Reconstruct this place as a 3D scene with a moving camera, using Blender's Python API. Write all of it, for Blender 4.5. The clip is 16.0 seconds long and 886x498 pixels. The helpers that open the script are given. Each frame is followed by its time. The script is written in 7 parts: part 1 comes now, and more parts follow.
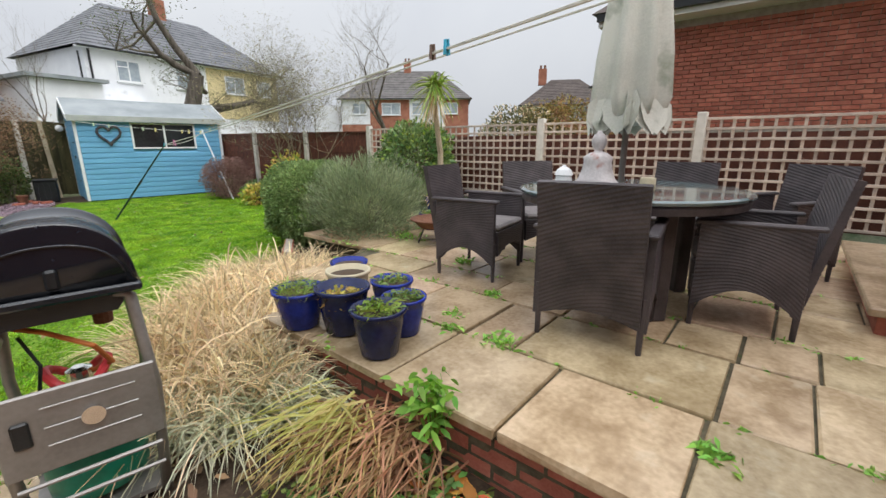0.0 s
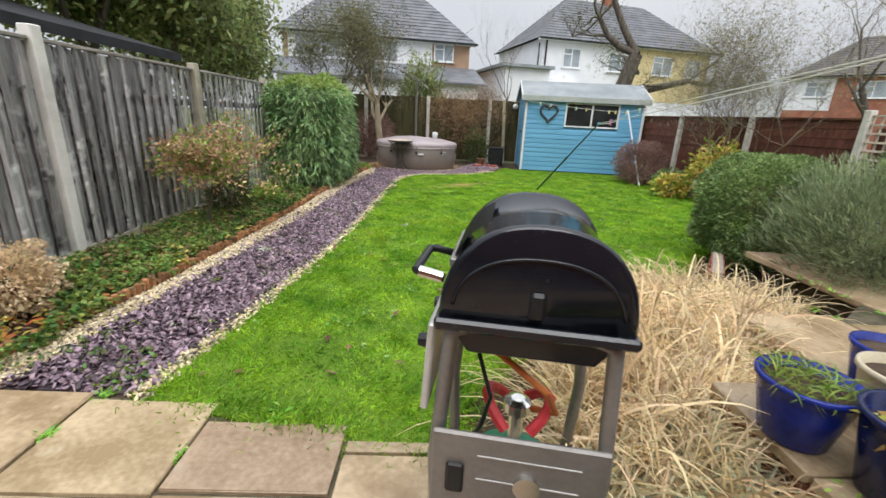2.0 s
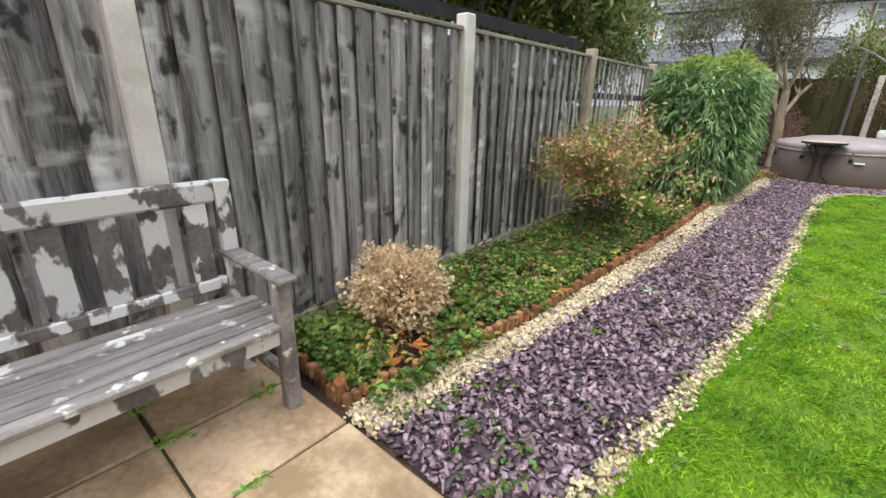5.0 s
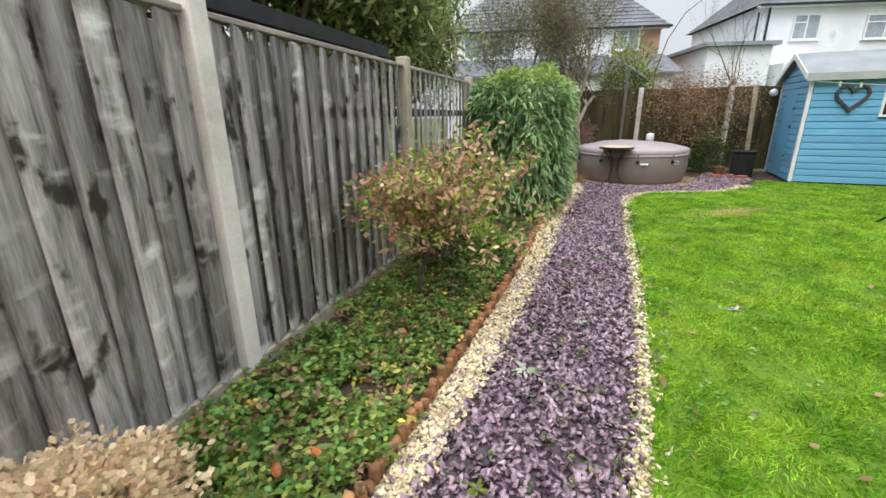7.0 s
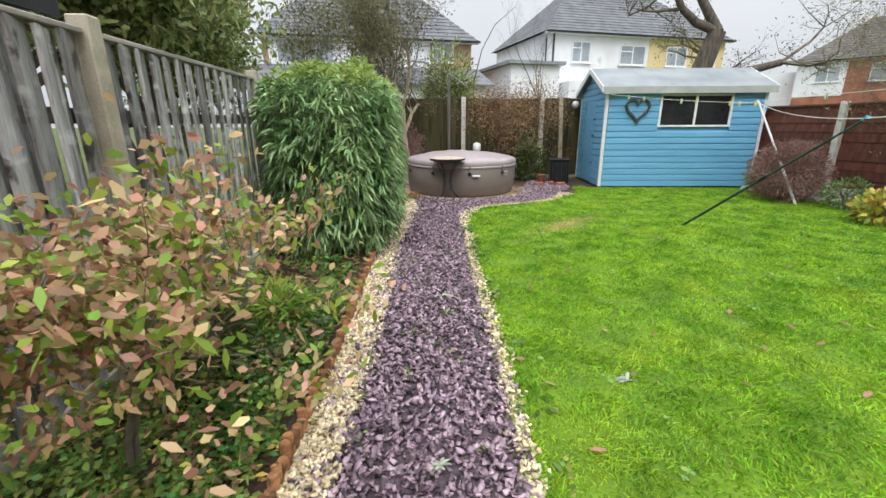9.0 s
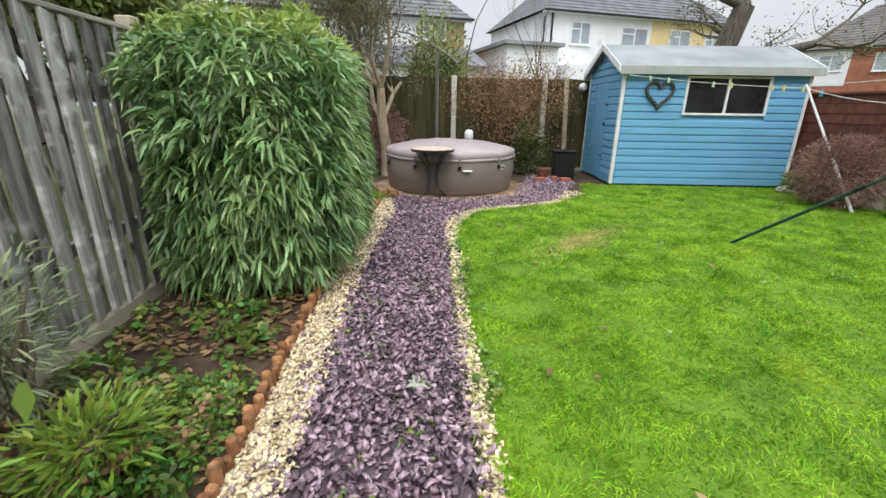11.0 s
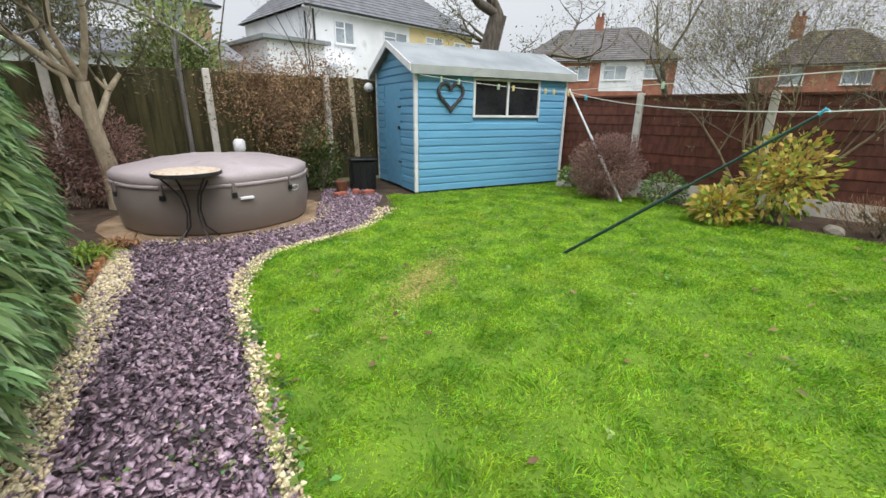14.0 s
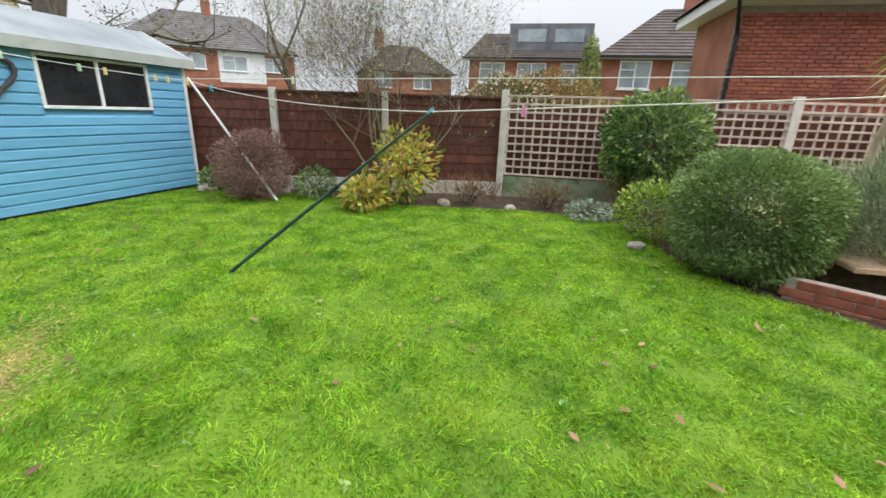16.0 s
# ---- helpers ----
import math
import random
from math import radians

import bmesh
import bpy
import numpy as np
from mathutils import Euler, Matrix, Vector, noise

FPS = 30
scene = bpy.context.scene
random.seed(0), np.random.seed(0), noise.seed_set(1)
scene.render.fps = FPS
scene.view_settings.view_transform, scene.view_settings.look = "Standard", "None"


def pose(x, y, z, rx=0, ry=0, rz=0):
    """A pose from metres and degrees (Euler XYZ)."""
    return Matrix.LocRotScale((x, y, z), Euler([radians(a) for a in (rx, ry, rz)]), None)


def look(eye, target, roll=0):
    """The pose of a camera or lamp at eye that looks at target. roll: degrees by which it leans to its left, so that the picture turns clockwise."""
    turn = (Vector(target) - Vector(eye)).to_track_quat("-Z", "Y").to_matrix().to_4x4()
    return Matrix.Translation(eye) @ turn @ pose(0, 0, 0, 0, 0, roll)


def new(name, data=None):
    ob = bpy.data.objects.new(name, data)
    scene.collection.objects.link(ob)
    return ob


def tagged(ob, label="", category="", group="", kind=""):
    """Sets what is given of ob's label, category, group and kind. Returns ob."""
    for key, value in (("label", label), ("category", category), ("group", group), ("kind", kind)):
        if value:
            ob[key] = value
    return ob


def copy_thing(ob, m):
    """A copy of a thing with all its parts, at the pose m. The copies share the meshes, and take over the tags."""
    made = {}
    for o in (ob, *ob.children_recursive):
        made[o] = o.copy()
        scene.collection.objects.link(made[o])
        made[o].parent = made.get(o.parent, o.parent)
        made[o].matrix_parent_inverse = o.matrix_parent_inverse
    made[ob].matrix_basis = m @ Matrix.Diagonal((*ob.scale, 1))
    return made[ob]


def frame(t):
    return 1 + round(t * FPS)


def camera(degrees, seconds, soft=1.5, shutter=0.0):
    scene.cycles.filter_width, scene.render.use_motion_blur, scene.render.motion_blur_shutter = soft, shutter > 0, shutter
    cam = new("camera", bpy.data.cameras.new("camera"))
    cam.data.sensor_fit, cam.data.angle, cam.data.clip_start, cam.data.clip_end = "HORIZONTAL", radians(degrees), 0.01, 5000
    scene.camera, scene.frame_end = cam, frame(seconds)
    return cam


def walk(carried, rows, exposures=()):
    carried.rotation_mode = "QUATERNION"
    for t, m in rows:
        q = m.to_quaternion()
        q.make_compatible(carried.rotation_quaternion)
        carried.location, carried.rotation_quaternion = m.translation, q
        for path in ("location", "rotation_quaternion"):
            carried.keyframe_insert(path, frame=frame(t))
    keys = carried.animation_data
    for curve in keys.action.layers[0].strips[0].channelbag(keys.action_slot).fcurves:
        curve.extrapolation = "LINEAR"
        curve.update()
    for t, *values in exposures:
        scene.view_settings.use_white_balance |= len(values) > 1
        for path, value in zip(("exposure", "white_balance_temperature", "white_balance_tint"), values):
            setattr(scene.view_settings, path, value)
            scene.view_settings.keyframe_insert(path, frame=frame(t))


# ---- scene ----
cam = camera(93.0, 16.0, shutter=0.12)
PATH = [
    (0, (2.971, -2.519, 1.338), (4.467, -1.286, 0.847), -0.2),
    (0.5, (3.006, -2.399, 1.326), (4.291, -0.957, 0.806), 2.1),
    (1, (2.993, -2.12, 1.32), (3.933, -0.444, 0.764), 2.1),
    (1.5, (2.973, -1.846, 1.305), (3.497, -0.002, 0.736), 1.9),
    (2, (2.923, -1.617, 1.308), (2.979, 0.291, 0.71), 2.8),
    (2.5, (2.758, -1.412, 1.309), (2.567, 0.484, 0.7), 2.7),
    (3, (2.583, -1.273, 1.26), (2.108, 0.57, 0.647), 2.4),
    (3.5, (2.418, -1.075, 1.241), (1.571, 0.621, 0.602), 3.3),
    (3.7, (2.351, -1.006, 1.239), (1.364, 0.608, 0.591), 4.1),
    (5.8, (1.737, -0.414, 1.304), (0.498, 1.006, 0.636), 1.0),
    (6, (1.680, -0.285, 1.325), (0.580, 1.235, 0.655), 1.1),
    (6.5, (1.591, 0.004, 1.312), (0.762, 1.712, 0.684), -0.3),
    (7, (1.54, 0.293, 1.306), (0.931, 2.099, 0.702), -0.6),
    (7.5, (1.557, 0.609, 1.304), (1.192, 2.479, 0.695), 0.3),
    (8, (1.515, 0.913, 1.304), (1.446, 2.812, 0.682), 0.1),
    (8.5, (1.502, 1.272, 1.307), (1.63, 3.176, 0.709), 0.3),
    (8.7, (1.515, 1.392, 1.297), (1.627, 3.307, 0.73), -0.3),
    (10.8, (1.717, 2.772, 1.279), (1.837, 4.664, 0.643), 0.5),
    (11, (1.731, 2.894, 1.271), (1.885, 4.784, 0.635), 0.8),
    (11.5, (1.727, 3.19, 1.275), (2.042, 5.069, 0.666), 1.4),
    (12, (1.725, 3.421, 1.283), (2.056, 5.305, 0.698), 0.7),
    (12.5, (1.785, 3.668, 1.293), (2.164, 5.54, 0.702), 0.2),
    (13, (1.834, 3.838, 1.285), (2.418, 5.653, 0.679), 1.5),
    (13.5, (1.844, 4.005, 1.301), (2.734, 5.689, 0.693), 0.6),
    (14, (1.871, 4.159, 1.298), (2.921, 5.744, 0.677), 0.6),
    (14.5, (1.996, 4.289, 1.284), (3.261, 5.701, 0.648), 1.2),
    (15, (2.066, 4.355, 1.306), (3.579, 5.5, 0.673), 1.6),
    (15.5, (2.126, 4.416, 1.302), (3.853, 5.21, 0.681), 1.1),
    (16, (2.146, 4.42, 1.314), (4.016, 4.773, 0.699), 2.0),
]
walk(cam, [(t, look(e, g, r)) for t, e, g, r in PATH], [(0, -0.03), (3.5, -0.03), (6, 0.09), (8.5, 0.14), (12.5, 0.08), (14.5, 0.08), (15, 0.13), (16, 0.21)])

# ---------------------------------------------------------------- light
world = bpy.data.worlds.new("overcast_sky")
scene.world = world
world.use_nodes = True
wn, wl = world.node_tree.nodes, world.node_tree.links
sky = wn.new("ShaderNodeTexSky")
sky.sky_type, sky.sun_disc, sky.sun_elevation, sky.sun_rotation = "NISHITA", False, radians(48), radians(160)
sky.dust_density, sky.air_density = 4.0, 1.0
grey = wn.new("ShaderNodeHueSaturation")
grey.inputs["Saturation"].default_value = 0.10
clouds = wn.new("ShaderNodeTexNoise")
clouds.inputs["Scale"].default_value, clouds.inputs["Detail"].default_value = 2.2, 6
place = wn.new("ShaderNodeTexCoord")
cramp = wn.new("ShaderNodeValToRGB")
cramp.color_ramp.elements[0].position, cramp.color_ramp.elements[0].color = 0.3, (0.86, 0.87, 0.9, 1)
cramp.color_ramp.elements[1].position, cramp.color_ramp.elements[1].color = 0.7, (1.0, 1.0, 1.0, 1)
even = wn.new("ShaderNodeMix")
even.data_type, even.blend_type = "RGBA", "MIX"
even.inputs["Factor"].default_value = 0.75
even.inputs[7].default_value = (9.25, 9.6, 10.1, 1)
over = wn.new("ShaderNodeMix")
over.data_type, over.blend_type = "RGBA", "MULTIPLY"
over.inputs["Factor"].default_value = 1.0
# an overcast sky is about three times as bright overhead as at the horizon
parts_ = wn.new("ShaderNodeSeparateXYZ")
wl.new(place.outputs["Generated"], parts_.inputs[0])
sq = wn.new("ShaderNodeMath")
sq.operation = "MULTIPLY"
wl.new(parts_.outputs["Z"], sq.inputs[0])
wl.new(parts_.outputs["Z"], sq.inputs[1])
dome_ = wn.new("ShaderNodeMath")
dome_.operation = "MULTIPLY_ADD"
dome_.inputs[1].default_value, dome_.inputs[2].default_value = 2.1, 0.92
wl.new(sq.outputs[0], dome_.inputs[0])
bright = wn.new("ShaderNodeVectorMath")
bright.operation = "SCALE"
wl.new(over.outputs[2], bright.inputs[0])
wl.new(dome_.outputs[0], bright.inputs["Scale"])
wl.new(place.outputs["Generated"], clouds.inputs["Vector"])
wl.new(clouds.outputs["Fac"], cramp.inputs["Fac"])
wl.new(sky.outputs["Color"], grey.inputs["Color"])
wl.new(grey.outputs["Color"], even.inputs[6])
wl.new(even.outputs[2], over.inputs[6])
wl.new(cramp.outputs["Color"], over.inputs[7])
wl.new(bright.outputs[0], wn["Background"].inputs["Color"])
wn["Background"].inputs["Strength"].default_value = 0.1

sun = new("sun", bpy.data.lights.new("sun", "SUN"))
sun.data.energy, sun.data.angle, sun.data.color = 1.5, radians(40), (1.0, 0.99, 0.97)
sun.matrix_basis = look((0, 0, 20), (6 - 3, 14, 0))

# ---------------------------------------------------------------- materials
def material(name, a, b, rough=0.8, scale=6.0, fine=70.0, bump=0.3, metal=0.0, island=0.0, piece=0.0, hue=0.0,
             stretch=(1, 1, 1), spot=None, spot_amount=0.5, spot_scale=14.0, spec=0.4, coat=0.0, see=0.0, detail=5, spot_stretch=(1, 1, 1), spot_soft=0.08,
             scuff=None, scuff_amount=0.4, scuff_scale=5.0, scuff_stretch=(1, 1, 1), scuff_soft=0.1):
    """Two-scale noise between colours a and b, with fine relief, pieces or islands varied, and optional stains of colour spot."""
    m = bpy.data.materials.new(name)
    m.use_nodes = True
    n, l = m.node_tree.nodes, m.node_tree.links
    p = n["Principled BSDF"]
    tc, mp = n.new("ShaderNodeTexCoord"), n.new("ShaderNodeMapping")
    mp.inputs["Scale"].default_value = stretch
    l.new(tc.outputs["Object"], mp.inputs["Vector"])
    rnd = None
    if piece:
        rnd = n.new("ShaderNodeObjectInfo").outputs["Random"]
        far = n.new("ShaderNodeMath")
        far.operation = "MULTIPLY"
        far.inputs[1].default_value = 37.0
        l.new(rnd, far.inputs[0])
        l.new(far.outputs[0], mp.inputs["Location"])
    if island:
        rnd = n.new("ShaderNodeNewGeometry").outputs["Random Per Island"]
    big, small = n.new("ShaderNodeTexNoise"), n.new("ShaderNodeTexNoise")
    big.inputs["Scale"].default_value, big.inputs["Detail"].default_value = scale, detail
    small.inputs["Scale"].default_value, small.inputs["Detail"].default_value = fine, 3
    l.new(mp.outputs["Vector"], big.inputs["Vector"])
    l.new(mp.outputs["Vector"], small.inputs["Vector"])
    add = n.new("ShaderNodeMath")
    add.operation = "MULTIPLY_ADD"
    add.inputs[1].default_value, add.inputs[2].default_value = 0.45, -0.22
    l.new(small.outputs["Fac"], add.inputs[0])
    both = n.new("ShaderNodeMath")
    both.operation = "ADD"
    l.new(big.outputs["Fac"], both.inputs[0])
    l.new(add.outputs[0], both.inputs[1])
    ramp = n.new("ShaderNodeValToRGB")
    e = ramp.color_ramp.elements
    e[0].position, e[0].color, e[1].position, e[1].color = 0.32, (*a, 1), 0.68, (*b, 1)
    l.new(both.outputs[0], ramp.inputs["Fac"])
    out = ramp.outputs["Color"]
    for tone, amount, size, pull, soft in ((spot, spot_amount, spot_scale, spot_stretch, spot_soft), (scuff, scuff_amount, scuff_scale, scuff_stretch, scuff_soft)):
        if not tone:
            continue
        sp, sr, mx = n.new("ShaderNodeTexNoise"), n.new("ShaderNodeValToRGB"), n.new("ShaderNodeMix")
        sp.inputs["Scale"].default_value, sp.inputs["Detail"].default_value = size, 6
        sr.color_ramp.elements[0].position, sr.color_ramp.elements[1].position = 1 - amount, 1 - amount + soft
        mq = n.new("ShaderNodeMapping")
        mq.inputs["Scale"].default_value = pull
        l.new(tc.outputs["Object"], mq.inputs["Vector"])
        if piece:
            l.new(far.outputs[0], mq.inputs["Location"])
        l.new(mq.outputs["Vector"], sp.inputs["Vector"])
        l.new(sp.outputs["Fac"], sr.inputs["Fac"])
        mx.data_type = "RGBA"
        mx.inputs[7].default_value = (*tone, 1)
        l.new(sr.outputs["Color"], mx.inputs["Factor"])
        l.new(out, mx.inputs[6])
        out = mx.outputs[2]
    if rnd is not None:
        hs, v = n.new("ShaderNodeHueSaturation"), n.new("ShaderNodeMapRange")
        amount = island or piece
        v.inputs["To Min"].default_value, v.inputs["To Max"].default_value = 1 - amount, 1 + amount
        l.new(rnd, v.inputs["Value"])
        l.new(v.outputs[0], hs.inputs["Value"])
        if hue:
            wob, h = n.new("ShaderNodeMath"), n.new("ShaderNodeMapRange")
            wob.operation = "FRACT"
            tim = n.new("ShaderNodeMath")
            tim.operation = "MULTIPLY"
            tim.inputs[1].default_value = 17.3
            l.new(rnd, tim.inputs[0])
            l.new(tim.outputs[0], wob.inputs[0])
            h.inputs["To Min"].default_value, h.inputs["To Max"].default_value = 0.5 - hue, 0.5 + hue
            l.new(wob.outputs[0], h.inputs["Value"])
            l.new(h.outputs[0], hs.inputs["Hue"])
        l.new(out, hs.inputs["Color"])
        out = hs.outputs["Color"]
    l.new(out, p.inputs["Base Color"])
    p.inputs["Roughness"].default_value, p.inputs["Metallic"].default_value = rough, metal
    p.inputs["Specular IOR Level"].default_value, p.inputs["Coat Weight"].default_value = spec, coat
    if bump:
        bp = n.new("ShaderNodeBump")
        bp.inputs["Strength"].default_value, bp.inputs["Distance"].default_value = bump, 0.01
        l.new(both.outputs[0], bp.inputs["Height"])
        l.new(bp.outputs["Normal"], p.inputs["Normal"])
    if see:
        tr, ms = n.new("ShaderNodeBsdfTranslucent"), n.new("ShaderNodeMixShader")
        ms.inputs["Fac"].default_value = see
        l.new(out, tr.inputs["Color"])
        l.new(p.outputs["BSDF"], ms.inputs[1])
        l.new(tr.outputs["BSDF"], ms.inputs[2])
        l.new(ms.outputs["Shader"], n["Material Output"].inputs["Surface"])
    return m


M = dict(
    soil=material("soil", (0.035, 0.022, 0.014), (0.09, 0.06, 0.038), 0.95, 5, 60, 0.9),
    turf=material("turf", (0.07, 0.14, 0.009), (0.15, 0.26, 0.015), 0.9, 3.0, 45, 0.8),
    grass=material("grass", (0.115, 0.285, 0.010), (0.345, 0.565, 0.034), 0.5, 3.2, 14, 0, island=0.48, hue=0.022, see=0.35, spec=0.3, spot=(0.39, 0.48, 0.035), spot_amount=0.44, spot_scale=1.5, spot_soft=0.25, scuff=(0.085, 0.225, 0.012), scuff_amount=0.42, scuff_scale=2.2, scuff_soft=0.28),
    straw=material("straw", (0.45, 0.36, 0.13), (0.62, 0.48, 0.2), 0.8, 3, 30, 0, island=0.3, see=0.2),
    far_ground=material("far_ground", (0.06, 0.09, 0.02), (0.12, 0.13, 0.05), 0.95, 0.3, 5, 0.3),
    slate_chip=material("slate_chip", (0.10, 0.057, 0.076), (0.385, 0.285, 0.33), 0.33, 20, 90, 0.3, island=0.85, hue=0.03),
    slate_bed=material("slate_bed", (0.035, 0.026, 0.03), (0.12, 0.085, 0.10), 0.9, 30, 90, 0.8),
    cream_chip=material("cream_chip", (0.56, 0.45, 0.26), (0.82, 0.71, 0.49), 0.75, 20, 90, 0.3, island=0.45, hue=0.015),
    cream_bed=material("cream_bed", (0.42, 0.34, 0.20), (0.66, 0.56, 0.37), 0.9, 30, 90, 0.8, spot=(0.22, 0.15, 0.08), spot_amount=0.34, spot_scale=9),
    edging=material("edging", (0.19, 0.085, 0.035), (0.42, 0.205, 0.09), 0.9, 12, 80, 0.8, piece=0.45, spot=(0.085, 0.065, 0.035), spot_amount=0.44),
    sandstone=material("sandstone", (0.32, 0.225, 0.13), (0.57, 0.43, 0.28), 0.22, 3.4, 38, 0.6, piece=0.24, hue=0.014, spot=(0.25, 0.165, 0.09), spot_amount=0.46, spot_scale=4.5, spot_soft=0.25, scuff=(0.58, 0.485, 0.35), scuff_amount=0.38, scuff_scale=6.0, scuff_soft=0.2),
    joint=material("joint", (0.06, 0.05, 0.03), (0.13, 0.11, 0.07), 0.95, 12, 60, 0.6, spot=(0.05, 0.08, 0.02), spot_amount=0.4),
    brick=material("brick", (0.30, 0.085, 0.055), (0.42, 0.15, 0.10), 0.85, 9, 80, 0.5, piece=0.22),
    mortar=material("mortar", (0.3, 0.26, 0.22), (0.42, 0.38, 0.33), 0.95, 12, 90, 0.5),
    old_board=material("old_board", (0.105, 0.098, 0.097), (0.57, 0.555, 0.545), 0.30, 3.0, 26, 1.0, piece=0.38, hue=0.01, stretch=(5, 5, 0.5), spec=0.55, spot=(0.045, 0.04, 0.038), spot_amount=0.41, spot_scale=9.0, spot_stretch=(1, 1, 0.7), spot_soft=0.07, scuff=(0.76, 0.745, 0.73), scuff_amount=0.43, scuff_scale=3.6, scuff_stretch=(1, 1, 2.6), scuff_soft=0.14),
    capping=material("capping", (0.22, 0.20, 0.18), (0.45, 0.41, 0.37), 0.85, 4, 40, 0.4, stretch=(5, 0.6, 5)),
    concrete=material("concrete", (0.56, 0.53, 0.47), (0.76, 0.73, 0.66), 0.9, 5, 90, 0.3, spot=(0.40, 0.37, 0.27), spot_amount=0.38, spot_scale=6),
    pale_concrete=material("pale_concrete", (0.66, 0.64, 0.59), (0.85, 0.83, 0.78), 0.9, 5, 90, 0.3, spot=(0.5, 0.47, 0.38), spot_amount=0.36, spot_scale=6, spot_soft=0.2),
    stained_concrete=material("stained_concrete", (0.36, 0.32, 0.24), (0.54, 0.49, 0.39), 0.9, 5, 90, 0.3, spot=(0.24, 0.23, 0.13), spot_amount=0.42, spot_scale=5, spot_soft=0.2),
    algae_concrete=material("algae_concrete", (0.13, 0.20, 0.10), (0.36, 0.40, 0.28), 0.9, 4, 60, 0.3, spot=(0.07, 0.15, 0.05), spot_amount=0.45, spot_scale=5, spot_soft=0.2),
    red_mortar=material("red_mortar", (0.27, 0.085, 0.058), (0.38, 0.135, 0.095), 0.9, 12, 90, 0.5),
    brown_fence=material("brown_fence", (0.085, 0.028, 0.018), (0.17, 0.06, 0.038), 0.7, 4, 50, 0.3, piece=0.25, stretch=(4, 1, 1)),
    olive_fence=material("olive_fence", (0.036, 0.034, 0.013), (0.09, 0.078, 0.032), 0.9, 3, 40, 0.4, piece=0.3, stretch=(4, 4, 0.6)),
    trellis=material("trellis", (0.44, 0.36, 0.30), (0.68, 0.58, 0.49), 0.85, 5, 60, 0.4, piece=0.18),
    blue=material("blue_paint", (0.135, 0.37, 0.58), (0.17, 0.43, 0.65), 0.5, 3, 60, 0.15, piece=0.06, stretch=(0.5, 3, 3)),
    white=material("white_paint", (0.66, 0.68, 0.70), (0.82, 0.83, 0.84), 0.55, 5, 70, 0.12, spot=(0.5, 0.52, 0.5), spot_amount=0.34, spot_scale=9),
    felt_edge=material("felt_edge", (0.34, 0.365, 0.345), (0.46, 0.48, 0.45), 0.85, 3, 120, 0.3, spot=(0.25, 0.29, 0.24), spot_amount=0.4, spot_scale=5, spot_soft=0.2),
    felt=material("roof_felt", (0.21, 0.235, 0.245), (0.31, 0.335, 0.345), 0.8, 2, 120, 0.3, spot=(0.17, 0.20, 0.195), spot_amount=0.4, spot_scale=3, spot_soft=0.2),
    dark_glass=material("dark_glass", (0.012, 0.013, 0.016), (0.03, 0.032, 0.036), 0.12, 2, 20, 0.0, spec=0.5),
    wreath=material("wreath", (0.03, 0.035, 0.05), (0.10, 0.09, 0.08), 0.9, 20, 90, 0.8),
    spa=material("spa_vinyl", (0.183, 0.153, 0.136), (0.221, 0.187, 0.166), 0.5, 2, 120, 0.1),
    spa_top=material("spa_cover", (0.33, 0.28, 0.285), (0.44, 0.375, 0.385), 0.4, 2, 60, 0.25, spot=(0.28, 0.24, 0.235), spot_amount=0.42, spot_scale=4, spot_soft=0.2),
    iron=material("black_iron", (0.012, 0.012, 0.013), (0.035, 0.033, 0.032), 0.45, 10, 60, 0.2, spec=0.5),
    mosaic=material("mosaic", (0.48, 0.38, 0.28), (0.72, 0.62, 0.5), 0.45, 30, 90, 0.3, spot=(0.5, 0.22, 0.10), spot_amount=0.42, spot_scale=18),
    enamel=material("black_enamel", (0.005, 0.007, 0.012), (0.010, 0.013, 0.020), 0.12, 3, 150, 0.08, spec=0.5, coat=0.15, spot=(0.018, 0.022, 0.031), spot_amount=0.36, spot_scale=34),
    grey_steel=material("grey_steel", (0.215, 0.203, 0.192), (0.29, 0.275, 0.26), 0.40, 4, 60, 0.05, metal=0.45),
    pale_steel=material("pale_steel", (0.50, 0.50, 0.49), (0.66, 0.66, 0.64), 0.45, 3, 60, 0.05, metal=0.35, spot=(0.20, 0.16, 0.12), spot_amount=0.34, spot_scale=9, spot_stretch=(1, 1, 0.4)),
    chrome=material("chrome", (0.7, 0.7, 0.68), (0.85, 0.84, 0.8), 0.2, 4, 60, 0.0, metal=1.0),
    green_plastic=material("green_plastic", (0.005, 0.16, 0.10), (0.01, 0.24, 0.15), 0.4, 4, 60, 0.05),
    red_plastic=material("red_plastic", (0.55, 0.03, 0.04), (0.68, 0.06, 0.07), 0.45, 4, 60, 0.05),
    orange_hose=material("orange_hose", (0.5, 0.13, 0.03), (0.62, 0.2, 0.05), 0.5, 8, 60, 0.05),
    aqua=material("aqua_plastic", (0.02, 0.35, 0.42), (0.04, 0.45, 0.5), 0.4, 8, 60, 0.05),
    rust=material("rust", (0.10, 0.035, 0.018), (0.2, 0.09, 0.05), 0.8, 10, 80, 0.5),
    bench=material("peeling_bench", (0.09, 0.08, 0.075), (0.22, 0.20, 0.19), 0.8, 4, 50, 0.5, piece=0.2, spot=(0.74, 0.73, 0.72), spot_amount=0.55, spot_scale=11, spot_soft=0.04, spot_stretch=(1, 1, 0.6)),
    bench_seat=material("weathered_bench", (0.13, 0.12, 0.115), (0.34, 0.315, 0.30), 0.5, 4, 50, 0.5, piece=0.25, stretch=(6, 0.8, 1), spot=(0.66, 0.65, 0.63), spot_amount=0.40, spot_scale=12, spot_soft=0.05),
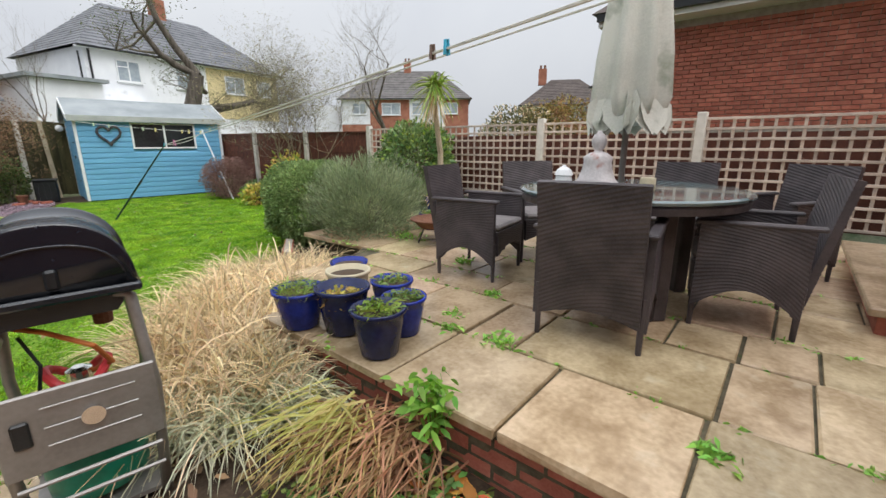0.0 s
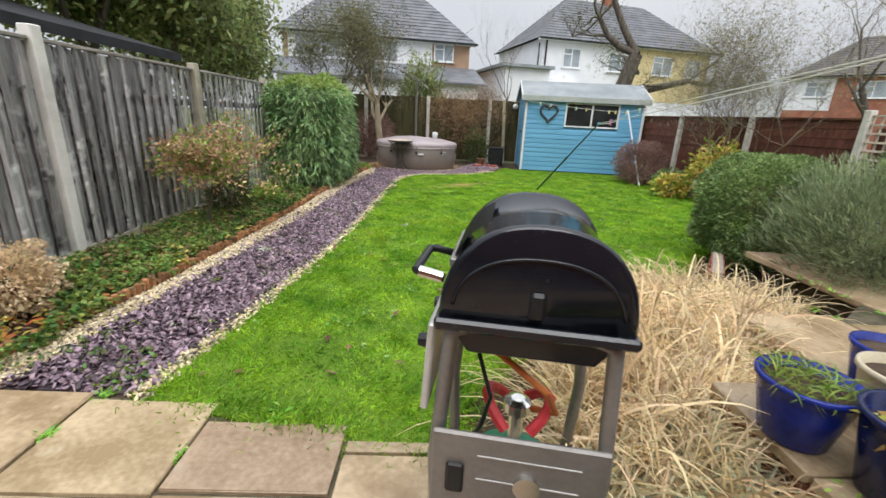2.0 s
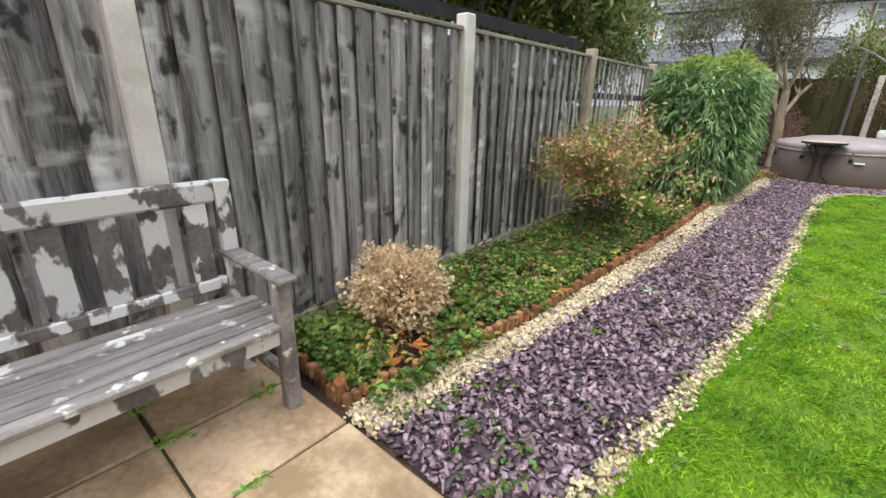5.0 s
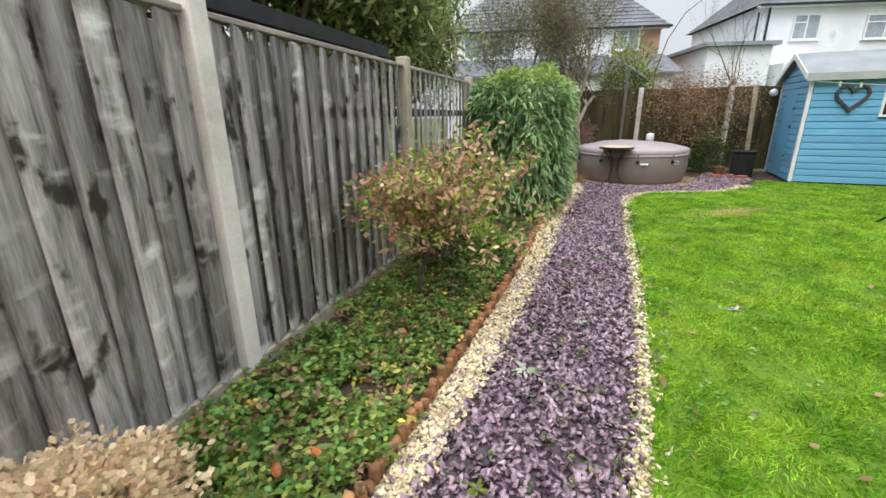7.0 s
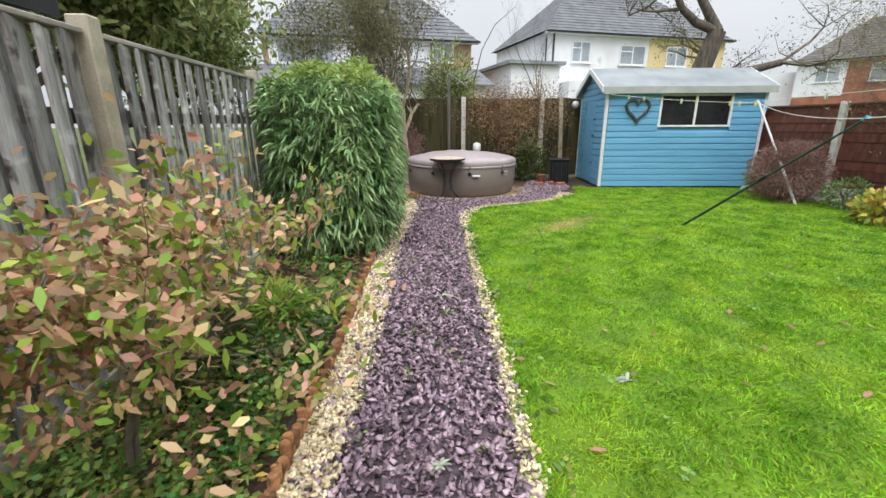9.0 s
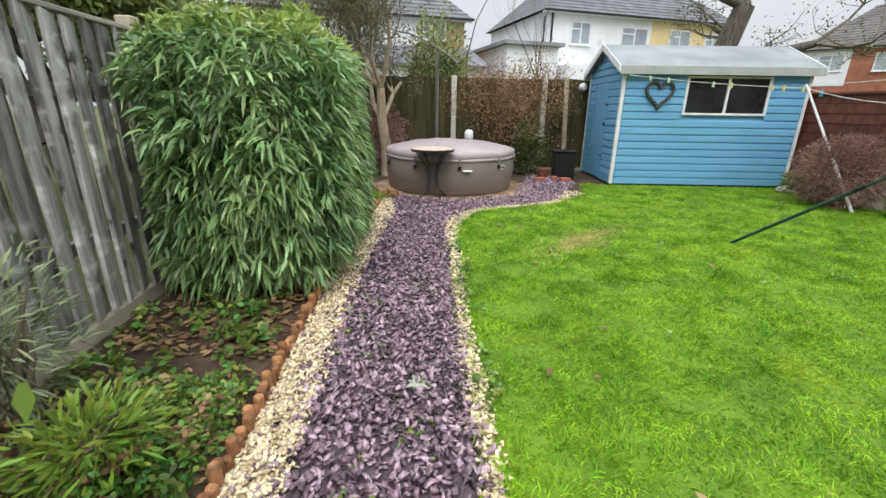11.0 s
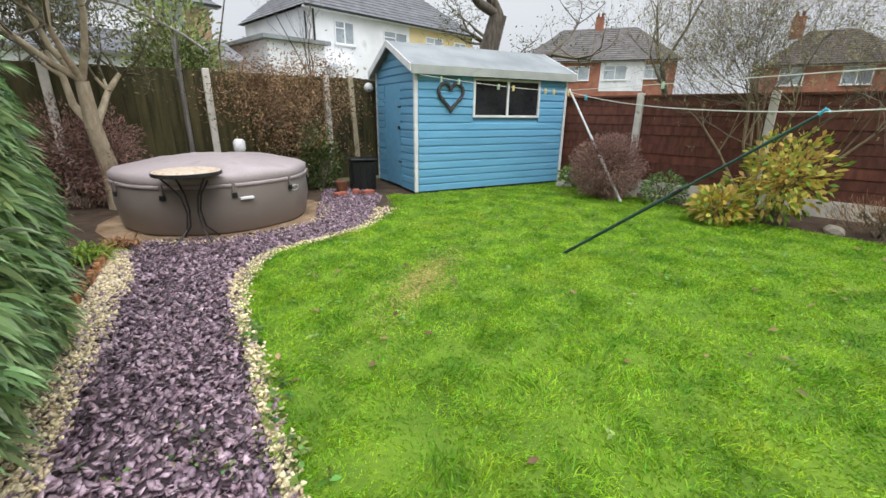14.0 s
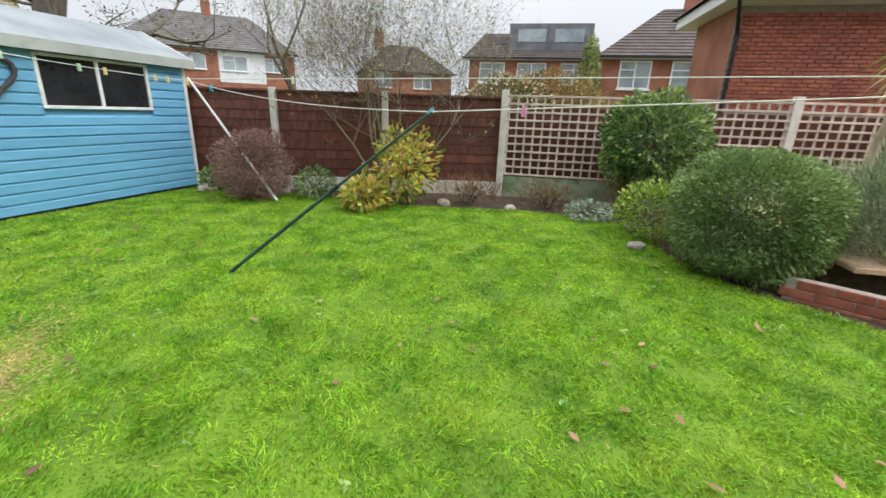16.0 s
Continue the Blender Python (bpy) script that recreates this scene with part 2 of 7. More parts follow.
    rattan=material("rattan", (0.038, 0.031, 0.034), (0.085, 0.07, 0.073), 0.5, 6, 120, 0.2),
    cushion=material("cushion", (0.17, 0.15, 0.15), (0.24, 0.215, 0.21), 0.9, 5, 120, 0.2),
    table_glass=material("table_glass", (0.10, 0.145, 0.15), (0.15, 0.20, 0.205), 0.06, 4, 60, 0.0, spec=0.7, coat=0.4),
    canvas=material("canvas", (0.52, 0.53, 0.47), (0.68, 0.68, 0.61), 0.9, 3, 90, 0.3, spot=(0.33, 0.36, 0.29), spot_amount=0.40, spot_scale=4),
    statue=material("statue_stone", (0.42, 0.39, 0.39), (0.62, 0.58, 0.58), 0.7, 8, 70, 0.4, spot=(0.45, 0.25, 0.22), spot_amount=0.36, spot_scale=8),
    statue_dark=material("statue_dark", (0.22, 0.21, 0.22), (0.34, 0.32, 0.33), 0.7, 8, 70, 0.4),
    cobalt=material("cobalt_glaze", (0.006, 0.014, 0.15), (0.014, 0.032, 0.28), 0.2, 5, 40, 0.05, spec=0.35, piece=0.15),
    navy=material("navy_glaze", (0.005, 0.008, 0.045), (0.010, 0.018, 0.09), 0.2, 5, 40, 0.05, spec=0.35),
    cream_pot=material("cream_pot", (0.46, 0.40, 0.27), (0.6, 0.53, 0.38), 0.5, 6, 60, 0.2),
    line=material("washing_line", (0.6, 0.62, 0.55), (0.78, 0.78, 0.72), 0.6, 20, 90, 0.0),
    peg_green=material("peg_green", (0.45, 0.6, 0.4), (0.55, 0.68, 0.5), 0.5, 20, 90, 0.0),
    peg_yellow=material("peg_yellow", (0.7, 0.6, 0.2), (0.8, 0.7, 0.3), 0.5, 20, 90, 0.0),
    peg_blue=material("peg_blue", (0.05, 0.4, 0.6), (0.08, 0.5, 0.7), 0.5, 20, 90, 0.0),
    peg_brown=material("peg_brown", (0.14, 0.09, 0.07), (0.22, 0.15, 0.12), 0.6, 20, 90, 0.0),
    peg_pink=material("peg_pink", (0.65, 0.2, 0.4), (0.7, 0.3, 0.5), 0.5, 20, 90, 0.0),
    green_pole=material("green_pole", (0.012, 0.045, 0.035), (0.03, 0.08, 0.065), 0.5, 8, 60, 0.1),
    bark=material("bark", (0.06, 0.05, 0.04), (0.16, 0.135, 0.11), 0.95, 6, 40, 0.8, stretch=(3, 3, 0.6)),
    shrub_bark=material("shrub_bark", (0.15, 0.115, 0.07), (0.28, 0.22, 0.14), 0.95, 6, 40, 0.7, stretch=(3, 3, 0.6)),
    pale_bark=material("pale_bark", (0.33, 0.27, 0.18), (0.52, 0.44, 0.32), 0.95, 6, 40, 0.7, stretch=(3, 3, 0.6)),
    twig=material("twig", (0.10, 0.085, 0.06), (0.2, 0.17, 0.125), 0.95, 8, 40, 0.3),
    roof_tile=material("roof_tile", (0.10, 0.105, 0.118), (0.19, 0.195, 0.21), 0.5, 1.5, 20, 0.4, island=0.15),
    grey_roof=material("grey_roof", (0.10, 0.092, 0.088), (0.17, 0.155, 0.15), 0.7, 1.5, 20, 0.4, island=0.15),
    brown_roof=material("brown_roof", (0.075, 0.06, 0.055), (0.13, 0.105, 0.095), 0.85, 1.5, 20, 0.4, island=0.15),
    render_white=material("render_white", (0.70, 0.71, 0.74), (0.82, 0.83, 0.85), 0.9, 0.8, 30, 0.2, spot=(0.6, 0.61, 0.62), spot_amount=0.36, spot_scale=0.8),
    render_yellow=material("render_yellow", (0.62, 0.50, 0.26), (0.72, 0.6, 0.34), 0.9, 0.8, 30, 0.2),
    far_brick=material("far_brick", (0.25, 0.095, 0.06), (0.40, 0.17, 0.11), 0.9, 1.2, 25, 0.3),
    tan_brick=material("tan_brick", (0.33, 0.21, 0.14), (0.46, 0.31, 0.21), 0.9, 1.2, 25, 0.3),
    pane=material("pane", (0.24, 0.28, 0.32), (0.42, 0.47, 0.5), 0.1, 0.7, 6, 0.0, spec=0.6),
    pvc=material("pvc", (0.75, 0.76, 0.77), (0.83, 0.84, 0.85), 0.4, 3, 30, 0.0),
    black_felt=material("black_felt", (0.016, 0.017, 0.02), (0.035, 0.036, 0.04), 0.8, 5, 90, 0.3),
    black_bin=material("black_plastic", (0.008, 0.009, 0.011), (0.018, 0.02, 0.022), 0.35, 5, 90, 0.05),
    stone=material("rockery_stone", (0.3, 0.27, 0.22), (0.5, 0.46, 0.38), 0.9, 8, 60, 0.7),
)


def leafy(name, a, b, island=0.4, hue=0.03, see=0.3, rough=0.45, spec=0.4):
    return material(name, a, b, rough, 2.0, 12, 0, island=island, hue=hue, see=see, spec=spec)


L = dict(
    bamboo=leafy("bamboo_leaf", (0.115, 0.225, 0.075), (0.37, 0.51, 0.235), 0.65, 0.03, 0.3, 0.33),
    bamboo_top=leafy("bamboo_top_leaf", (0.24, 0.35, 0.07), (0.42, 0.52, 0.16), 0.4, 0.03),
    box=leafy("box_leaf", (0.14, 0.225, 0.07), (0.31, 0.41, 0.16), 0.45, 0.02),
    rosemary=leafy("rosemary_leaf", (0.16, 0.21, 0.105), (0.36, 0.42, 0.24), 0.45, 0.02),
    camellia=leafy("camellia_leaf", (0.08, 0.16, 0.05), (0.26, 0.35, 0.14), 0.5, 0.03, 0.25, 0.25),
    lime=leafy("lime_leaf", (0.16, 0.27, 0.03), (0.32, 0.42, 0.07), 0.4, 0.03),
    yellow=leafy("yellow_leaf", (0.48, 0.40, 0.06), (0.68, 0.55, 0.16), 0.35, 0.04),
    acer=leafy("red_tinged_leaf", (0.41, 0.245, 0.13), (0.64, 0.44, 0.26), 0.5, 0.045),
    dry=leafy("dry_flower", (0.60, 0.45, 0.27), (0.84, 0.69, 0.47), 0.35, 0.02, 0.3, 0.9),
    purple=leafy("purple_twig_leaf", (0.22, 0.12, 0.10), (0.40, 0.25, 0.21), 0.4, 0.02, 0.2, 0.8),
    evergreen=leafy("evergreen_leaf", (0.15, 0.20, 0.065), (0.42, 0.47, 0.19), 0.6, 0.04, 0.5, 0.28),
    rust=leafy("rust_leaf", (0.17, 0.14, 0.04), (0.42, 0.28, 0.10), 0.6, 0.05),
    olive=leafy("olive_leaf", (0.09, 0.095, 0.035), (0.2, 0.19, 0.08), 0.5, 0.03),
    shoot=leafy("pale_shoot_leaf", (0.22, 0.20, 0.09), (0.40, 0.36, 0.18), 0.4, 0.03),
    ground=leafy("ground_cover_leaf", (0.08, 0.165, 0.028), (0.25, 0.35, 0.08), 0.6, 0.06),
    litter=leafy("leaf_litter", (0.15, 0.085, 0.04), (0.34, 0.22, 0.12), 0.5, 0.03, 0.1, 0.8),
    orange=leafy("orange_leaf", (0.5, 0.13, 0.03), (0.62, 0.25, 0.07), 0.4, 0.03, 0.1, 0.7),
    lawn_weed=leafy("lawn_weed_leaf", (0.16, 0.34, 0.07), (0.34, 0.50, 0.16), 0.4, 0.03),
    silver=leafy("silver_leaf", (0.30, 0.36, 0.26), (0.50, 0.55, 0.42), 0.3, 0.02, 0.2, 0.7),
    straw=leafy("straw_blade", (0.60, 0.455, 0.25), (0.86, 0.71, 0.46), 0.4, 0.02, 0.3, 0.7),
    variegated=leafy("variegated_blade", (0.42, 0.45, 0.27), (0.72, 0.71, 0.52), 0.4, 0.03, 0.3, 0.6),
    yellow_blade=leafy("yellow_blade", (0.42, 0.40, 0.09), (0.64, 0.58, 0.20), 0.3, 0.03, 0.3, 0.6),
    brown_blade=leafy("brown_blade", (0.22, 0.10, 0.045), (0.50, 0.29, 0.15), 0.4, 0.02, 0.2, 0.8),
    bright=leafy("bright_leaf", (0.18, 0.42, 0.045), (0.36, 0.62, 0.12), 0.35, 0.02, 0.35),
    ivy=leafy("ivy_leaf", (0.05, 0.08, 0.02), (0.14, 0.17, 0.05), 0.5, 0.03),
)

# ---------------------------------------------------------------- building helpers
def part(name, bm, mat, parent=None, label="", smooth=False):
    """Links a bmesh (or a ready mesh) as one object, under a thing where one is given."""
    me = bm
    if isinstance(bm, bmesh.types.BMesh):
        bmesh.ops.recalc_face_normals(bm, faces=bm.faces)
        me = bpy.data.meshes.new(name)
        bm.to_mesh(me)
        bm.free()
    if not me.materials:
        me.materials.append(mat)
    if smooth:
        me.polygons.foreach_set("use_smooth", [True] * len(me.polygons))
    ob = new(name, me)
    if parent is not None:
        ob.parent = parent
        ob.matrix_parent_inverse = parent.matrix_basis.inverted()
    if label:
        ob["label"] = label
    return ob


def thing(name, label, category, group="", kind="", at=(0, 0, 0)):
    ob = new(name)
    ob.empty_display_size = 0.1
    ob.location = at
    return tagged(ob, label, category, group, kind)


def put(name, me, parent, m, label=""):
    """One more piece on a shared mesh."""
    ob = new(name, me)
    ob.parent = parent
    ob.matrix_parent_inverse = parent.matrix_basis.inverted()
    ob.matrix_basis = m
    if label:
        ob["label"] = label
    return ob


def box(bm, x0, x1, y0, y1, z0, z1, m=None, bevel=0.0):
    r = bmesh.ops.create_cube(bm, size=1)
    vs = r["verts"]
    for v in vs:
        v.co = Vector(((x0 + x1) / 2 + v.co.x * (x1 - x0), (y0 + y1) / 2 + v.co.y * (y1 - y0), (z0 + z1) / 2 + v.co.z * (z1 - z0)))
    if bevel:
        es = list({e for v in vs for e in v.link_edges})
        vs = bmesh.ops.bevel(bm, geom=es, offset=bevel, segments=1, affect="EDGES")["verts"]
    if m is not None:
        bmesh.ops.transform(bm, matrix=m, verts=[v for v in vs if v.is_valid])
    return bm


def boxed(x0, x1, y0, y1, z0, z1, m=None, bevel=0.0):
    return box(bmesh.new(), x0, x1, y0, y1, z0, z1, m, bevel)


def box_mesh(name, sx, sy, sz, mat, bevel=0.004, uneven=0.0, seed=1):
    """A shared piece mesh, its base centred on the origin."""
    bm = boxed(-sx / 2, sx / 2, -sy / 2, sy / 2, 0, sz, bevel=bevel)
    rr = random.Random(seed)
    for v in bm.verts:
        v.co += Vector([rr.uniform(-uneven, uneven) for _ in range(3)])
    bmesh.ops.recalc_face_normals(bm, faces=bm.faces)
    me = bpy.data.meshes.new(name)
    bm.to_mesh(me)
    bm.free()
    me.materials.append(mat)
    return me


def tube(bm, pts, radii, n=8, caps=True):
    """A round bar through the points."""
    pts = [Vector(p) for p in pts]
    if not hasattr(radii, "__len__"):
        radii = [radii] * len(pts)
    rings = []
    for i, p in enumerate(pts):
        d = (pts[min(i + 1, len(pts) - 1)] - pts[max(i - 1, 0)]).normalized()
        a = d.orthogonal().normalized() if not rings else (a - d * a.dot(d)).normalized()
        b = d.cross(a)
        rings.append([bm.verts.new(p + (a * math.cos(2 * math.pi * k / n) + b * math.sin(2 * math.pi * k / n)) * radii[i]) for k in range(n)])
    for r0, r1 in zip(rings, rings[1:]):
        for k in range(n):
            bm.faces.new((r0[k], r0[(k + 1) % n], r1[(k + 1) % n], r1[k]))
    if caps:
        bm.faces.new(rings[0][::-1])
        bm.faces.new(rings[-1])
    return bm


def lathe(bm, profile, n=24, centre=(0, 0, 0), wave=0.0, lobes=8):
    """Turns (radius, height) pairs round the upright axis."""
    c, rings = Vector(centre), []
    for r, z in profile:
        rings.append([bm.verts.new(c + Vector((math.cos(2 * math.pi * k / n), math.sin(2 * math.pi * k / n), 0)) * r * (1 + wave * math.cos(lobes * 2 * math.pi * k / n)) + Vector((0, 0, z))) for k in range(n)])
    for r0, r1 in zip(rings, rings[1:]):
        for k in range(n):
            bm.faces.new((r0[k], r0[(k + 1) % n], r1[(k + 1) % n], r1[k]))
    bm.faces.new(rings[0][::-1])
    bm.faces.new(rings[-1])
    return bm


def np_mesh(name, verts, loops, starts, mat):
    me = bpy.data.meshes.new(name)
    me.vertices.add(len(verts))
    me.vertices.foreach_set("co", np.ascontiguousarray(verts, dtype=np.float32).ravel())
    me.loops.add(len(loops))
    me.loops.foreach_set("vertex_index", np.ascontiguousarray(loops, dtype=np.int32))
    me.polygons.add(len(starts))
    me.polygons.foreach_set("loop_start", np.ascontiguousarray(starts, dtype=np.int32))
    me.update(calc_edges=True)
    me.validate()
    me.materials.append(mat)
    return me


def unit(v):
    return v / np.maximum(np.linalg.norm(v, axis=1, keepdims=True), 1e-6)


def blades(name, P, D, length, width, mat, droop=0.3, segs=2, leaf=True, rng=None, flat=0.0):
    """Leaves or grass blades as tapered strips from the points P along D, bent by droop."""
    rng = rng or np.random.default_rng(1)
    n = len(P)
    D = unit(np.asarray(D, float))
    length = np.broadcast_to(np.asarray(length, float), (n,))[:, None]
    width = np.broadcast_to(np.asarray(width, float), (n,))[:, None]
    ref = unit(rng.normal(size=(n, 3)) * (1 - flat) + np.array([0, 0, 1.0]) * flat)
    side = unit(np.cross(D, ref))
    rows = []
    for i in range(segs):
        s = i / segs
        mid = P + D * length * s - np.array([0, 0, 1.0]) * droop * length * s * s
        w = (math.sin(math.pi * (0.12 + 0.85 * s)) if leaf else (1 - 0.75 * s)) * width * 0.5
        rows += [mid - side * w, mid + side * w]
    rows.append(P + D * length - np.array([0, 0, 1.0]) * droop * length)
    k = 2 * segs + 1
    V = np.stack(rows, 1).reshape(-1, 3)
    pat, st, c = [], [], 0
    for i in range(segs - 1):
        pat += [2 * i, 2 * i + 1, 2 * i + 3, 2 * i + 2]
        st.append(c)
        c += 4
    pat += [2 * segs - 2, 2 * segs - 1, 2 * segs]
    st.append(c)
    c += 3
    loops = (np.arange(n)[:, None] * k + np.array(pat)[None]).ravel()
    starts = (np.arange(n)[:, None] * c + np.array(st)[None]).ravel()
    return np_mesh(name, V, loops, starts, mat)


def chips(name, P, size, mat, rng, flat=0.4, tip=0.35):
    """Angular stone chips, each a jittered six-sided block, turned at random."""
    n = len(P)
    c = np.array([[x, y, z] for x in (-1, 1) for y in (-1, 1) for z in (-1, 1)], float) * 0.5
    S = np.stack([size * rng.uniform(0.6, 1.5, n), size * rng.uniform(0.45, 1.0, n), size * flat * rng.uniform(0.5, 1.3, n)], 1)
    V = c[None] * S[:, None] * rng.uniform(0.55, 1.25, (n, 8, 1))
    a, t1, t2 = rng.uniform(0, 6.283, n), rng.normal(0, tip, n), rng.normal(0, tip, n)
    ca, sa = np.cos(a)[:, None], np.sin(a)[:, None]
    V[..., 2] += V[..., 0] * t1[:, None] + V[..., 1] * t2[:, None]
    X = V[..., 0] * ca - V[..., 1] * sa
    Y = V[..., 0] * sa + V[..., 1] * ca
    V = np.stack([X, Y, V[..., 2]], 2) + np.asarray(P)[:, None]
    q = np.array([0, 1, 3, 2, 4, 6, 7, 5, 0, 4, 5, 1, 2, 3, 7, 6, 0, 2, 6, 4, 1, 5, 7, 3])
    loops = (np.arange(n)[:, None] * 8 + q[None]).ravel()
    return np_mesh(name, V.reshape(-1, 3), loops, np.arange(n * 6) * 4, mat)


def inside(x, y, poly):
    hit = np.zeros(len(x), bool)
    for (x0, y0), (x1, y1) in zip(poly, poly[1:] + poly[:1]):
        c = (y0 > y) != (y1 > y)
        hit ^= c & (x < (x1 - x0) * (y - y0) / ((y1 - y0) or 1e-9) + x0)
    return hit


def scatter(poly, n, rng):
    xs, ys = [p[0] for p in poly], [p[1] for p in poly]
    x, y = rng.uniform(min(xs), max(xs), n), rng.uniform(min(ys), max(ys), n)
    ok = inside(x, y, poly)
    return x[ok], y[ok]


def sheet(name, poly, z0, z1, mat, parent=None):
    """A flat-topped slab over the outline poly."""
    bm = bmesh.new()
    lo, hi = [bm.verts.new((x, y, z0)) for x, y in poly], [bm.verts.new((x, y, z1)) for x, y in poly]
    bm.faces.new(lo[::-1])
    bm.faces.new(hi)
    for i in range(len(poly)):
        j = (i + 1) % len(poly)
        bm.faces.new((lo[i], lo[j], hi[j], hi[i]))
    return part(name, bm, mat, parent)


def limbs(name, segs, mat, n=5):
    """Tapered limbs as one mesh, from (start, end, radius, radius)."""
    P0, P1 = np.array([s[0] for s in segs], float), np.array([s[1] for s in segs], float)
    R0, R1 = np.array([s[2] for s in segs])[:, None, None], np.array([s[3] for s in segs])[:, None, None]
    D = unit(P1 - P0)
    A = unit(np.cross(D, np.where(np.abs(D[:, 2:]) > 0.9, [[1.0, 0, 0]], [[0, 0, 1.0]])))
    B = np.cross(D, A)
    th = np.arange(n) * 2 * math.pi / n
    C = A[:, None] * np.cos(th)[None, :, None] + B[:, None] * np.sin(th)[None, :, None]
    V = np.concatenate([P0[:, None] + C * R0, P1[:, None] + C * R1], 1).reshape(-1, 3)
    q = np.array([[k, (k + 1) % n, n + (k + 1) % n, n + k] for k in range(n)]).ravel()
    loops = (np.arange(len(segs))[:, None] * 2 * n + q[None]).ravel()
    return np_mesh(name, V, loops, np.arange(len(segs) * n) * 4, mat)


def grow(seed, base, way, length, radius, levels, kids=4, spread=0.7, lift=0.15, shrink=0.62, wander=0.22):
    """A branching skeleton: its segments, and the points and directions along its last twigs."""
    rr, segs, tips = random.Random(seed), [], []

    def go(p, d, ln, r, lev):
        p, d = Vector(p), Vector(d).normalized()
        steps = 3 if lev else 2
        for i in range(steps):
            d = (d + Vector((rr.gauss(0, wander), rr.gauss(0, wander), rr.gauss(0, wander * 0.7) + lift * 0.5))).normalized()
            q = p + d * ln / steps
            r1 = r * (0.82 if lev else 0.6)
            segs.append((p, q, r, r1))
            if lev == 0:
                tips.append((q, d))
            if lev and i:
                for _ in range(kids if i == steps - 1 else max(1, kids // 2)):
                    s = Vector((rr.gauss(0, 1), rr.gauss(0, 1), rr.gauss(0, 0.6) + lift)).normalized()
                    go(q, d * (1 - spread) + s * spread, ln * shrink * rr.uniform(0.75, 1.2), r1 * 0.62, lev - 1)
            p, r = q, r1

    go(base, way, length, radius, levels)
    return segs, tips


def shell(rng, n, centre, radius, rough=0.12, depth=0.35, square=2.0):
    """Points through the outer part of a rounded clump, and their outward directions."""
    d = unit(rng.normal(size=(n, 3)))
    r = 1.0 / (np.abs(d) ** square).sum(1) ** (1 / square)
    bump = np.array([noise.noise(Vector(v) * 2.6 + Vector(centre)) for v in d])
    r = r * (1 + rough * bump) * (1 - depth * rng.random(n) ** 1.6)
    return np.asarray(centre) + d * r[:, None] * np.asarray(radius), d


def bush(name, label, at, radius, mat, n, length, width, seed, droop=0.2, out=0.6, square=2.0, rough=0.15, depth=0.4,
         stem=None, category="shrub", group="", segs=2, upward=0.2, extra=None, top=None, zmin=0.02):
    """A shrub of stems and many separate leaves; at is the ground point under its middle."""
    rng = np.random.default_rng(seed)
    t = thing(name, label, category, group, at=at)
    c = (at[0], at[1], at[2] + radius[2] * 0.98)
    P, d = shell(rng, n, c, radius, rough, depth, square)
    keep = P[:, 2] > at[2] + zmin
    P, d = P[keep], d[keep]
    D = d * out + rng.normal(size=P.shape) * (1 - out) * 0.6 + np.array([0, 0, upward])
    ln = length * rng.uniform(0.6, 1.3, len(P))
    if top is not None:
        hi = P[:, 2] + rng.normal(0, 0.05, len(P)) > c[2] + radius[2] * 0.66
        part("crown_top", blades("crown_top", P[hi], D[hi], ln[hi], width, top, droop, segs, True, rng), top, t)
        P, D, ln = P[~hi], D[~hi], ln[~hi]
    part("crown", blades("crown", P, D, ln, width, mat, droop, segs, True, rng), mat, t)
    if extra is not None:
        mat2, n2, len2, wid2 = extra
        P2, d2 = shell(rng, n2, c, [r * 1.02 for r in radius], rough, 0.15, square)
        part("tinted_leaves", blades("tinted_leaves", P2, d2 + rng.normal(size=P2.shape) * 0.4, len2, wid2, mat2, droop, 2, True, rng), mat2, t)
    segs_, rr = [], random.Random(seed)
    for _ in range(9):
        a, f = rr.uniform(0, 6.28), rr.uniform(0.2, 0.7)
        p0 = Vector((at[0] + rr.uniform(-1, 1) * radius[0] * 0.15, at[1] + rr.uniform(-1, 1) * radius[1] * 0.15, at[2] - 0.03))
        p2 = Vector((at[0] + math.cos(a) * radius[0] * f, at[1] + math.sin(a) * radius[1] * f, at[2] + radius[2] * rr.uniform(1.0, 1.6)))
        p1 = (p0 + p2) / 2 + Vector((rr.uniform(-1, 1), rr.uniform(-1, 1), 1)) * 0.06
        segs_ += [(p0, p1, 0.014, 0.011), (p1, p2, 0.011, 0.004)]
    part("stem", limbs("stem", segs_, stem or M["twig"]), stem or M["twig"], t)
    return t


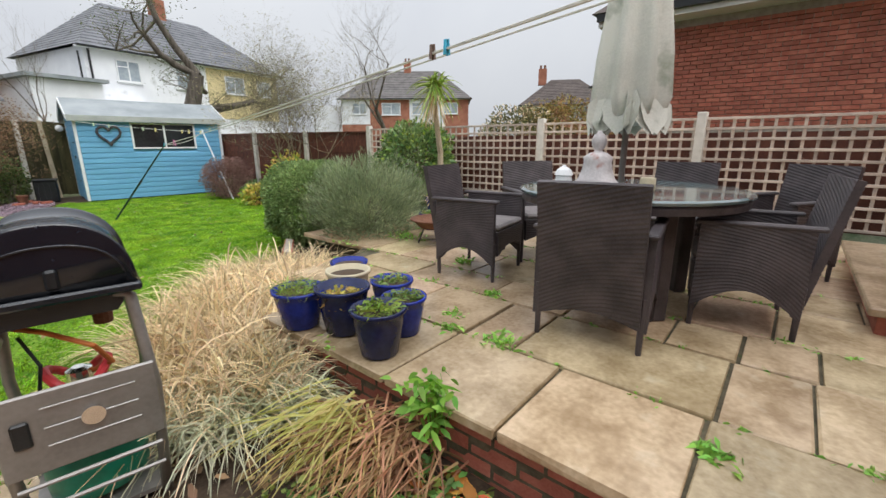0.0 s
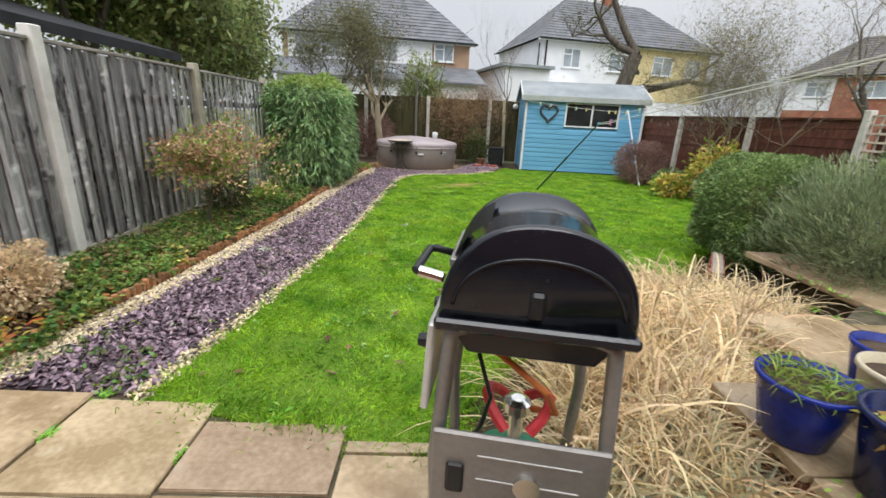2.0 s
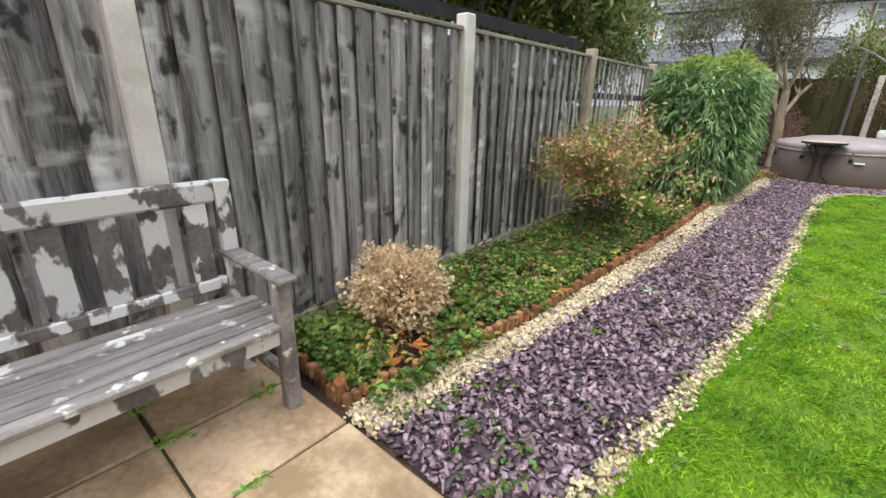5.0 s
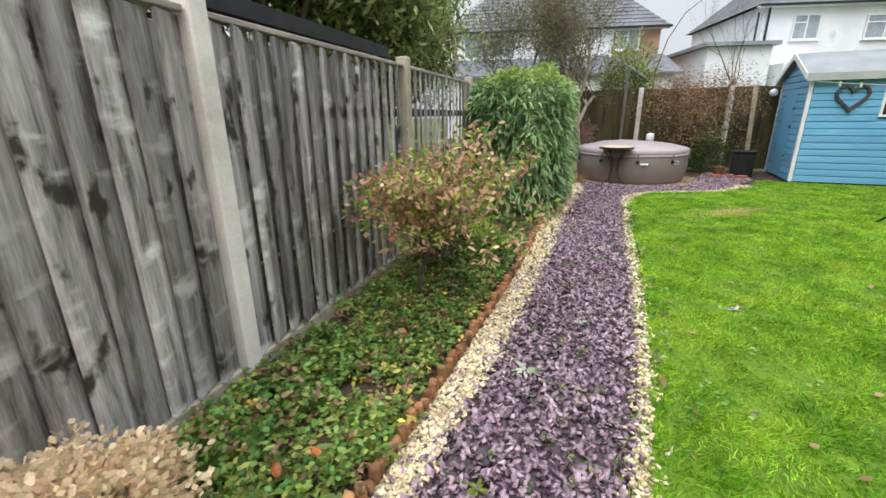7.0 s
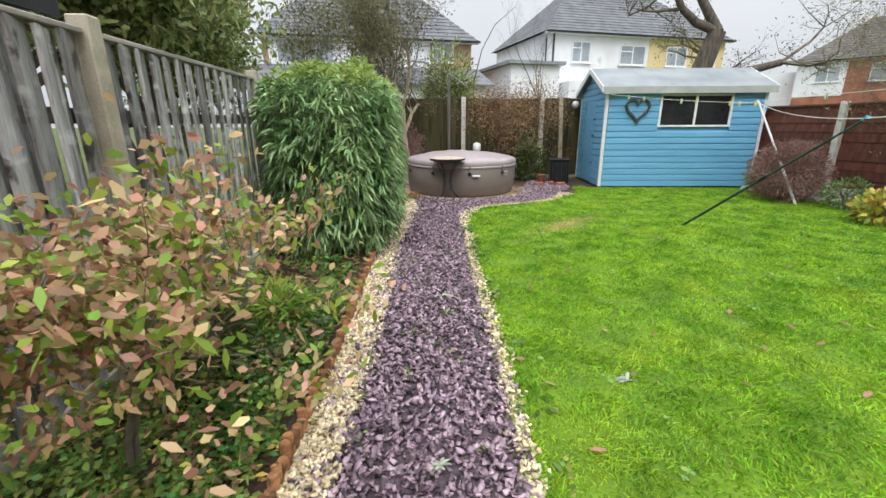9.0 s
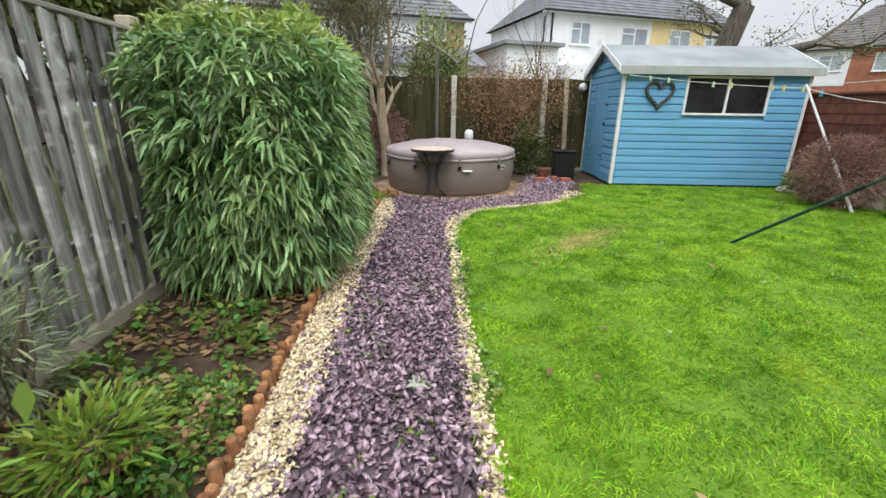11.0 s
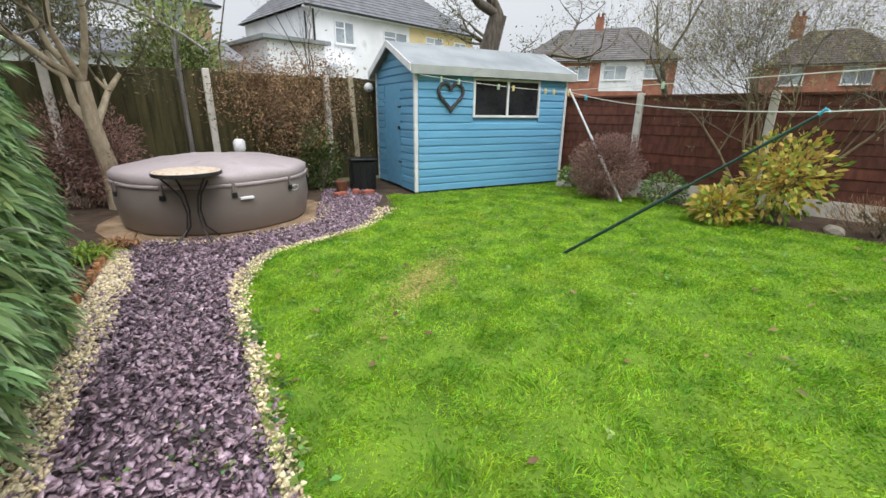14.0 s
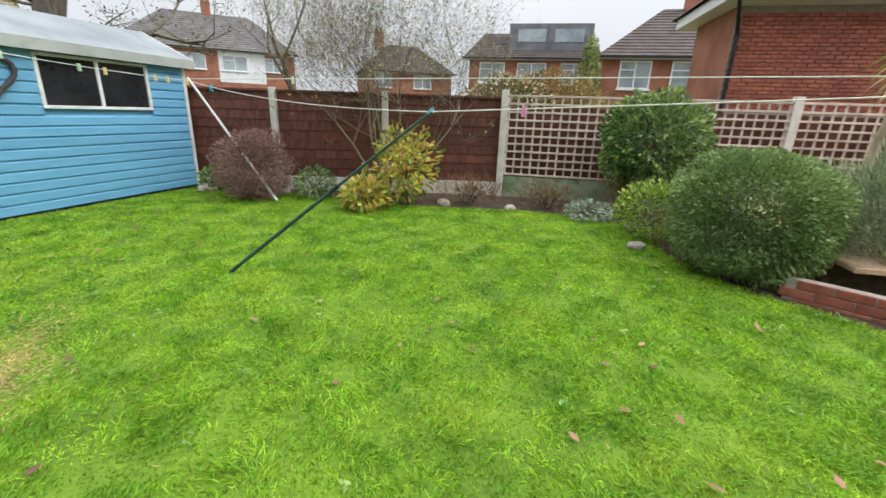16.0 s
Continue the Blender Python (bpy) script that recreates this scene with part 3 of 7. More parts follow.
def leaf_tree(name, label, at, seed, height, radius, levels, leaf=None, leaves=4, leaf_size=(0.07, 0.03), bark="bark", way=(0, 0, 1), category="tree", kids=4, spread=0.7, lift=0.15, shrink=0.62, wander=0.22, jitter=0.15):
    """A tree: tapered trunk and limbs, with leaves round its last twigs where it has any."""
    t = thing(name, label, category, at=at)
    segs, tips = grow(seed, Vector(at) - Vector((0, 0, 0.05)), way, height, radius, levels, kids, spread, lift, shrink, wander)
    thick = [s for s in segs if s[2] > radius * 0.16]
    thin = [s for s in segs if s[2] <= radius * 0.16]
    part("trunk", limbs("trunk", thick, M[bark], 7), M[bark], t)
    if thin:
        part("twig_mass", limbs("twig_mass", thin, M["twig"], 3), M["twig"], t)
    if leaf is not None:
        rng = np.random.default_rng(seed)
        P = np.repeat(np.array([p for p, _ in tips]), leaves, 0)
        P = P + rng.normal(0, jitter, P.shape)
        part("crown", blades("crown", P, rng.normal(size=P.shape) + np.array([0, 0, -0.1]), leaf_size[0] * rng.uniform(0.6, 1.4, len(P)), leaf_size[1], leaf, 0.2, 2, True, rng), leaf, t)
    return t

# ---------------------------------------------------------------- ground
UP = 0.30      # height of the raised terrace
rngs = np.random.default_rng(7)


def curve_through(pts, steps=8):
    """A smooth line through the points."""
    out = []
    for i in range(len(pts) - 1):
        p0, p1, p2, p3 = (Vector((*pts[max(0, min(len(pts) - 1, i + k))], 0)) for k in (-1, 0, 1, 2))
        for s in range(steps):
            t = s / steps
            v = 0.5 * (2 * p1 + (p2 - p0) * t + (2 * p0 - 5 * p1 + 4 * p2 - p3) * t * t + (3 * p1 - p0 - 3 * p2 + p3) * t ** 3)
            out.append((v.x, v.y))
    return out + [tuple(pts[-1])]


BED_EDGE = curve_through([(0.72, 0.12), (0.9, 1.2), (0.98, 2.4), (1.06, 3.8), (1.09, 5.4), (1.17, 7.0), (1.28, 8.2), (1.35, 9.0)], 6)
GRAVEL_L = curve_through([(0.93, 0.10), (1.03, 1.2), (1.16, 2.4), (1.26, 4.0), (1.30, 5.5), (1.42, 7.2), (1.52, 8.2), (1.42, 9.0)], 6)
GRAVEL_R = curve_through([(1.56, 0.08), (1.74, 1.2), (1.89, 2.4), (1.99, 4.0), (2.03, 5.4), (2.11, 6.9), (2.2, 7.7), (2.6, 8.25), (3.2, 8.45), (3.8, 8.75), (4.25, 9.5)], 6)
LAWN_L = curve_through([(1.64, 0.02), (1.81, 1.2), (1.95, 2.4), (2.05, 4.0), (2.09, 5.2), (2.16, 6.3), (2.24, 7.3), (2.62, 8.12), (3.2, 8.36), (3.8, 8.64), (4.5, 9.3), (4.9, 10.2)], 6)
LAWN_R = curve_through([(8.3, 9.75), (8.2, 8.6), (8.05, 7.4), (7.9, 6.2), (8.0, 5.2), (8.1, 4.2), (7.7, 3.1), (6.6, 3.0), (5.75, 2.65), (5.25, 2.1), (4.5, 1.4), (3.75, 0.8), (3.2, 0.2), (3.0, -0.26)], 6)
LAWN = LAWN_L + [(5.3, 10.1)] + LAWN_R
GRAVEL = GRAVEL_L + [(1.4, 9.3), (2.4, 8.95), (3.3, 9.15), (3.7, 10.2), (4.1, 11.2), (4.8, 11.2), (4.7, 10.2)] + GRAVEL_R[::-1]

ground = sheet("ground", [(-250, -250), (250, -250), (250, 250), (-250, 250)], -0.3, -0.02, M["far_ground"])
tagged(ground, "dull green and brown ground reaching far beyond the garden", "ground", kind="structure")
soil = sheet("soil_bed", [(0.0, -6), (9.4, -6), (9.4, 12), (0.0, 12)], -0.2, -0.004, M["soil"])
tagged(soil, "dark damp garden soil under the planting", "soil", kind="structure")
lawn = sheet("lawn", LAWN, -0.1, 0.012, M["turf"])
tagged(lawn, "bright green mown lawn with curved edges", "lawn", kind="structure")
gravel = sheet("gravel_path", GRAVEL, -0.1, 0.004, M["slate_bed"])
tagged(gravel, "garden path of plum slate chippings between pale stone edges", "path", kind="structure")
left_bed = sheet("flower_bed", [(0.03, 0.1)] + BED_EDGE + [(1.2, 9.4), (0.03, 11.9)], -0.1, 0.035, M["soil"])
tagged(left_bed, "dark soil bed along the weathered fence", "flower bed", kind="structure")


def strip(a, b, n, rng, power=1.0):
    """Points between two lines of the plan."""
    a, b = np.array(a), np.array(b)
    ua, ub = np.linspace(0, 1, len(a)), np.linspace(0, 1, len(b))
    s, t = rng.random(n), rng.random(n) ** power
    A = np.stack([np.interp(s, ua, a[:, k]) for k in (0, 1)], 1)
    B = np.stack([np.interp(s, ub, b[:, k]) for k in (0, 1)], 1)
    return A + (B - A) * t[:, None]


x, y = scatter(GRAVEL, 95000, rngs)
spill = strip(GRAVEL_L, BED_EDGE, 2300, rngs, 1.7)
spill2 = strip(GRAVEL_R[:len(LAWN_L) - 6], LAWN_L[:-6], 500, rngs, 1.2)
x, y = np.concatenate([x, spill[:, 0], spill2[:, 0]]), np.concatenate([y, spill[:, 1], spill2[:, 1]])
slate = part("slate_chippings", chips("slate_chippings", np.stack([x, y, rngs.uniform(0.006, 0.026, len(x))], 1), 0.027, M["slate_chip"], rngs, 0.36, 0.5), M["slate_chip"])
tagged(slate, "wet plum and grey slate chippings on the path", "gravel", kind="stuff")
q1 = strip(BED_EDGE, GRAVEL_L, 15500, rngs)
q2 = strip(LAWN_L[:-6], GRAVEL_R[:len(LAWN_L) - 6], 3600, rngs)
q3 = np.stack([2.45 + 1.27 * np.cos(a_ := rngs.uniform(-2.3, 0.1, 420)), 10.08 + 1.22 * np.sin(a_)], 1) + rngs.normal(0, 0.04, (420, 2))
q = np.concatenate([q1, q2, q3]) + rngs.normal(0, 0.022, (19520, 2))
pale = part("cream_stones", chips("cream_stones", np.stack([q[:, 0], q[:, 1], rngs.uniform(0.008, 0.028, len(q))], 1), 0.0195, M["cream_chip"], rngs, 0.55), M["cream_chip"])
tagged(pale, "cream limestone chippings edging the slate path", "gravel", kind="stuff")
for nm, a_, b_ in (("pale_edge", BED_EDGE, GRAVEL_L), ("pale_edge", GRAVEL_R[:len(LAWN_L) - 14], LAWN_L[:-14])):
    bm = bmesh.new()
    rows = [(bm.verts.new((*p, 0.0085)), bm.verts.new((*r, 0.0085))) for p, r in zip(a_, b_)]
    for (p0, p1), (r0, r1) in zip(rows, rows[1:]):
        bm.faces.new((p0, p1, r1, r0))
    tagged(part(nm, bm, M["cream_bed"]), "cream stone edging strip beside the slate path", "path edge", kind="structure")

# grass blades: denser where the walk passes
x, y = scatter(LAWN, 620000, rngs)
keep = rngs.random(len(x)) < np.clip(1.25 - 0.09 * np.hypot(x - 2.6, y - 3.0), 0.35, 1)
x, y = x[keep], y[keep]
patch = np.exp(-(((x - 3.45) * 0.75 + (y - 6.85) * 0.5) / 0.55) ** 2 - (((x - 3.45) * 0.6 - (y - 6.85) * 0.75) / 0.16) ** 2)
bald = rngs.random(len(x)) < patch * 1.1
P = np.stack([x, y, np.full(len(x), 0.008)], 1)
D = np.stack([rngs.normal(0, 0.6, len(x)), rngs.normal(0, 0.6, len(x)), np.ones(len(x))], 1)
tuft = np.array([noise.noise(Vector((a * 4.0, b * 4.0, 0))) + 0.6 * noise.noise(Vector((a * 11.0, b * 11.0, 5.0))) for a, b in zip(x, y)])
comb = np.array([noise.noise(Vector((a * 3.0, b * 3.0, 9.0))) for a, b in zip(x, y)]) * 6.0
D[:, 0] += np.cos(comb) * 0.55
D[:, 1] += np.sin(comb) * 0.55
broad = np.array([noise.noise(Vector((a * 1.4, b * 1.4, 21.0))) for a, b in zip(x, y)])
ln = rngs.uniform(0.026, 0.068, len(x)) * np.clip(1.05 + 0.8 * tuft + 0.35 * broad, 0.55, 2.1)
ln *= np.where(rngs.random(len(x)) < 0.012, 1.7, 1.0)
tagged(part("grass", blades("grass", P[~bald], D[~bald], ln[~bald], 0.0065, M["grass"], 0.45, 2, False, rngs), M["grass"]), "short bright green lawn grass", "grass", kind="stuff")
x2, y2 = scatter(LAWN, 16000, rngs)
pick = rngs.random(len(x2)) < 0.12 + 0.9 * np.exp(-(((x2 - 3.45) * 0.75 + (y2 - 6.85) * 0.5) / 0.6) ** 2 - (((x2 - 3.45) * 0.6 - (y2 - 6.85) * 0.75) / 0.18) ** 2)
P = np.concatenate([np.stack([x[bald], y[bald], np.full(bald.sum(), 0.01)], 1), np.stack([x2[pick], y2[pick], np.full(pick.sum(), 0.01)], 1)])
D = np.stack([rngs.normal(0, 1, len(P)), rngs.normal(0, 1, len(P)), np.full(len(P), 0.5)], 1)
tagged(part("dry_grass", blades("dry_grass", P, D, 0.045, 0.006, M["straw"], 0.3, 2, False, rngs), M["straw"]), "yellowed dry blades and a worn patch in the lawn", "grass", kind="stuff")
# longer grass at the lawn's edges
ring = np.array(LAWN_L + LAWN_R + [(2.7, -0.2), (2.2, -0.1), (1.8, -0.01)])
seg = rngs.integers(0, len(ring) - 1, 24000)
tt = rngs.random((24000, 1))
P = ring[seg] * (1 - tt) + ring[seg + 1] * tt + rngs.normal(0, 0.05, (24000, 2))
P = P[np.hypot(P[:, 0] - 6.5, P[:, 1] - 10.4) > 1.0]
D = np.stack([rngs.normal(0, 0.5, len(P)), rngs.normal(0, 0.5, len(P)), np.ones(len(P))], 1)
tagged(part("edge_grass", blades("edge_grass", np.c_[P, np.full(len(P), 0.005)], D, rngs.uniform(0.03, 0.085, len(P)), 0.006, M["grass"], 0.5, 3, False, rngs), M["grass"]), "longer grass along the lawn edges", "grass", kind="stuff")

# fallen leaves and weeds
def fallen(name, label, poly, n, mat, size, z, seed):
    r = np.random.default_rng(seed)
    x, y = scatter(poly, n, r)
    D = np.stack([r.normal(size=len(x)), r.normal(size=len(x)), r.normal(0, 0.25, len(x))], 1)
    return tagged(part(name, blades(name, np.c_[x, y, np.full(len(x), z)], D, size * r.uniform(0.6, 1.4, len(x)), size * 0.6, mat, 0.1, 2, True, r, flat=0.9), mat), label, "leaves", kind="stuff")


fallen("fallen_leaves", "brown fallen leaves scattered on the lawn", LAWN, 260, L["litter"], 0.055, 0.045, 3)
BED_POLY = [(0.05, 0.45)] + [(a - 0.05, b) for a, b in BED_EDGE] + [(1.1, 9.3), (0.1, 11.8)]
fallen("leaf_litter", "brown leaf litter over the soil of the bed", BED_POLY, 2200, L["litter"], 0.035, 0.05, 4)
fallen("orange_leaves", "orange fallen leaves in the bed by the bench", [(0.1, 0.15), (0.75, 0.15), (0.8, 1.4), (0.1, 1.2)], 70, L["orange"], 0.075, 0.085, 5)


def weeds(name, label, poly, n, mat, size, seed, z=0.04, height=0.09, category="weeds"):
    """Low plants: whorls of small leaves at many points."""
    r = np.random.default_rng(seed)
    x, y = scatter(poly, n, r)
    dens = np.array([noise.noise(Vector((a, b, 3.0 + seed * 0.37)) * 2.3) for a, b in zip(x, y)])
    x, y = x[dens > -0.16], y[dens > -0.16]
    k = 6
    P = np.repeat(np.c_[x, y, r.uniform(z, z + height, len(x))], k, 0) + r.normal(0, 0.014, (len(x) * k, 3))
    D = np.stack([r.normal(size=len(P)), r.normal(size=len(P)), r.uniform(0.1, 0.9, len(P))], 1)
    return tagged(part(name, blades(name, P, D, size * r.uniform(0.6, 1.4, len(P)), size * 0.62, mat, 0.35, 2, True, r, flat=0.5), mat), label, category, kind="stuff")


NEAR_BED = [(0.06, 0.22)] + [(a - 0.06, b) for a, b in BED_EDGE if b < 4.6] + [(0.1, 4.6)]
fallen("dry_bamboo_leaves", "dry straw-coloured leaves under the bamboo", [(0.15, 4.9), (1.0, 4.8), (1.05, 6.0), (0.15, 5.7)], 420, L["litter"], 0.06, 0.06, 6)
weeds("ground_cover", "low green ground-cover weeds along the fence", NEAR_BED, 5200, L["ground"], 0.036, 11)
weeds("ground_cover", "straggling green weeds at the foot of the fence", [(0.06, 1.5), (0.5, 1.5), (0.5, 3.4), (0.06, 3.4)], 900, L["ground"], 0.036, 17)
weeds("dry_stems", "faded brown stems among the ground cover", NEAR_BED, 800, L["litter"], 0.035, 13, 0.05, 0.1)
weeds("ground_cover", "sparse green weeds on bare soil", [(0.1, 4.6), (1.0, 4.4), (1.0, 5.6), (0.1, 5.5)], 230, L["ground"], 0.05, 12)
weeds("path_weeds", "small green weeds seeded in the path edge", [(0.9, 0.1), (1.6, 0.1), (1.5, 0.75), (0.95, 0.7)], 70, L["ground"], 0.03, 14, 0.02, 0.03)
weeds("ground_cover", "green creeping weeds round the dry shrub by the fence", [(0.08, 0.18), (0.86, 0.18), (0.95, 1.7), (0.08, 1.7)], 1100, L["ground"], 0.04, 14)
weeds("yellow_weeds", "yellowing leaves among the weeds of the bed", [(0.1, 0.3), (0.9, 0.3), (1.0, 3.4), (0.1, 3.4)], 160, L["yellow"], 0.035, 16)
weeds("path_weeds", "small green weeds along the lawn edge of the path", [(1.95, 2.0), (2.1, 2.0), (2.24, 6.8), (2.1, 6.8)], 150, L["ground"], 0.04, 15, 0.02, 0.03)
weeds("lawn_weeds", "pale broad-leaved weeds scattered in the lawn", LAWN, 330, L["lawn_weed"], 0.03, 18, 0.035, 0.02)
weeds("path_weeds", "tiny green seedlings among the slate chippings", [(1.05, 0.6), (1.7, 0.6), (1.95, 6.0), (1.35, 6.0)], 150, L["ground"], 0.022, 19, 0.02, 0.015)
for i, (wx, wy, s) in enumerate(((1.33, 2.25, 0.075), (1.27, 1.45, 0.05), (1.75, 4.6, 0.06), (2.6, 3.4, 0.06), (1.6, 2.9, 0.05))):
    r = np.random.default_rng(60 + i)
    a = r.uniform(0, 6.283, 16)
    D = np.stack([np.cos(a), np.sin(a), r.uniform(0.1, 0.6, 16)], 1)
    mt = L["silver"] if i != 1 else L["lime"]
    tagged(part("rosette_weed", blades("rosette_weed", np.tile((wx, wy, 0.02), (16, 1)), D, s * r.uniform(0.7, 1.3, 16), s * 0.32, mt, 0.3, 3, True, r, flat=0.8), mt), "pale green rosette weed growing flat on the ground", "weed")

# ---------------------------------------------------------------- paving
def paving(name, label, rows, z, thick, parent_z, outline, seed, joint_poly):
    """Slabs laid in rows, each slab its own bevelled block on a sunken joint bed."""
    base = tagged(sheet(name, joint_poly, parent_z, z - 0.018, M["joint"]), label, "paving", kind="structure")
    rr = random.Random(seed)
    for x0, x1, cuts in rows:
        for y0, y1 in zip(cuts, cuts[1:]):
            if not outline((x0 + x1) / 2, (y0 + y1) / 2):
                continue
            g = 0.015
            me = box_mesh("paving_slab", x1 - x0 - g, abs(y1 - y0) - g, thick, M["sandstone"], 0.006, 0.0035, rr.randint(0, 9999))
            put("paving_slab", me, base, pose((x0 + x1) / 2, (y0 + y1) / 2, z - thick + rr.uniform(-0.003, 0.003), rr.uniform(-0.3, 0.3), rr.uniform(-0.3, 0.3)))
    return base


low_rows = []
cut_sets = ([0.07, -0.48, -1.05, -1.62, -2.2, -2.8, -3.4, -4.0], [0.07, -0.46, -0.95, -1.55, -2.15, -2.75, -3.35, -4.0], [0.05, -0.26, -0.85, -1.45, -2.05, -2.65, -3.3, -4.0])
for i, (xa, xb) in enumerate(((0.04, 0.36), (0.36, 0.79), (0.79, 1.4), (1.4, 1.99), (1.99, 2.6), (2.6, 3.2), (3.2, 3.72), (3.72, 4.1))):
    cuts = list(cut_sets[i % 3] if i > 2 else cut_sets[0])
    cuts[0] = {3: 0.03, 4: -0.09, 5: -0.19}.get(i, cuts[0])
    low_rows.append((xa, xb, cuts))
paving("pavement", "worn buff sandstone paving level with the lawn", low_rows, 0.02, 0.04, -0.1,
       lambda a, b: not (a > 3.0 and b > -1.25 - (0.7 if a > 3.3 else 0)), 3, [(0.04, 0.075), (0.04, -4), (4.1, -4), (4.1, -1.9), (3.3, -1.9), (3.0, -1.2), (2.95, -0.24), (1.6, 0.05)])

TERRACE = [(4.14, -5.0), (4.14, -0.3), (5.6, 0.75), (5.9, 0.95), (6.0, 1.9), (8.9, 1.9), (9.25, 1.9), (9.25, -5.0)]
up_rows, rr = [], random.Random(5)
xa = 4.12
firsts = ([-0.1, -0.6, -1.2, -1.81, -2.41, -3.0, -3.9, -5.0], [1.2, 0.6, -0.1, -0.65, -1.22, -1.53, -2.43, -2.73, -3.6, -4.2, -5.0], [1.9, 1.2, 0.5, -0.2, -0.98, -1.55, -2.12, -2.45, -2.76, -3.6, -5.0])
widths = (0.60, 0.58, 0.40, 0.60, 0.45, 0.6, 0.6, 0.45, 0.6, 0.6, 0.28)
for i, wd in enumerate(widths):
    cuts = firsts[i] if i < 3 else [1.9]
    while cuts[-1] > -5:
        cuts.append(max(-5.0, cuts[-1] - rr.choice((0.42, 0.58, 0.6, 0.85))))
    up_rows.append((xa, xa + wd, cuts))
    xa += wd
TP = [(p[0] - 0.05, p[1] + 0.1) for p in TERRACE]
paving("terrace", "raised terrace of buff and honey sandstone slabs", up_rows, UP, 0.045, 0.0,
       lambda a, b: bool(inside(np.array([a]), np.array([b]), TP)[0]), 9, [(a + (0.04 if a < 5 else 0), b) for a, b in TERRACE])
x, y = scatter([(4.3, -3.0), (4.3, -0.4), (5.8, 1.4), (8.6, 1.4), (8.6, -3.0)], 260, rngs)
jx = np.array([r[0] for r in up_rows])
near = np.array([jx[np.argmin(abs(jx - v))] for v in x])
k = 7
P = np.repeat(np.c_[near + rngs.normal(0, 0.012, len(x)), y, np.full(len(x), UP - 0.005)], k, 0) + rngs.normal(0, 0.022, (len(x) * k, 3)) * [1, 1, 0.1]
D = np.c_[rngs.normal(size=(len(P), 2)), rngs.uniform(0.2, 1.0, len(P))]
tagged(part("joint_weeds", blades("joint_weeds", P, D, rngs.uniform(0.02, 0.05, len(P)), 0.014, L["bright"], 0.35, 2, True, rngs), L["bright"]), "small green weeds growing in the paving joints", "weeds", kind="stuff")
for i, (wx, wy, s) in enumerate(((4.75, -1.45, 0.1), (4.72, -1.15, 0.06), (4.9, -1.02, 0.06), (4.5, -2.45, 0.07), (5.9, -0.35, 0.09), (6.3, 0.75, 0.16), (5.35, -1.0, 0.06))):
    r = np.random.default_rng(80 + i)
    n = 42
    P = np.c_[wx + r.normal(0, s * 0.5, n), wy + r.normal(0, s * 0.5, n), np.full(n, UP)]
    D = np.c_[r.normal(size=(n, 2)), r.uniform(0.4, 1.4, n)]
    tagged(part("paving_weed", blades("paving_weed", P, D, s * r.uniform(0.5, 1.1, n), 0.02, L["bright"], 0.4, 2, True, r), L["bright"]), "fresh green weed growing between the terrace slabs", "weed")

for i, (wx, wy, s_) in enumerate(((0.36, -0.45, 0.05), (0.37, -0.08, 0.06), (0.8, -0.33, 0.04), (1.4, -0.2, 0.045), (2.27, -0.06, 0.07), (1.45, 0.06, 0.05), (0.79, -0.49, 0.035), (1.98, -0.3, 0.03), (0.1, -0.48, 0.05))):
    r = np.random.default_rng(180 + i)
    n = 40
    P = np.c_[wx + r.normal(0, s_ * 0.4, n), wy + r.normal(0, s_ * 0.6, n), np.full(n, 0.015)]
    D = np.c_[r.normal(size=(n, 2)), r.uniform(0.3, 1.2, n)]
    tagged(part("paving_weed", blades("paving_weed", P, D, s_ * r.uniform(0.5, 1.1, n), 0.014, L["bright"], 0.4, 2, True, r), L["bright"]), "small green weed in a paving joint by the lawn", "weed")

# low brick wall that holds the terrace
rw = tagged(part("terrace_wall", boxed(4.19, 4.3, -5, -0.1, -0.1, UP - 0.05), M["red_mortar"]), "low red brick wall under the terrace edge", "wall", kind="structure")
bme = box_mesh("brick", 0.104, 0.215, 0.066, M["brick"], 0.004, 0.002, 3)
for c in range(4):
    for i in range(23):
        yb = -0.2 - i * 0.225 - (0.11 if c % 2 else 0)
        if yb > -4.95:
            put("brick", bme, rw, pose(4.232, yb, -0.05 + c * 0.076))
rw2 = tagged(part("terrace_wall", boxed(0.0, 0.75, 0.05, 0.13, -0.1, 0.17, Matrix.Translation((5.42, 1.62, 0)) @ Matrix.Rotation(radians(57), 4, "Z")), M["mortar"]), "low red brick wall facing the lawn", "wall", kind="structure")
turn = Matrix.Translation((5.42, 1.62, 0)) @ Matrix.Rotation(radians(57), 4, "Z")
for c in range(3):
    for i in range(3):
        put("brick", bme, rw2, turn @ pose(0.12 + i * 0.225 + (0.1 if c % 2 else 0), 0.09, -0.05 + c * 0.076, 0, 0, 90))

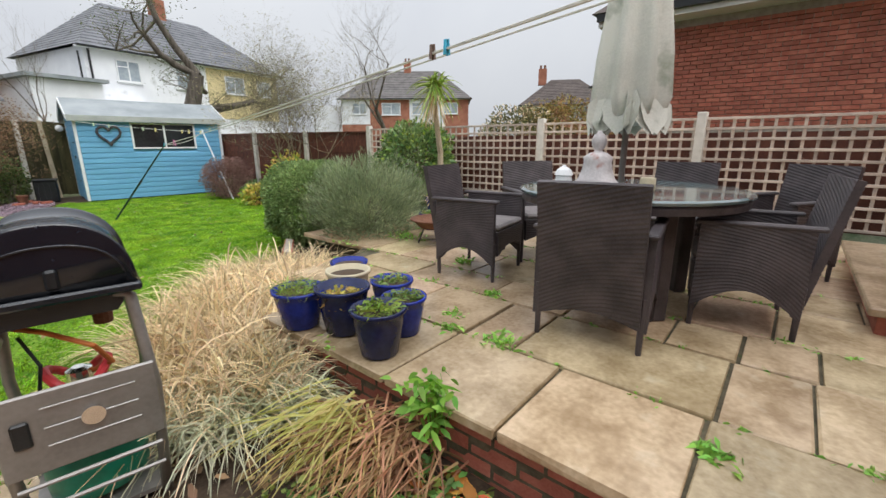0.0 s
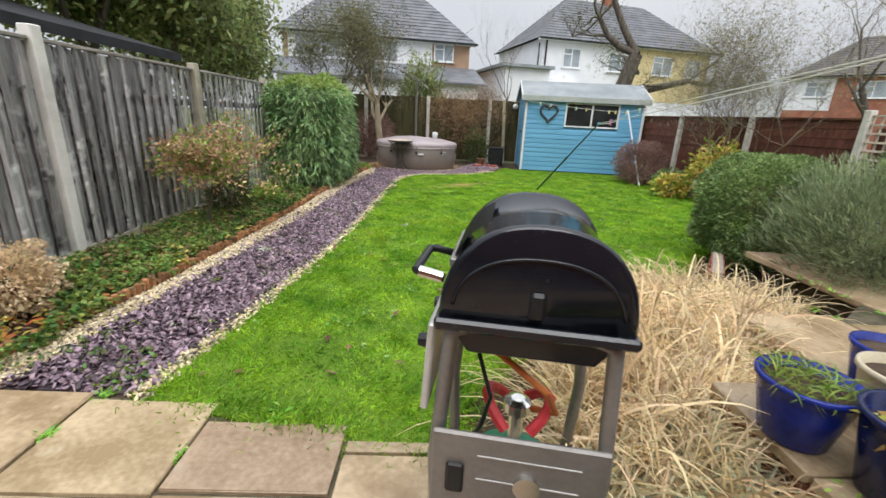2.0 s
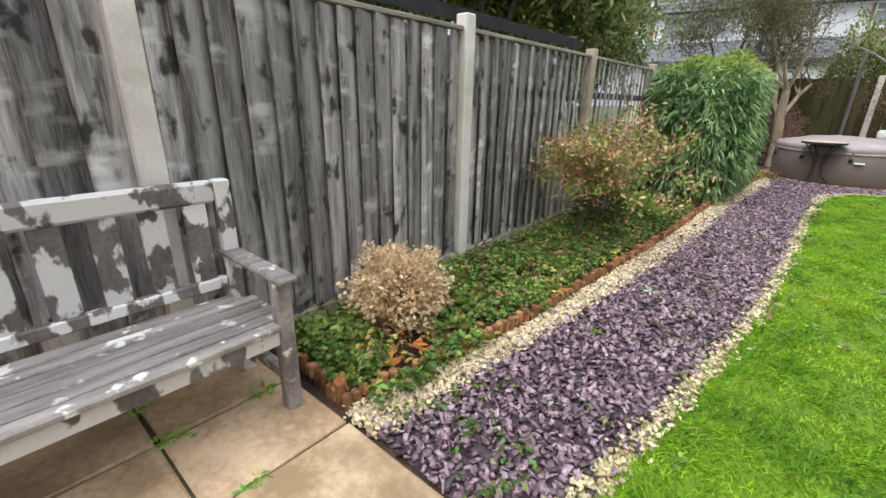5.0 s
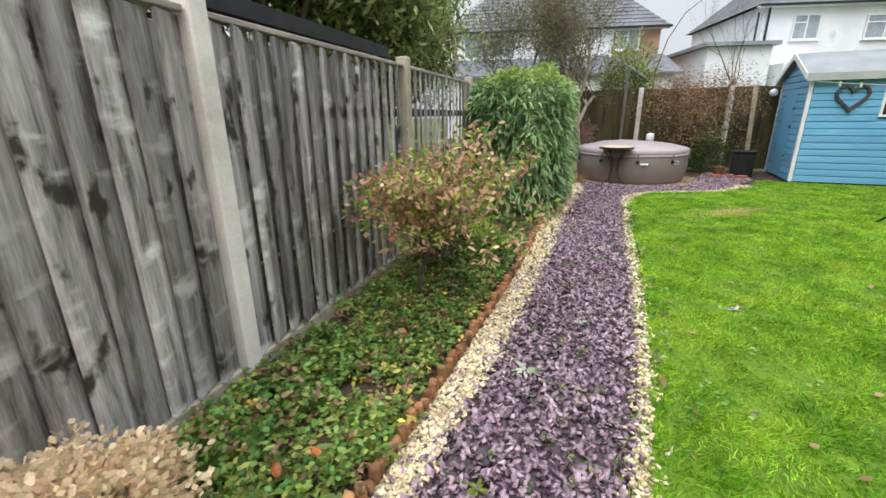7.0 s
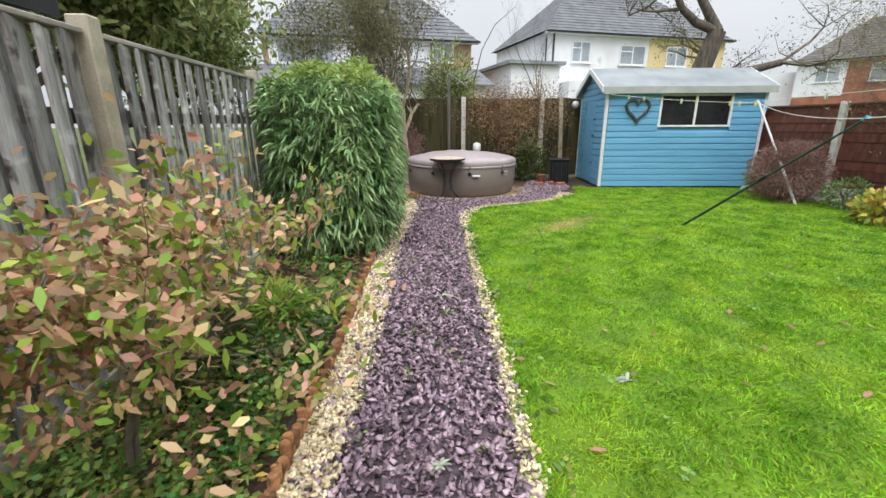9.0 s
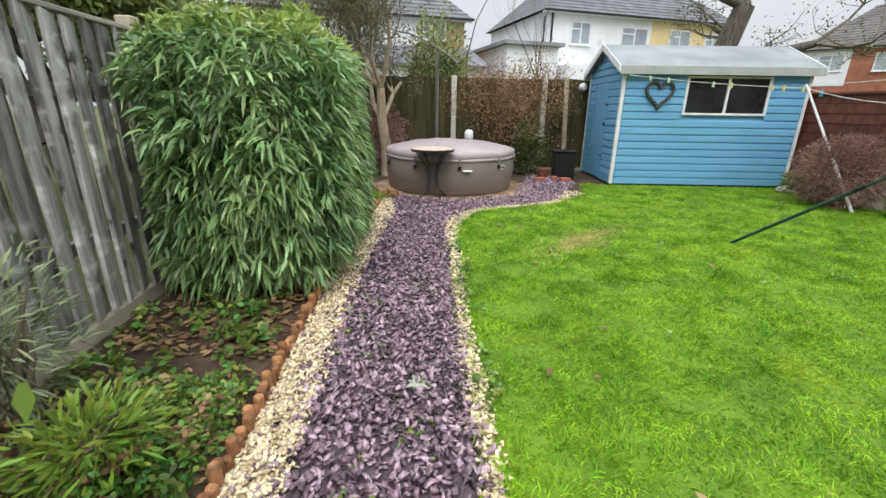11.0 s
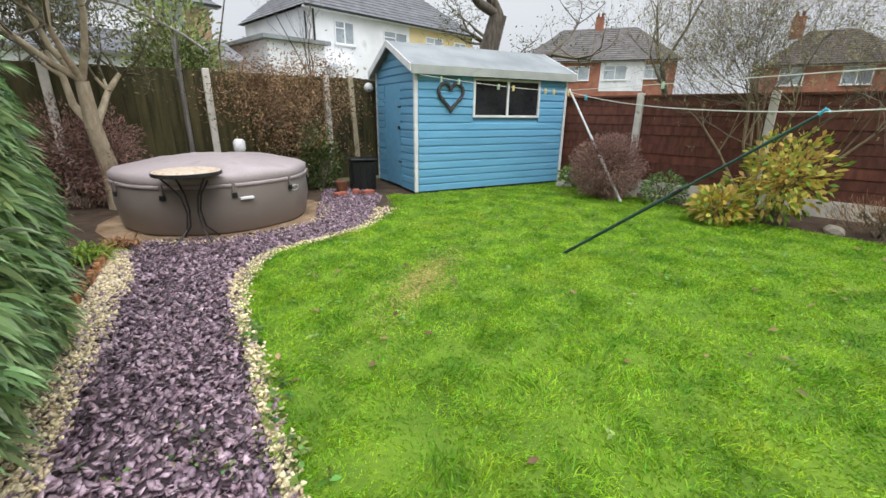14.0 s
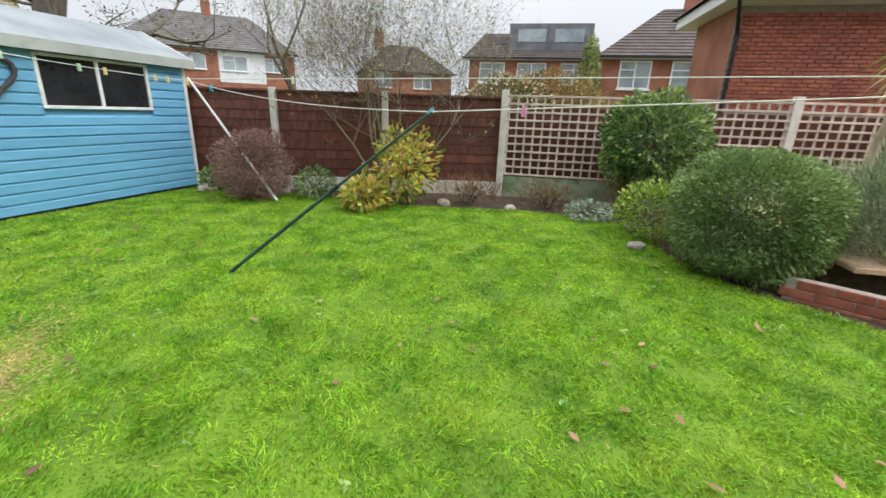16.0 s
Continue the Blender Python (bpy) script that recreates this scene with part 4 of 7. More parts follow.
# ---------------------------------------------------------------- west fence
fence = thing("fence", "weathered grey closeboard fence with concrete posts", "fence", at=(0, 1.744, 0))
posts_y = [-4.4, -2.3, -0.23, 1.744, 3.843, 5.94, 8.04, 10.14, 12.05]
pm = box_mesh("post", 0.10, 0.095, 1.92, M["pale_concrete"], 0.008, 0.0, 1)
pm_old = box_mesh("post", 0.10, 0.095, 1.90, M["stained_concrete"], 0.008, 0.0, 1)
for py in posts_y:
    put("post", pm if py < 3 else pm_old, fence, pose(0.005, py, -0.12))
boards = []
for k in range(5):
    bm = boxed(-0.010, 0.010, -0.0735, 0.0735, 0, 1.515, bevel=0.003)
    rk = random.Random(k)
    bow = rk.uniform(-0.006, 0.006)
    for v in bm.verts:
        v.co.x = v.co.x * (0.4 if v.co.y > 0 else 1.15) + rk.uniform(-0.0015, 0.0015)
        v.co.y += rk.uniform(-0.003, 0.003)
    bmesh.ops.recalc_face_normals(bm, faces=bm.faces)
    me = bpy.data.meshes.new("board")
    bm.to_mesh(me)
    bm.free()
    me.materials.append(M["old_board"])
    boards.append(me)
rr = random.Random(4)
for py, qy in zip(posts_y, posts_y[1:]):
    ya, yb, nb_ = py + 0.055, qy - 0.055, 15
    gap = (yb - ya) / nb_
    part("gravel_board", boxed(-0.025, 0.025, ya, yb, -0.1, 0.125, bevel=0.006), M["stained_concrete"], fence)
    for i in range(nb_):
        put("board", boards[rr.randint(0, 4)], fence, pose(0.008 + rr.uniform(-0.002, 0.002), ya + gap * (i + 0.5), 0.13 + rr.uniform(-0.008, 0.004), rr.uniform(-0.4, 0.4), 0, 15 + rr.uniform(-3.5, 3.5)) @ Matrix.Diagonal((1, 1, 1.03, 1)))
    part("cap_rail", boxed(-0.03, 0.034, ya, yb, 1.694, 1.72, bevel=0.004), M["capping"], fence)
    for z in (0.5, 1.3):
        part("rail", boxed(-0.075, -0.03, ya, yb, z, z + 0.07), M["capping"], fence)

# ---------------------------------------------------------------- north fence
rear = thing("fence", "dark algae-stained wooden fence with concrete posts", "fence", at=(2.7, 12.1, 0))
rp = box_mesh("post", 0.10, 0.10, 2.0, M["concrete"], 0.008, 0.0, 2)
for px in (0.75, 2.66, 4.56, 6.4, 8.3):
    put("post", rp, rear, pose(px, 12.08, -0.1))
put("post", box_mesh("post", 0.09, 0.05, 1.95, M["pale_bark"], 0.004), rear, pose(5.08, 11.98, -0.05, 0, -3, 0), "leaning bare timber post")
rb = box_mesh("board", 0.142, 0.02, 1.82, M["olive_fence"], 0.003)
for i in range(66):
    put("board", rb, rear, pose(0.05 + i * 0.132, 12.13, 0.05 + rr.uniform(-0.01, 0.01), 0, 0, 4))

# ---------------------------------------------------------------- east fence
def along(p, q):
    """A frame at p with x towards q."""
    d = Vector(q) - Vector(p)
    return Matrix.Translation(p) @ Matrix.Rotation(math.atan2(d.y, d.x), 4, "Z"), d.length


east = thing("fence", "red-brown stained panel fence with pale posts", "fence", at=(9.3, 4.85, 0))
EF = [(9.42, 4.85, 0), (9.0, 6.75, 0), (8.62, 8.5, 0), (8.35, 10.4, 0), (8.1, 12.2, 0)]
ep = box_mesh("post", 0.10, 0.09, 1.72, M["concrete"], 0.006)
eb = {}
for p, q in zip(EF, EF[1:]):
    m, ln = along(p, q)
    if p is not EF[0]:
        put("post", ep, east, m @ pose(0, 0.0, -0.1))
    nrow = 9
    for i in range(nrow):
        key = round(ln, 2)
        if key not in eb:
            eb[key] = box_mesh("board", ln - 0.1, 0.016, 0.165, M["brown_fence"], 0.003)
        put("board", eb[key], east, m @ pose(ln / 2, -0.03 + rr.uniform(-0.003, 0.003), 0.22 + i * 0.15, 3.5, 0, rr.uniform(-0.15, 0.15)))
    part("gravel_board", box(bmesh.new(), 0.05, ln - 0.05, -0.045, 0.005, -0.1, 0.22, m), M["concrete"], east)
    part("cap_rail", box(bmesh.new(), 0.05, ln - 0.05, -0.06, 0.01, 1.56, 1.59, m), M["brown_fence"], east)

tpost_y = (4.85, 2.78, 0.70, -1.52, -3.7)
tp = box_mesh("post", 0.11, 0.11, 1.80, M["concrete"], 0.008)
sv, sh = {}, {}
behind = tagged(part("boundary_boards", boxed(9.55, 9.6, -5, 4.85, 0.2, 1.45), M["brown_fence"]), "dark red-brown fence behind the trellis", "fence", kind="structure")
lowb = tagged(part("concrete_base", boxed(9.36, 9.4, -5, 4.8, -0.1, 0.34), M["algae_concrete"]), "concrete gravel board green with algae under the trellis", "fence base", kind="structure")
for yb, ya in zip(tpost_y, tpost_y[1:]):
    pan = thing("trellis_panel", "faded brown square wooden trellis panel between concrete posts", "trellis", "trellis panels", at=(9.37, yb, 0.3))
    put("post", tp, pan, pose(9.37, yb, -0.1))
    w = yb - ya - 0.11
    nv, nh = int(w / 0.135), 10
    key = round(w, 2)
    if key not in sh:
        sh[key] = box_mesh("slat", 0.018, w, 0.032, M["trellis"], 0.003)
        sv[key] = box_mesh("slat", 0.016, 0.032, 1.27, M["trellis"], 0.003)
    for i in range(nv + 1):
        put("slat", sv[key], pan, pose(9.372, yb - 0.075 - i * (w - 0.04) / nv, 0.36))
    for i in range(nh + 1):
        put("slat", sh[key], pan, pose(9.354, (yb + ya) / 2, 0.36 + i * 0.124))

# ---------------------------------------------------------------- blue shed
SHED = Matrix.Translation((5.30, 10.15, 0)) @ Matrix.Rotation(radians(-5.5), 4, "Z")
SW, SD, SH, SR = 3.05, 1.72, 1.98, 2.36
shed = thing("garden_shed", "sky-blue painted shiplap shed with white trim and pale felt roof", "shed", at=(5.3, 10.17, 0))
SI = SHED
core = bmesh.new()
pts = [(0.015, 0.015), (SW - 0.015, 0.015), (SW - 0.015, SD - 0.015), (0.015, SD - 0.015)]
lo = [core.verts.new(SI @ Vector((a, b, 0.03))) for a, b in pts]
hi = [core.verts.new(SI @ Vector((a, b, SH))) for a, b in pts]
rl, rgt = core.verts.new(SI @ Vector((0.015, SD / 2, SR - 0.06))), core.verts.new(SI @ Vector((SW - 0.015, SD / 2, SR - 0.06)))
for f in ((lo[0], lo[1], hi[1], hi[0]), (lo[2], lo[3], hi[3], hi[2]), (lo[3], lo[0], hi[0], rl, hi[3]), (lo[1], lo[2], hi[2], rgt, hi[1]), (lo[3], lo[2], lo[1], lo[0]), (hi[0], hi[1], rgt, rl), (hi[2], hi[3], rl, rgt)):
    core.faces.new(f)
part("wall", core, M["blue"], shed)
part("floor_bearer", boxed(0.0, SW, 0.0, SD, 0.0, 0.05, SI), M["black_felt"], shed)


def ship(length):
    """One shiplap board, its face hollowed at the top, lying along x with its face to -y."""
    bm = bmesh.new()
    prof = ((0, 0.0), (-0.026, 0.0), (-0.024, 0.09), (-0.008, 0.104), (-0.004, 0.1215), (0, 0.1215))
    a, b = [bm.verts.new((0, y, z)) for y, z in prof], [bm.verts.new((length, y, z)) for y, z in prof]
    bm.faces.new(a)
    bm.faces.new(b[::-1])
    for i in range(len(prof)):
        j = (i + 1) % len(prof)
        bm.faces.new((a[j], a[i], b[i], b[j]))
    bmesh.ops.recalc_face_normals(bm, faces=bm.faces)
    me = bpy.data.meshes.new("board")
    bm.to_mesh(me)
    bm.free()
    me.materials.append(M["blue"])
    return me


ships = {}


def lay(x0, x1, z, m):
    key = round(x1 - x0, 3)
    if key not in ships:
        ships[key] = ship(key)
    put("board", ships[key], shed, SI @ m @ pose(x0, 0, z))


WX0, WX1, WZ0, WZ1 = 1.06, 2.40, 1.24, 1.80
for i in range(16):
    z = 0.04 + i * 0.1225
    if z + 0.11 > WZ0 and z < WZ1:
        lay(0.04, WX0 - 0.03, z, pose(0, 0.0, 0))
        lay(WX1 + 0.03, SW - 0.04, z, pose(0, 0.0, 0))
    else:
        lay(0.04, SW - 0.04, z, pose(0, 0.0, 0))
left_side = pose(0, SD, 0, 0, 0, -90)
for i in range(19):
    z = 0.04 + i * 0.1225
    f = max(0.0, (z + 0.12 - SH) / (SR - SH)) * SD / 2
    a, b = 0.03 + f, SD - 0.03 - f
    if z < 1.74:
        if 0.42 - a > 0.1:
            lay(a, 0.42, z, left_side)
        if b - 1.16 > 0.1:
            lay(1.16, b, z, left_side)
    elif b - a > 0.12:
        lay(a, b, z, left_side)
for i in range(16):
    lay(0.03, SD - 0.03, 0.04 + i * 0.1225, pose(SW, 0, 0, 0, 0, 90))
door = part("door", boxed(-0.022, 0.004, SD - 1.14, SD - 0.44, 0.05, 1.745, SI, 0.004), M["blue"], shed, "flat blue boarded shed door")
for z in (0.45, 1.35):
    part("hinge", boxed(-0.03, -0.0235, SD - 1.18, SD - 1.05, z, z + 0.03, SI), M["iron"], door, "black iron hinge")
part("latch", boxed(-0.045, -0.0235, SD - 1.13, SD - 1.07, 1.0, 1.06, SI, 0.004), M["iron"], door, "black latch")
for a, b in ((0, 0), (SW, 0), (0, SD), (SW, SD)):
    part("corner_trim", boxed(a - 0.028 if a == 0 else a - 0.03, a + 0.03 if a == 0 else a + 0.028, b - 0.026 if b == 0 else b - 0.03, b + 0.03 if b == 0 else b + 0.026, 0.03, SH - 0.02, SI, 0.003), M["white"], shed, "white painted corner trim")
win = part("window", boxed(WX0, WX1, -0.012, 0.0, WZ0, WZ1, SI), M["dark_glass"], shed, "dark glazed two-pane window")
fw = 0.036
for x0, x1, z0, z1 in ((WX0 - 0.03, WX1 + 0.03, WZ0 - 0.03, WZ0 + 0.008), (WX0 - 0.03, WX1 + 0.03, WZ1 - 0.008, WZ1 + 0.03), (WX0 - 0.03, WX0 + 0.012, WZ0 + 0.009, WZ1 - 0.009), (WX1 - 0.012, WX1 + 0.03, WZ0 + 0.009, WZ1 - 0.009), ((WX0 + WX1) / 2 - 0.02, (WX0 + WX1) / 2 + 0.02, WZ0 + 0.009, WZ1 - 0.009)):
    part("window_frame", boxed(x0, x1, -0.036, 0.0, z0, z1, SI, 0.003), M["white"], win, "white window bar")
OV, OE = 0.12, 0.12
for sgn in (0, 1):
    bm = bmesh.new()
    y_e, y_r = (-OV, SD / 2) if sgn == 0 else (SD + OV, SD / 2)
    z_e = SR - (SR - SH) * (SD / 2 + OV) / (SD / 2)
    prof = ((y_e, z_e), (y_r, SR), (y_r, SR + 0.035), (y_e, z_e + 0.035))
    a, b = [bm.verts.new(SI @ Vector((-OE, y, z))) for y, z in prof], [bm.verts.new(SI @ Vector((SW + OE, y, z))) for y, z in prof]
    for f in ((a[0], a[1], a[2], a[3]), (b[3], b[2], b[1], b[0])):
        bm.faces.new(f)
    for i in range(4):
        j = (i + 1) % 4
        bm.faces.new((a[i], b[i], b[j], a[j]))
    part("roof", bm, M["felt"], shed, "pale grey mineral felt roof")
    for xx in (-OE - 0.02, SW + OE + 0.002):
        bm = bmesh.new()
        prof2 = ((y_e, z_e - 0.06), (y_r, SR - 0.06), (y_r, SR + 0.045), (y_e, z_e + 0.045))
        a, b = [bm.verts.new(SI @ Vector((xx, y, z))) for y, z in prof2], [bm.verts.new(SI @ Vector((xx + 0.018, y, z))) for y, z in prof2]
        bm.faces.new(a)
        bm.faces.new(b[::-1])
        for i in range(4):
            j = (i + 1) % 4
            bm.faces.new((a[i], b[i], b[j], a[j]))
        part("barge_board", bm, M["white"], shed, "white barge board")
    part("fascia", boxed(-OE, SW + OE, y_e - 0.014 if sgn == 0 else y_e, y_e if sgn == 0 else y_e + 0.014, z_e - 0.09, z_e + 0.037, SI), M["felt_edge"], shed, "grey-green felt edge over the eave board")
heart = bmesh.new()
hp = []
for i in range(29):
    t = 2 * math.pi * i / 28
    hp.append(SI @ Vector((0.60 + 0.0140 * 16 * math.sin(t) ** 3, -0.05, 1.55 + 0.0145 * (13 * math.cos(t) - 5 * math.cos(2 * t) - 2 * math.cos(3 * t) - math.cos(4 * t)))))
tube(heart, hp, [0.025 + 0.005 * (i % 2) for i in range(29)], 7, False)
tagged(part("heart_wreath", heart, M["wreath"]), "dark woven heart wreath hung on the blue shed", "wreath")
eave = SI @ Vector((-0.14, SD + 0.1, 1.72))
tagged(part("lamp", lathe(bmesh.new(), [(0.02, -0.08), (0.07, -0.05), (0.085, 0.0), (0.06, 0.06), (0.02, 0.08)], 16, eave), M["pvc"], smooth=True), "white bulkhead lamp at the shed eave", "lamp")

# ---------------------------------------------------------------- spa
spa = thing("hot_tub", "taupe inflatable hot tub with a buckled vinyl cover", "hot tub", at=(2.42, 10.12, 0))
SC = (2.42, 10.12, 0)
part("tub", lathe(bmesh.new(), [(0.98, 0.0), (1.03, 0.04), (1.07, 0.3), (1.06, 0.52), (1.04, 0.56)], 48, SC, 0.008), M["spa"], spa, smooth=True)
cover = lathe(bmesh.new(), [(1.05, 0.545), (1.07, 0.57), (1.07, 0.63), (1.03, 0.665), (0.92, 0.69), (0.75, 0.715), (0.55, 0.745), (0.3, 0.765), (0.02, 0.77)], 48, SC, 0.012)
for v in cover.verts:
    if v.co.z > 0.65:
        v.co.z += 0.035 * noise.noise(v.co * 2.2) + 0.012 * noise.noise(v.co * 7)
part("cover", cover, M["spa_top"], spa, "faded mauve-grey vinyl cover", smooth=True)
part("cover_skirt", lathe(bmesh.new(), [(1.068, 0.52), (1.078, 0.53), (1.078, 0.555), (1.068, 0.56)], 48, SC, 0.01), M["spa_top"], spa, smooth=True)
for a in range(-160, 20, 36):
    ca, sa = math.cos(radians(a)), math.sin(radians(a))
    m = Matrix.Translation((SC[0] + 1.085 * ca, SC[1] + 1.085 * sa, 0.43)) @ Matrix.Rotation(radians(a), 4, "Z")
    st = part("strap", boxed(-0.012, 0.006, -0.018, 0.018, 0.0, 0.14, m, 0.003), M["spa"], spa)
    part("buckle", boxed(-0.012, 0.014, -0.026, 0.026, -0.02, 0.035, m, 0.004), M["black_bin"], st, "dark plastic buckle")
for a, mt, nm, w, h in ((-47, "pvc", "badge", 0.07, 0.036), (-47, "spa", "badge_centre", 0.058, 0.026)):
    ca, sa = math.cos(radians(a)), math.sin(radians(a))
    bm = bmesh.new()
    ring = [bm.verts.new(Vector((0, w * math.cos(t * math.pi / 12), h * math.sin(t * math.pi / 12)))) for t in range(24)]
    f = bm.faces.new(ring)
    ex = bmesh.ops.extrude_face_region(bm, geom=[f])
    bmesh.ops.translate(bm, vec=(0.006, 0, 0), verts=[v for v in ex["geom"] if isinstance(v, bmesh.types.BMVert)])
    rr_ = 1.076 if nm == "badge" else 1.0795
    bmesh.ops.transform(bm, matrix=Matrix.Translation((SC[0] + rr_ * ca, SC[1] + rr_ * sa, 0.42)) @ Matrix.Rotation(radians(a), 4, "Z"), verts=bm.verts)
    part(nm, bm, M[mt], spa, "oval badge on the side of the tub")
for a in (-82,):
    ca, sa = math.cos(radians(a)), math.sin(radians(a))
    m = Matrix.Translation((SC[0] + 1.09 * ca, SC[1] + 1.09 * sa, 0.40)) @ Matrix.Rotation(radians(a), 4, "Z")
    part("handle", boxed(-0.01, 0.03, -0.07, 0.07, -0.015, 0.015, m, 0.006), M["pvc"], spa, "pale grab handle")
pump = thing("spa_pump", "pale round-topped spa pump behind the tub", "pump", at=(2.9, 11.36, 0))
part("body", lathe(bmesh.new(), [(0.16, 0.0), (0.17, 0.05), (0.16, 0.6), (0.09, 0.68)], 20, (2.9, 11.36, 0)), M["spa"], pump, smooth=True)
part("cap", lathe(bmesh.new(), [(0.05, 0.66), (0.085, 0.72), (0.085, 0.84), (0.05, 0.875)], 16, (2.9, 11.36, 0)), M["pvc"], pump, "white cap", smooth=True)
tagged(part("spa_slab", sheet("s", [(SC[0] + 1.3 * math.cos(t * 0.3) , SC[1] + 1.2 * math.sin(t * 0.3)) for t in range(21)], -0.05, 0.012, M["sandstone"]).data, M["sandstone"]), "sandy stone base under the hot tub", "slab", kind="structure")
bpy.data.objects.remove(bpy.data.objects["s"])

bistro = thing("bistro_table", "small round mosaic table on curved black iron legs", "table", at=(2.06, 8.98, 0))
bt = (2.06, 8.98)
part("tabletop", lathe(bmesh.new(), [(0.28, 0.70), (0.30, 0.705), (0.30, 0.725), (0.27, 0.735)], 28, (*bt, 0)), M["mosaic"], bistro, "worn pale mosaic top", smooth=False)
part("rim", lathe(bmesh.new(), [(0.29, 0.685), (0.308, 0.69), (0.308, 0.722), (0.302, 0.725)], 28, (*bt, 0)), M["iron"], bistro)
for k in range(4):
    a = k * math.pi / 2 + 0.5
    pr = ((0.27, 0.69), (0.19, 0.60), (0.105, 0.48), (0.07, 0.32), (0.10, 0.15), (0.24, 0.01))
    part("leg", tube(bmesh.new(), [(bt[0] + r * math.cos(a), bt[1] + r * math.sin(a), z) for r, z in pr], 0.009, 6), M["iron"], bistro)

# bin, pole and bracket by the north fence
bin_ = thing("storage_crate", "black plastic crate leaning by the shed", "crate", at=(4.75, 11.0, 0))
m = pose(4.72, 11.0, 0.0, 0, 0, -12)
part("body", boxed(-0.2, 0.2, -0.18, 0.18, 0.01, 0.5, m, 0.02), M["black_bin"], bin_)
part("rim", boxed(-0.22, 0.22, -0.2, 0.2, 0.5, 0.54, m, 0.01), M["black_bin"], bin_)
for i in range(4):
    part("rib", boxed(-0.16 + i * 0.1, -0.13 + i * 0.1, -0.195, -0.18, 0.06, 0.46, m), M["black_bin"], bin_)
tagged(part("flowerpot", lathe(bmesh.new(), [(0.07, 0.0), (0.1, 0.18), (0.11, 0.19), (0.11, 0.22)], 16, (4.25, 10.75, 0)), M["rust"]), "small brown pot beside the shed path", "pot")
for i, (bx, by, br) in enumerate(((4.15, 10.55, 20), (4.45, 10.65, 70), (4.6, 10.5, 10), (4.35, 10.95, 50))):
    tagged(part("loose_brick", boxed(-0.1, 0.1, -0.05, 0.05, 0.0, 0.07, pose(bx, by, 0.004, 0, 0, br), 0.006), M["brick"]), "loose dark red brick on the ground by the shed", "brick", "loose bricks")
hook = thing("post_bracket", "tall grey steel post with a curved arm by the fence", "post", at=(2.3, 11.9, 0))
part("post", tube(bmesh.new(), [(2.3, 11.9, -0.1), (2.3, 11.9, 2.3)], 0.035, 8), M["grey_steel"], hook)
part("arm", tube(bmesh.new(), [(1.45, 11.6, 2.62), (1.75, 11.6, 2.58), (2.1, 11.6, 2.44), (2.4, 11.5, 2.27), (2.66, 11.4, 2.07)], 0.017, 6), M["grey_steel"], hook)
part("brace", tube(bmesh.new(), [(2.3, 11.9, 1.9), (2.33, 11.6, 2.3)], 0.014, 6), M["grey_steel"], hook)

# ---------------------------------------------------------------- barbecue
# built with its end panel facing -y, its lid handle facing -x
bbq = thing("barbecue", "black domed gas barbecue on a grey steel trolley", "barbecue")
W2, BL = 0.215, 0.45


def extrude_profile(bm, prof, y0, y1):
    a, b = [bm.verts.new((x, y0, z)) for x, z in prof], [bm.verts.new((x, y1, z)) for x, z in prof]
    bm.faces.new(a)
    bm.faces.new(b[::-1])
    for i in range(len(prof)):
        j = (i + 1) % len(prof)
        bm.faces.new((a[i], b[i], b[j], a[j]))
    return bm


def hood(w, z0, h, n=26):
    """The lid's outline: a broad half ellipse with upright shoulders."""
    return [(w * math.copysign(abs(math.cos(math.pi * i / n)) ** 0.86, math.cos(math.pi * i / n)), z0 + h * max(0.0, math.sin(math.pi * i / n)) ** 0.9) for i in range(n + 1)]


def barrel(stations, z0):
    """A closed shell through hood outlines, from (y, width, height)."""
    bm, rings = bmesh.new(), []
    for y, w, h in stations:
        rings.append([bm.verts.new((x, y, z)) for x, z in hood(w, z0, h)])
    for r0, r1 in zip(rings, rings[1:]):
        for k in range(len(r0)):
            j = (k + 1) % len(r0)
            bm.faces.new((r0[k], r0[j], r1[j], r1[k]))
    bm.faces.new(rings[0][::-1])
    bm.faces.new(rings[-1])
    return bm


LZ, LH = 0.862, 0.225
lid = part("lid", barrel([(0.004, W2 - 0.016, LH - 0.014), (0.006, W2 - 0.006, LH - 0.005), (0.014, W2, LH), (0.03, W2 - 0.003, LH - 0.002), (0.036, W2 - 0.012, LH - 0.010), (BL - 0.036, W2 - 0.012, LH - 0.010), (BL - 0.03, W2 - 0.003, LH - 0.002), (BL - 0.014, W2, LH), (BL - 0.004, W2 - 0.016, LH - 0.014)], LZ), M["enamel"], bbq, "glossy black domed lid, wet with drops", smooth=True)
part("lid_rib", tube(bmesh.new(), [(0.86 * x, 0.002, LZ + (z - LZ) * 0.62) for x, z in hood(W2, LZ + 0.02, LH)][1:-1], 0.0045, 6), M["enamel"], lid, smooth=True)
part("lid_vent", boxed(-0.018, 0.018, -0.008, 0.008, 0.876, 0.942, None, 0.008), M["black_bin"], lid)
part("lid_lip", boxed(-W2 - 0.008, W2 + 0.008, -0.012, BL + 0.012, 0.832, 0.8615, None, 0.007), M["enamel"], lid)
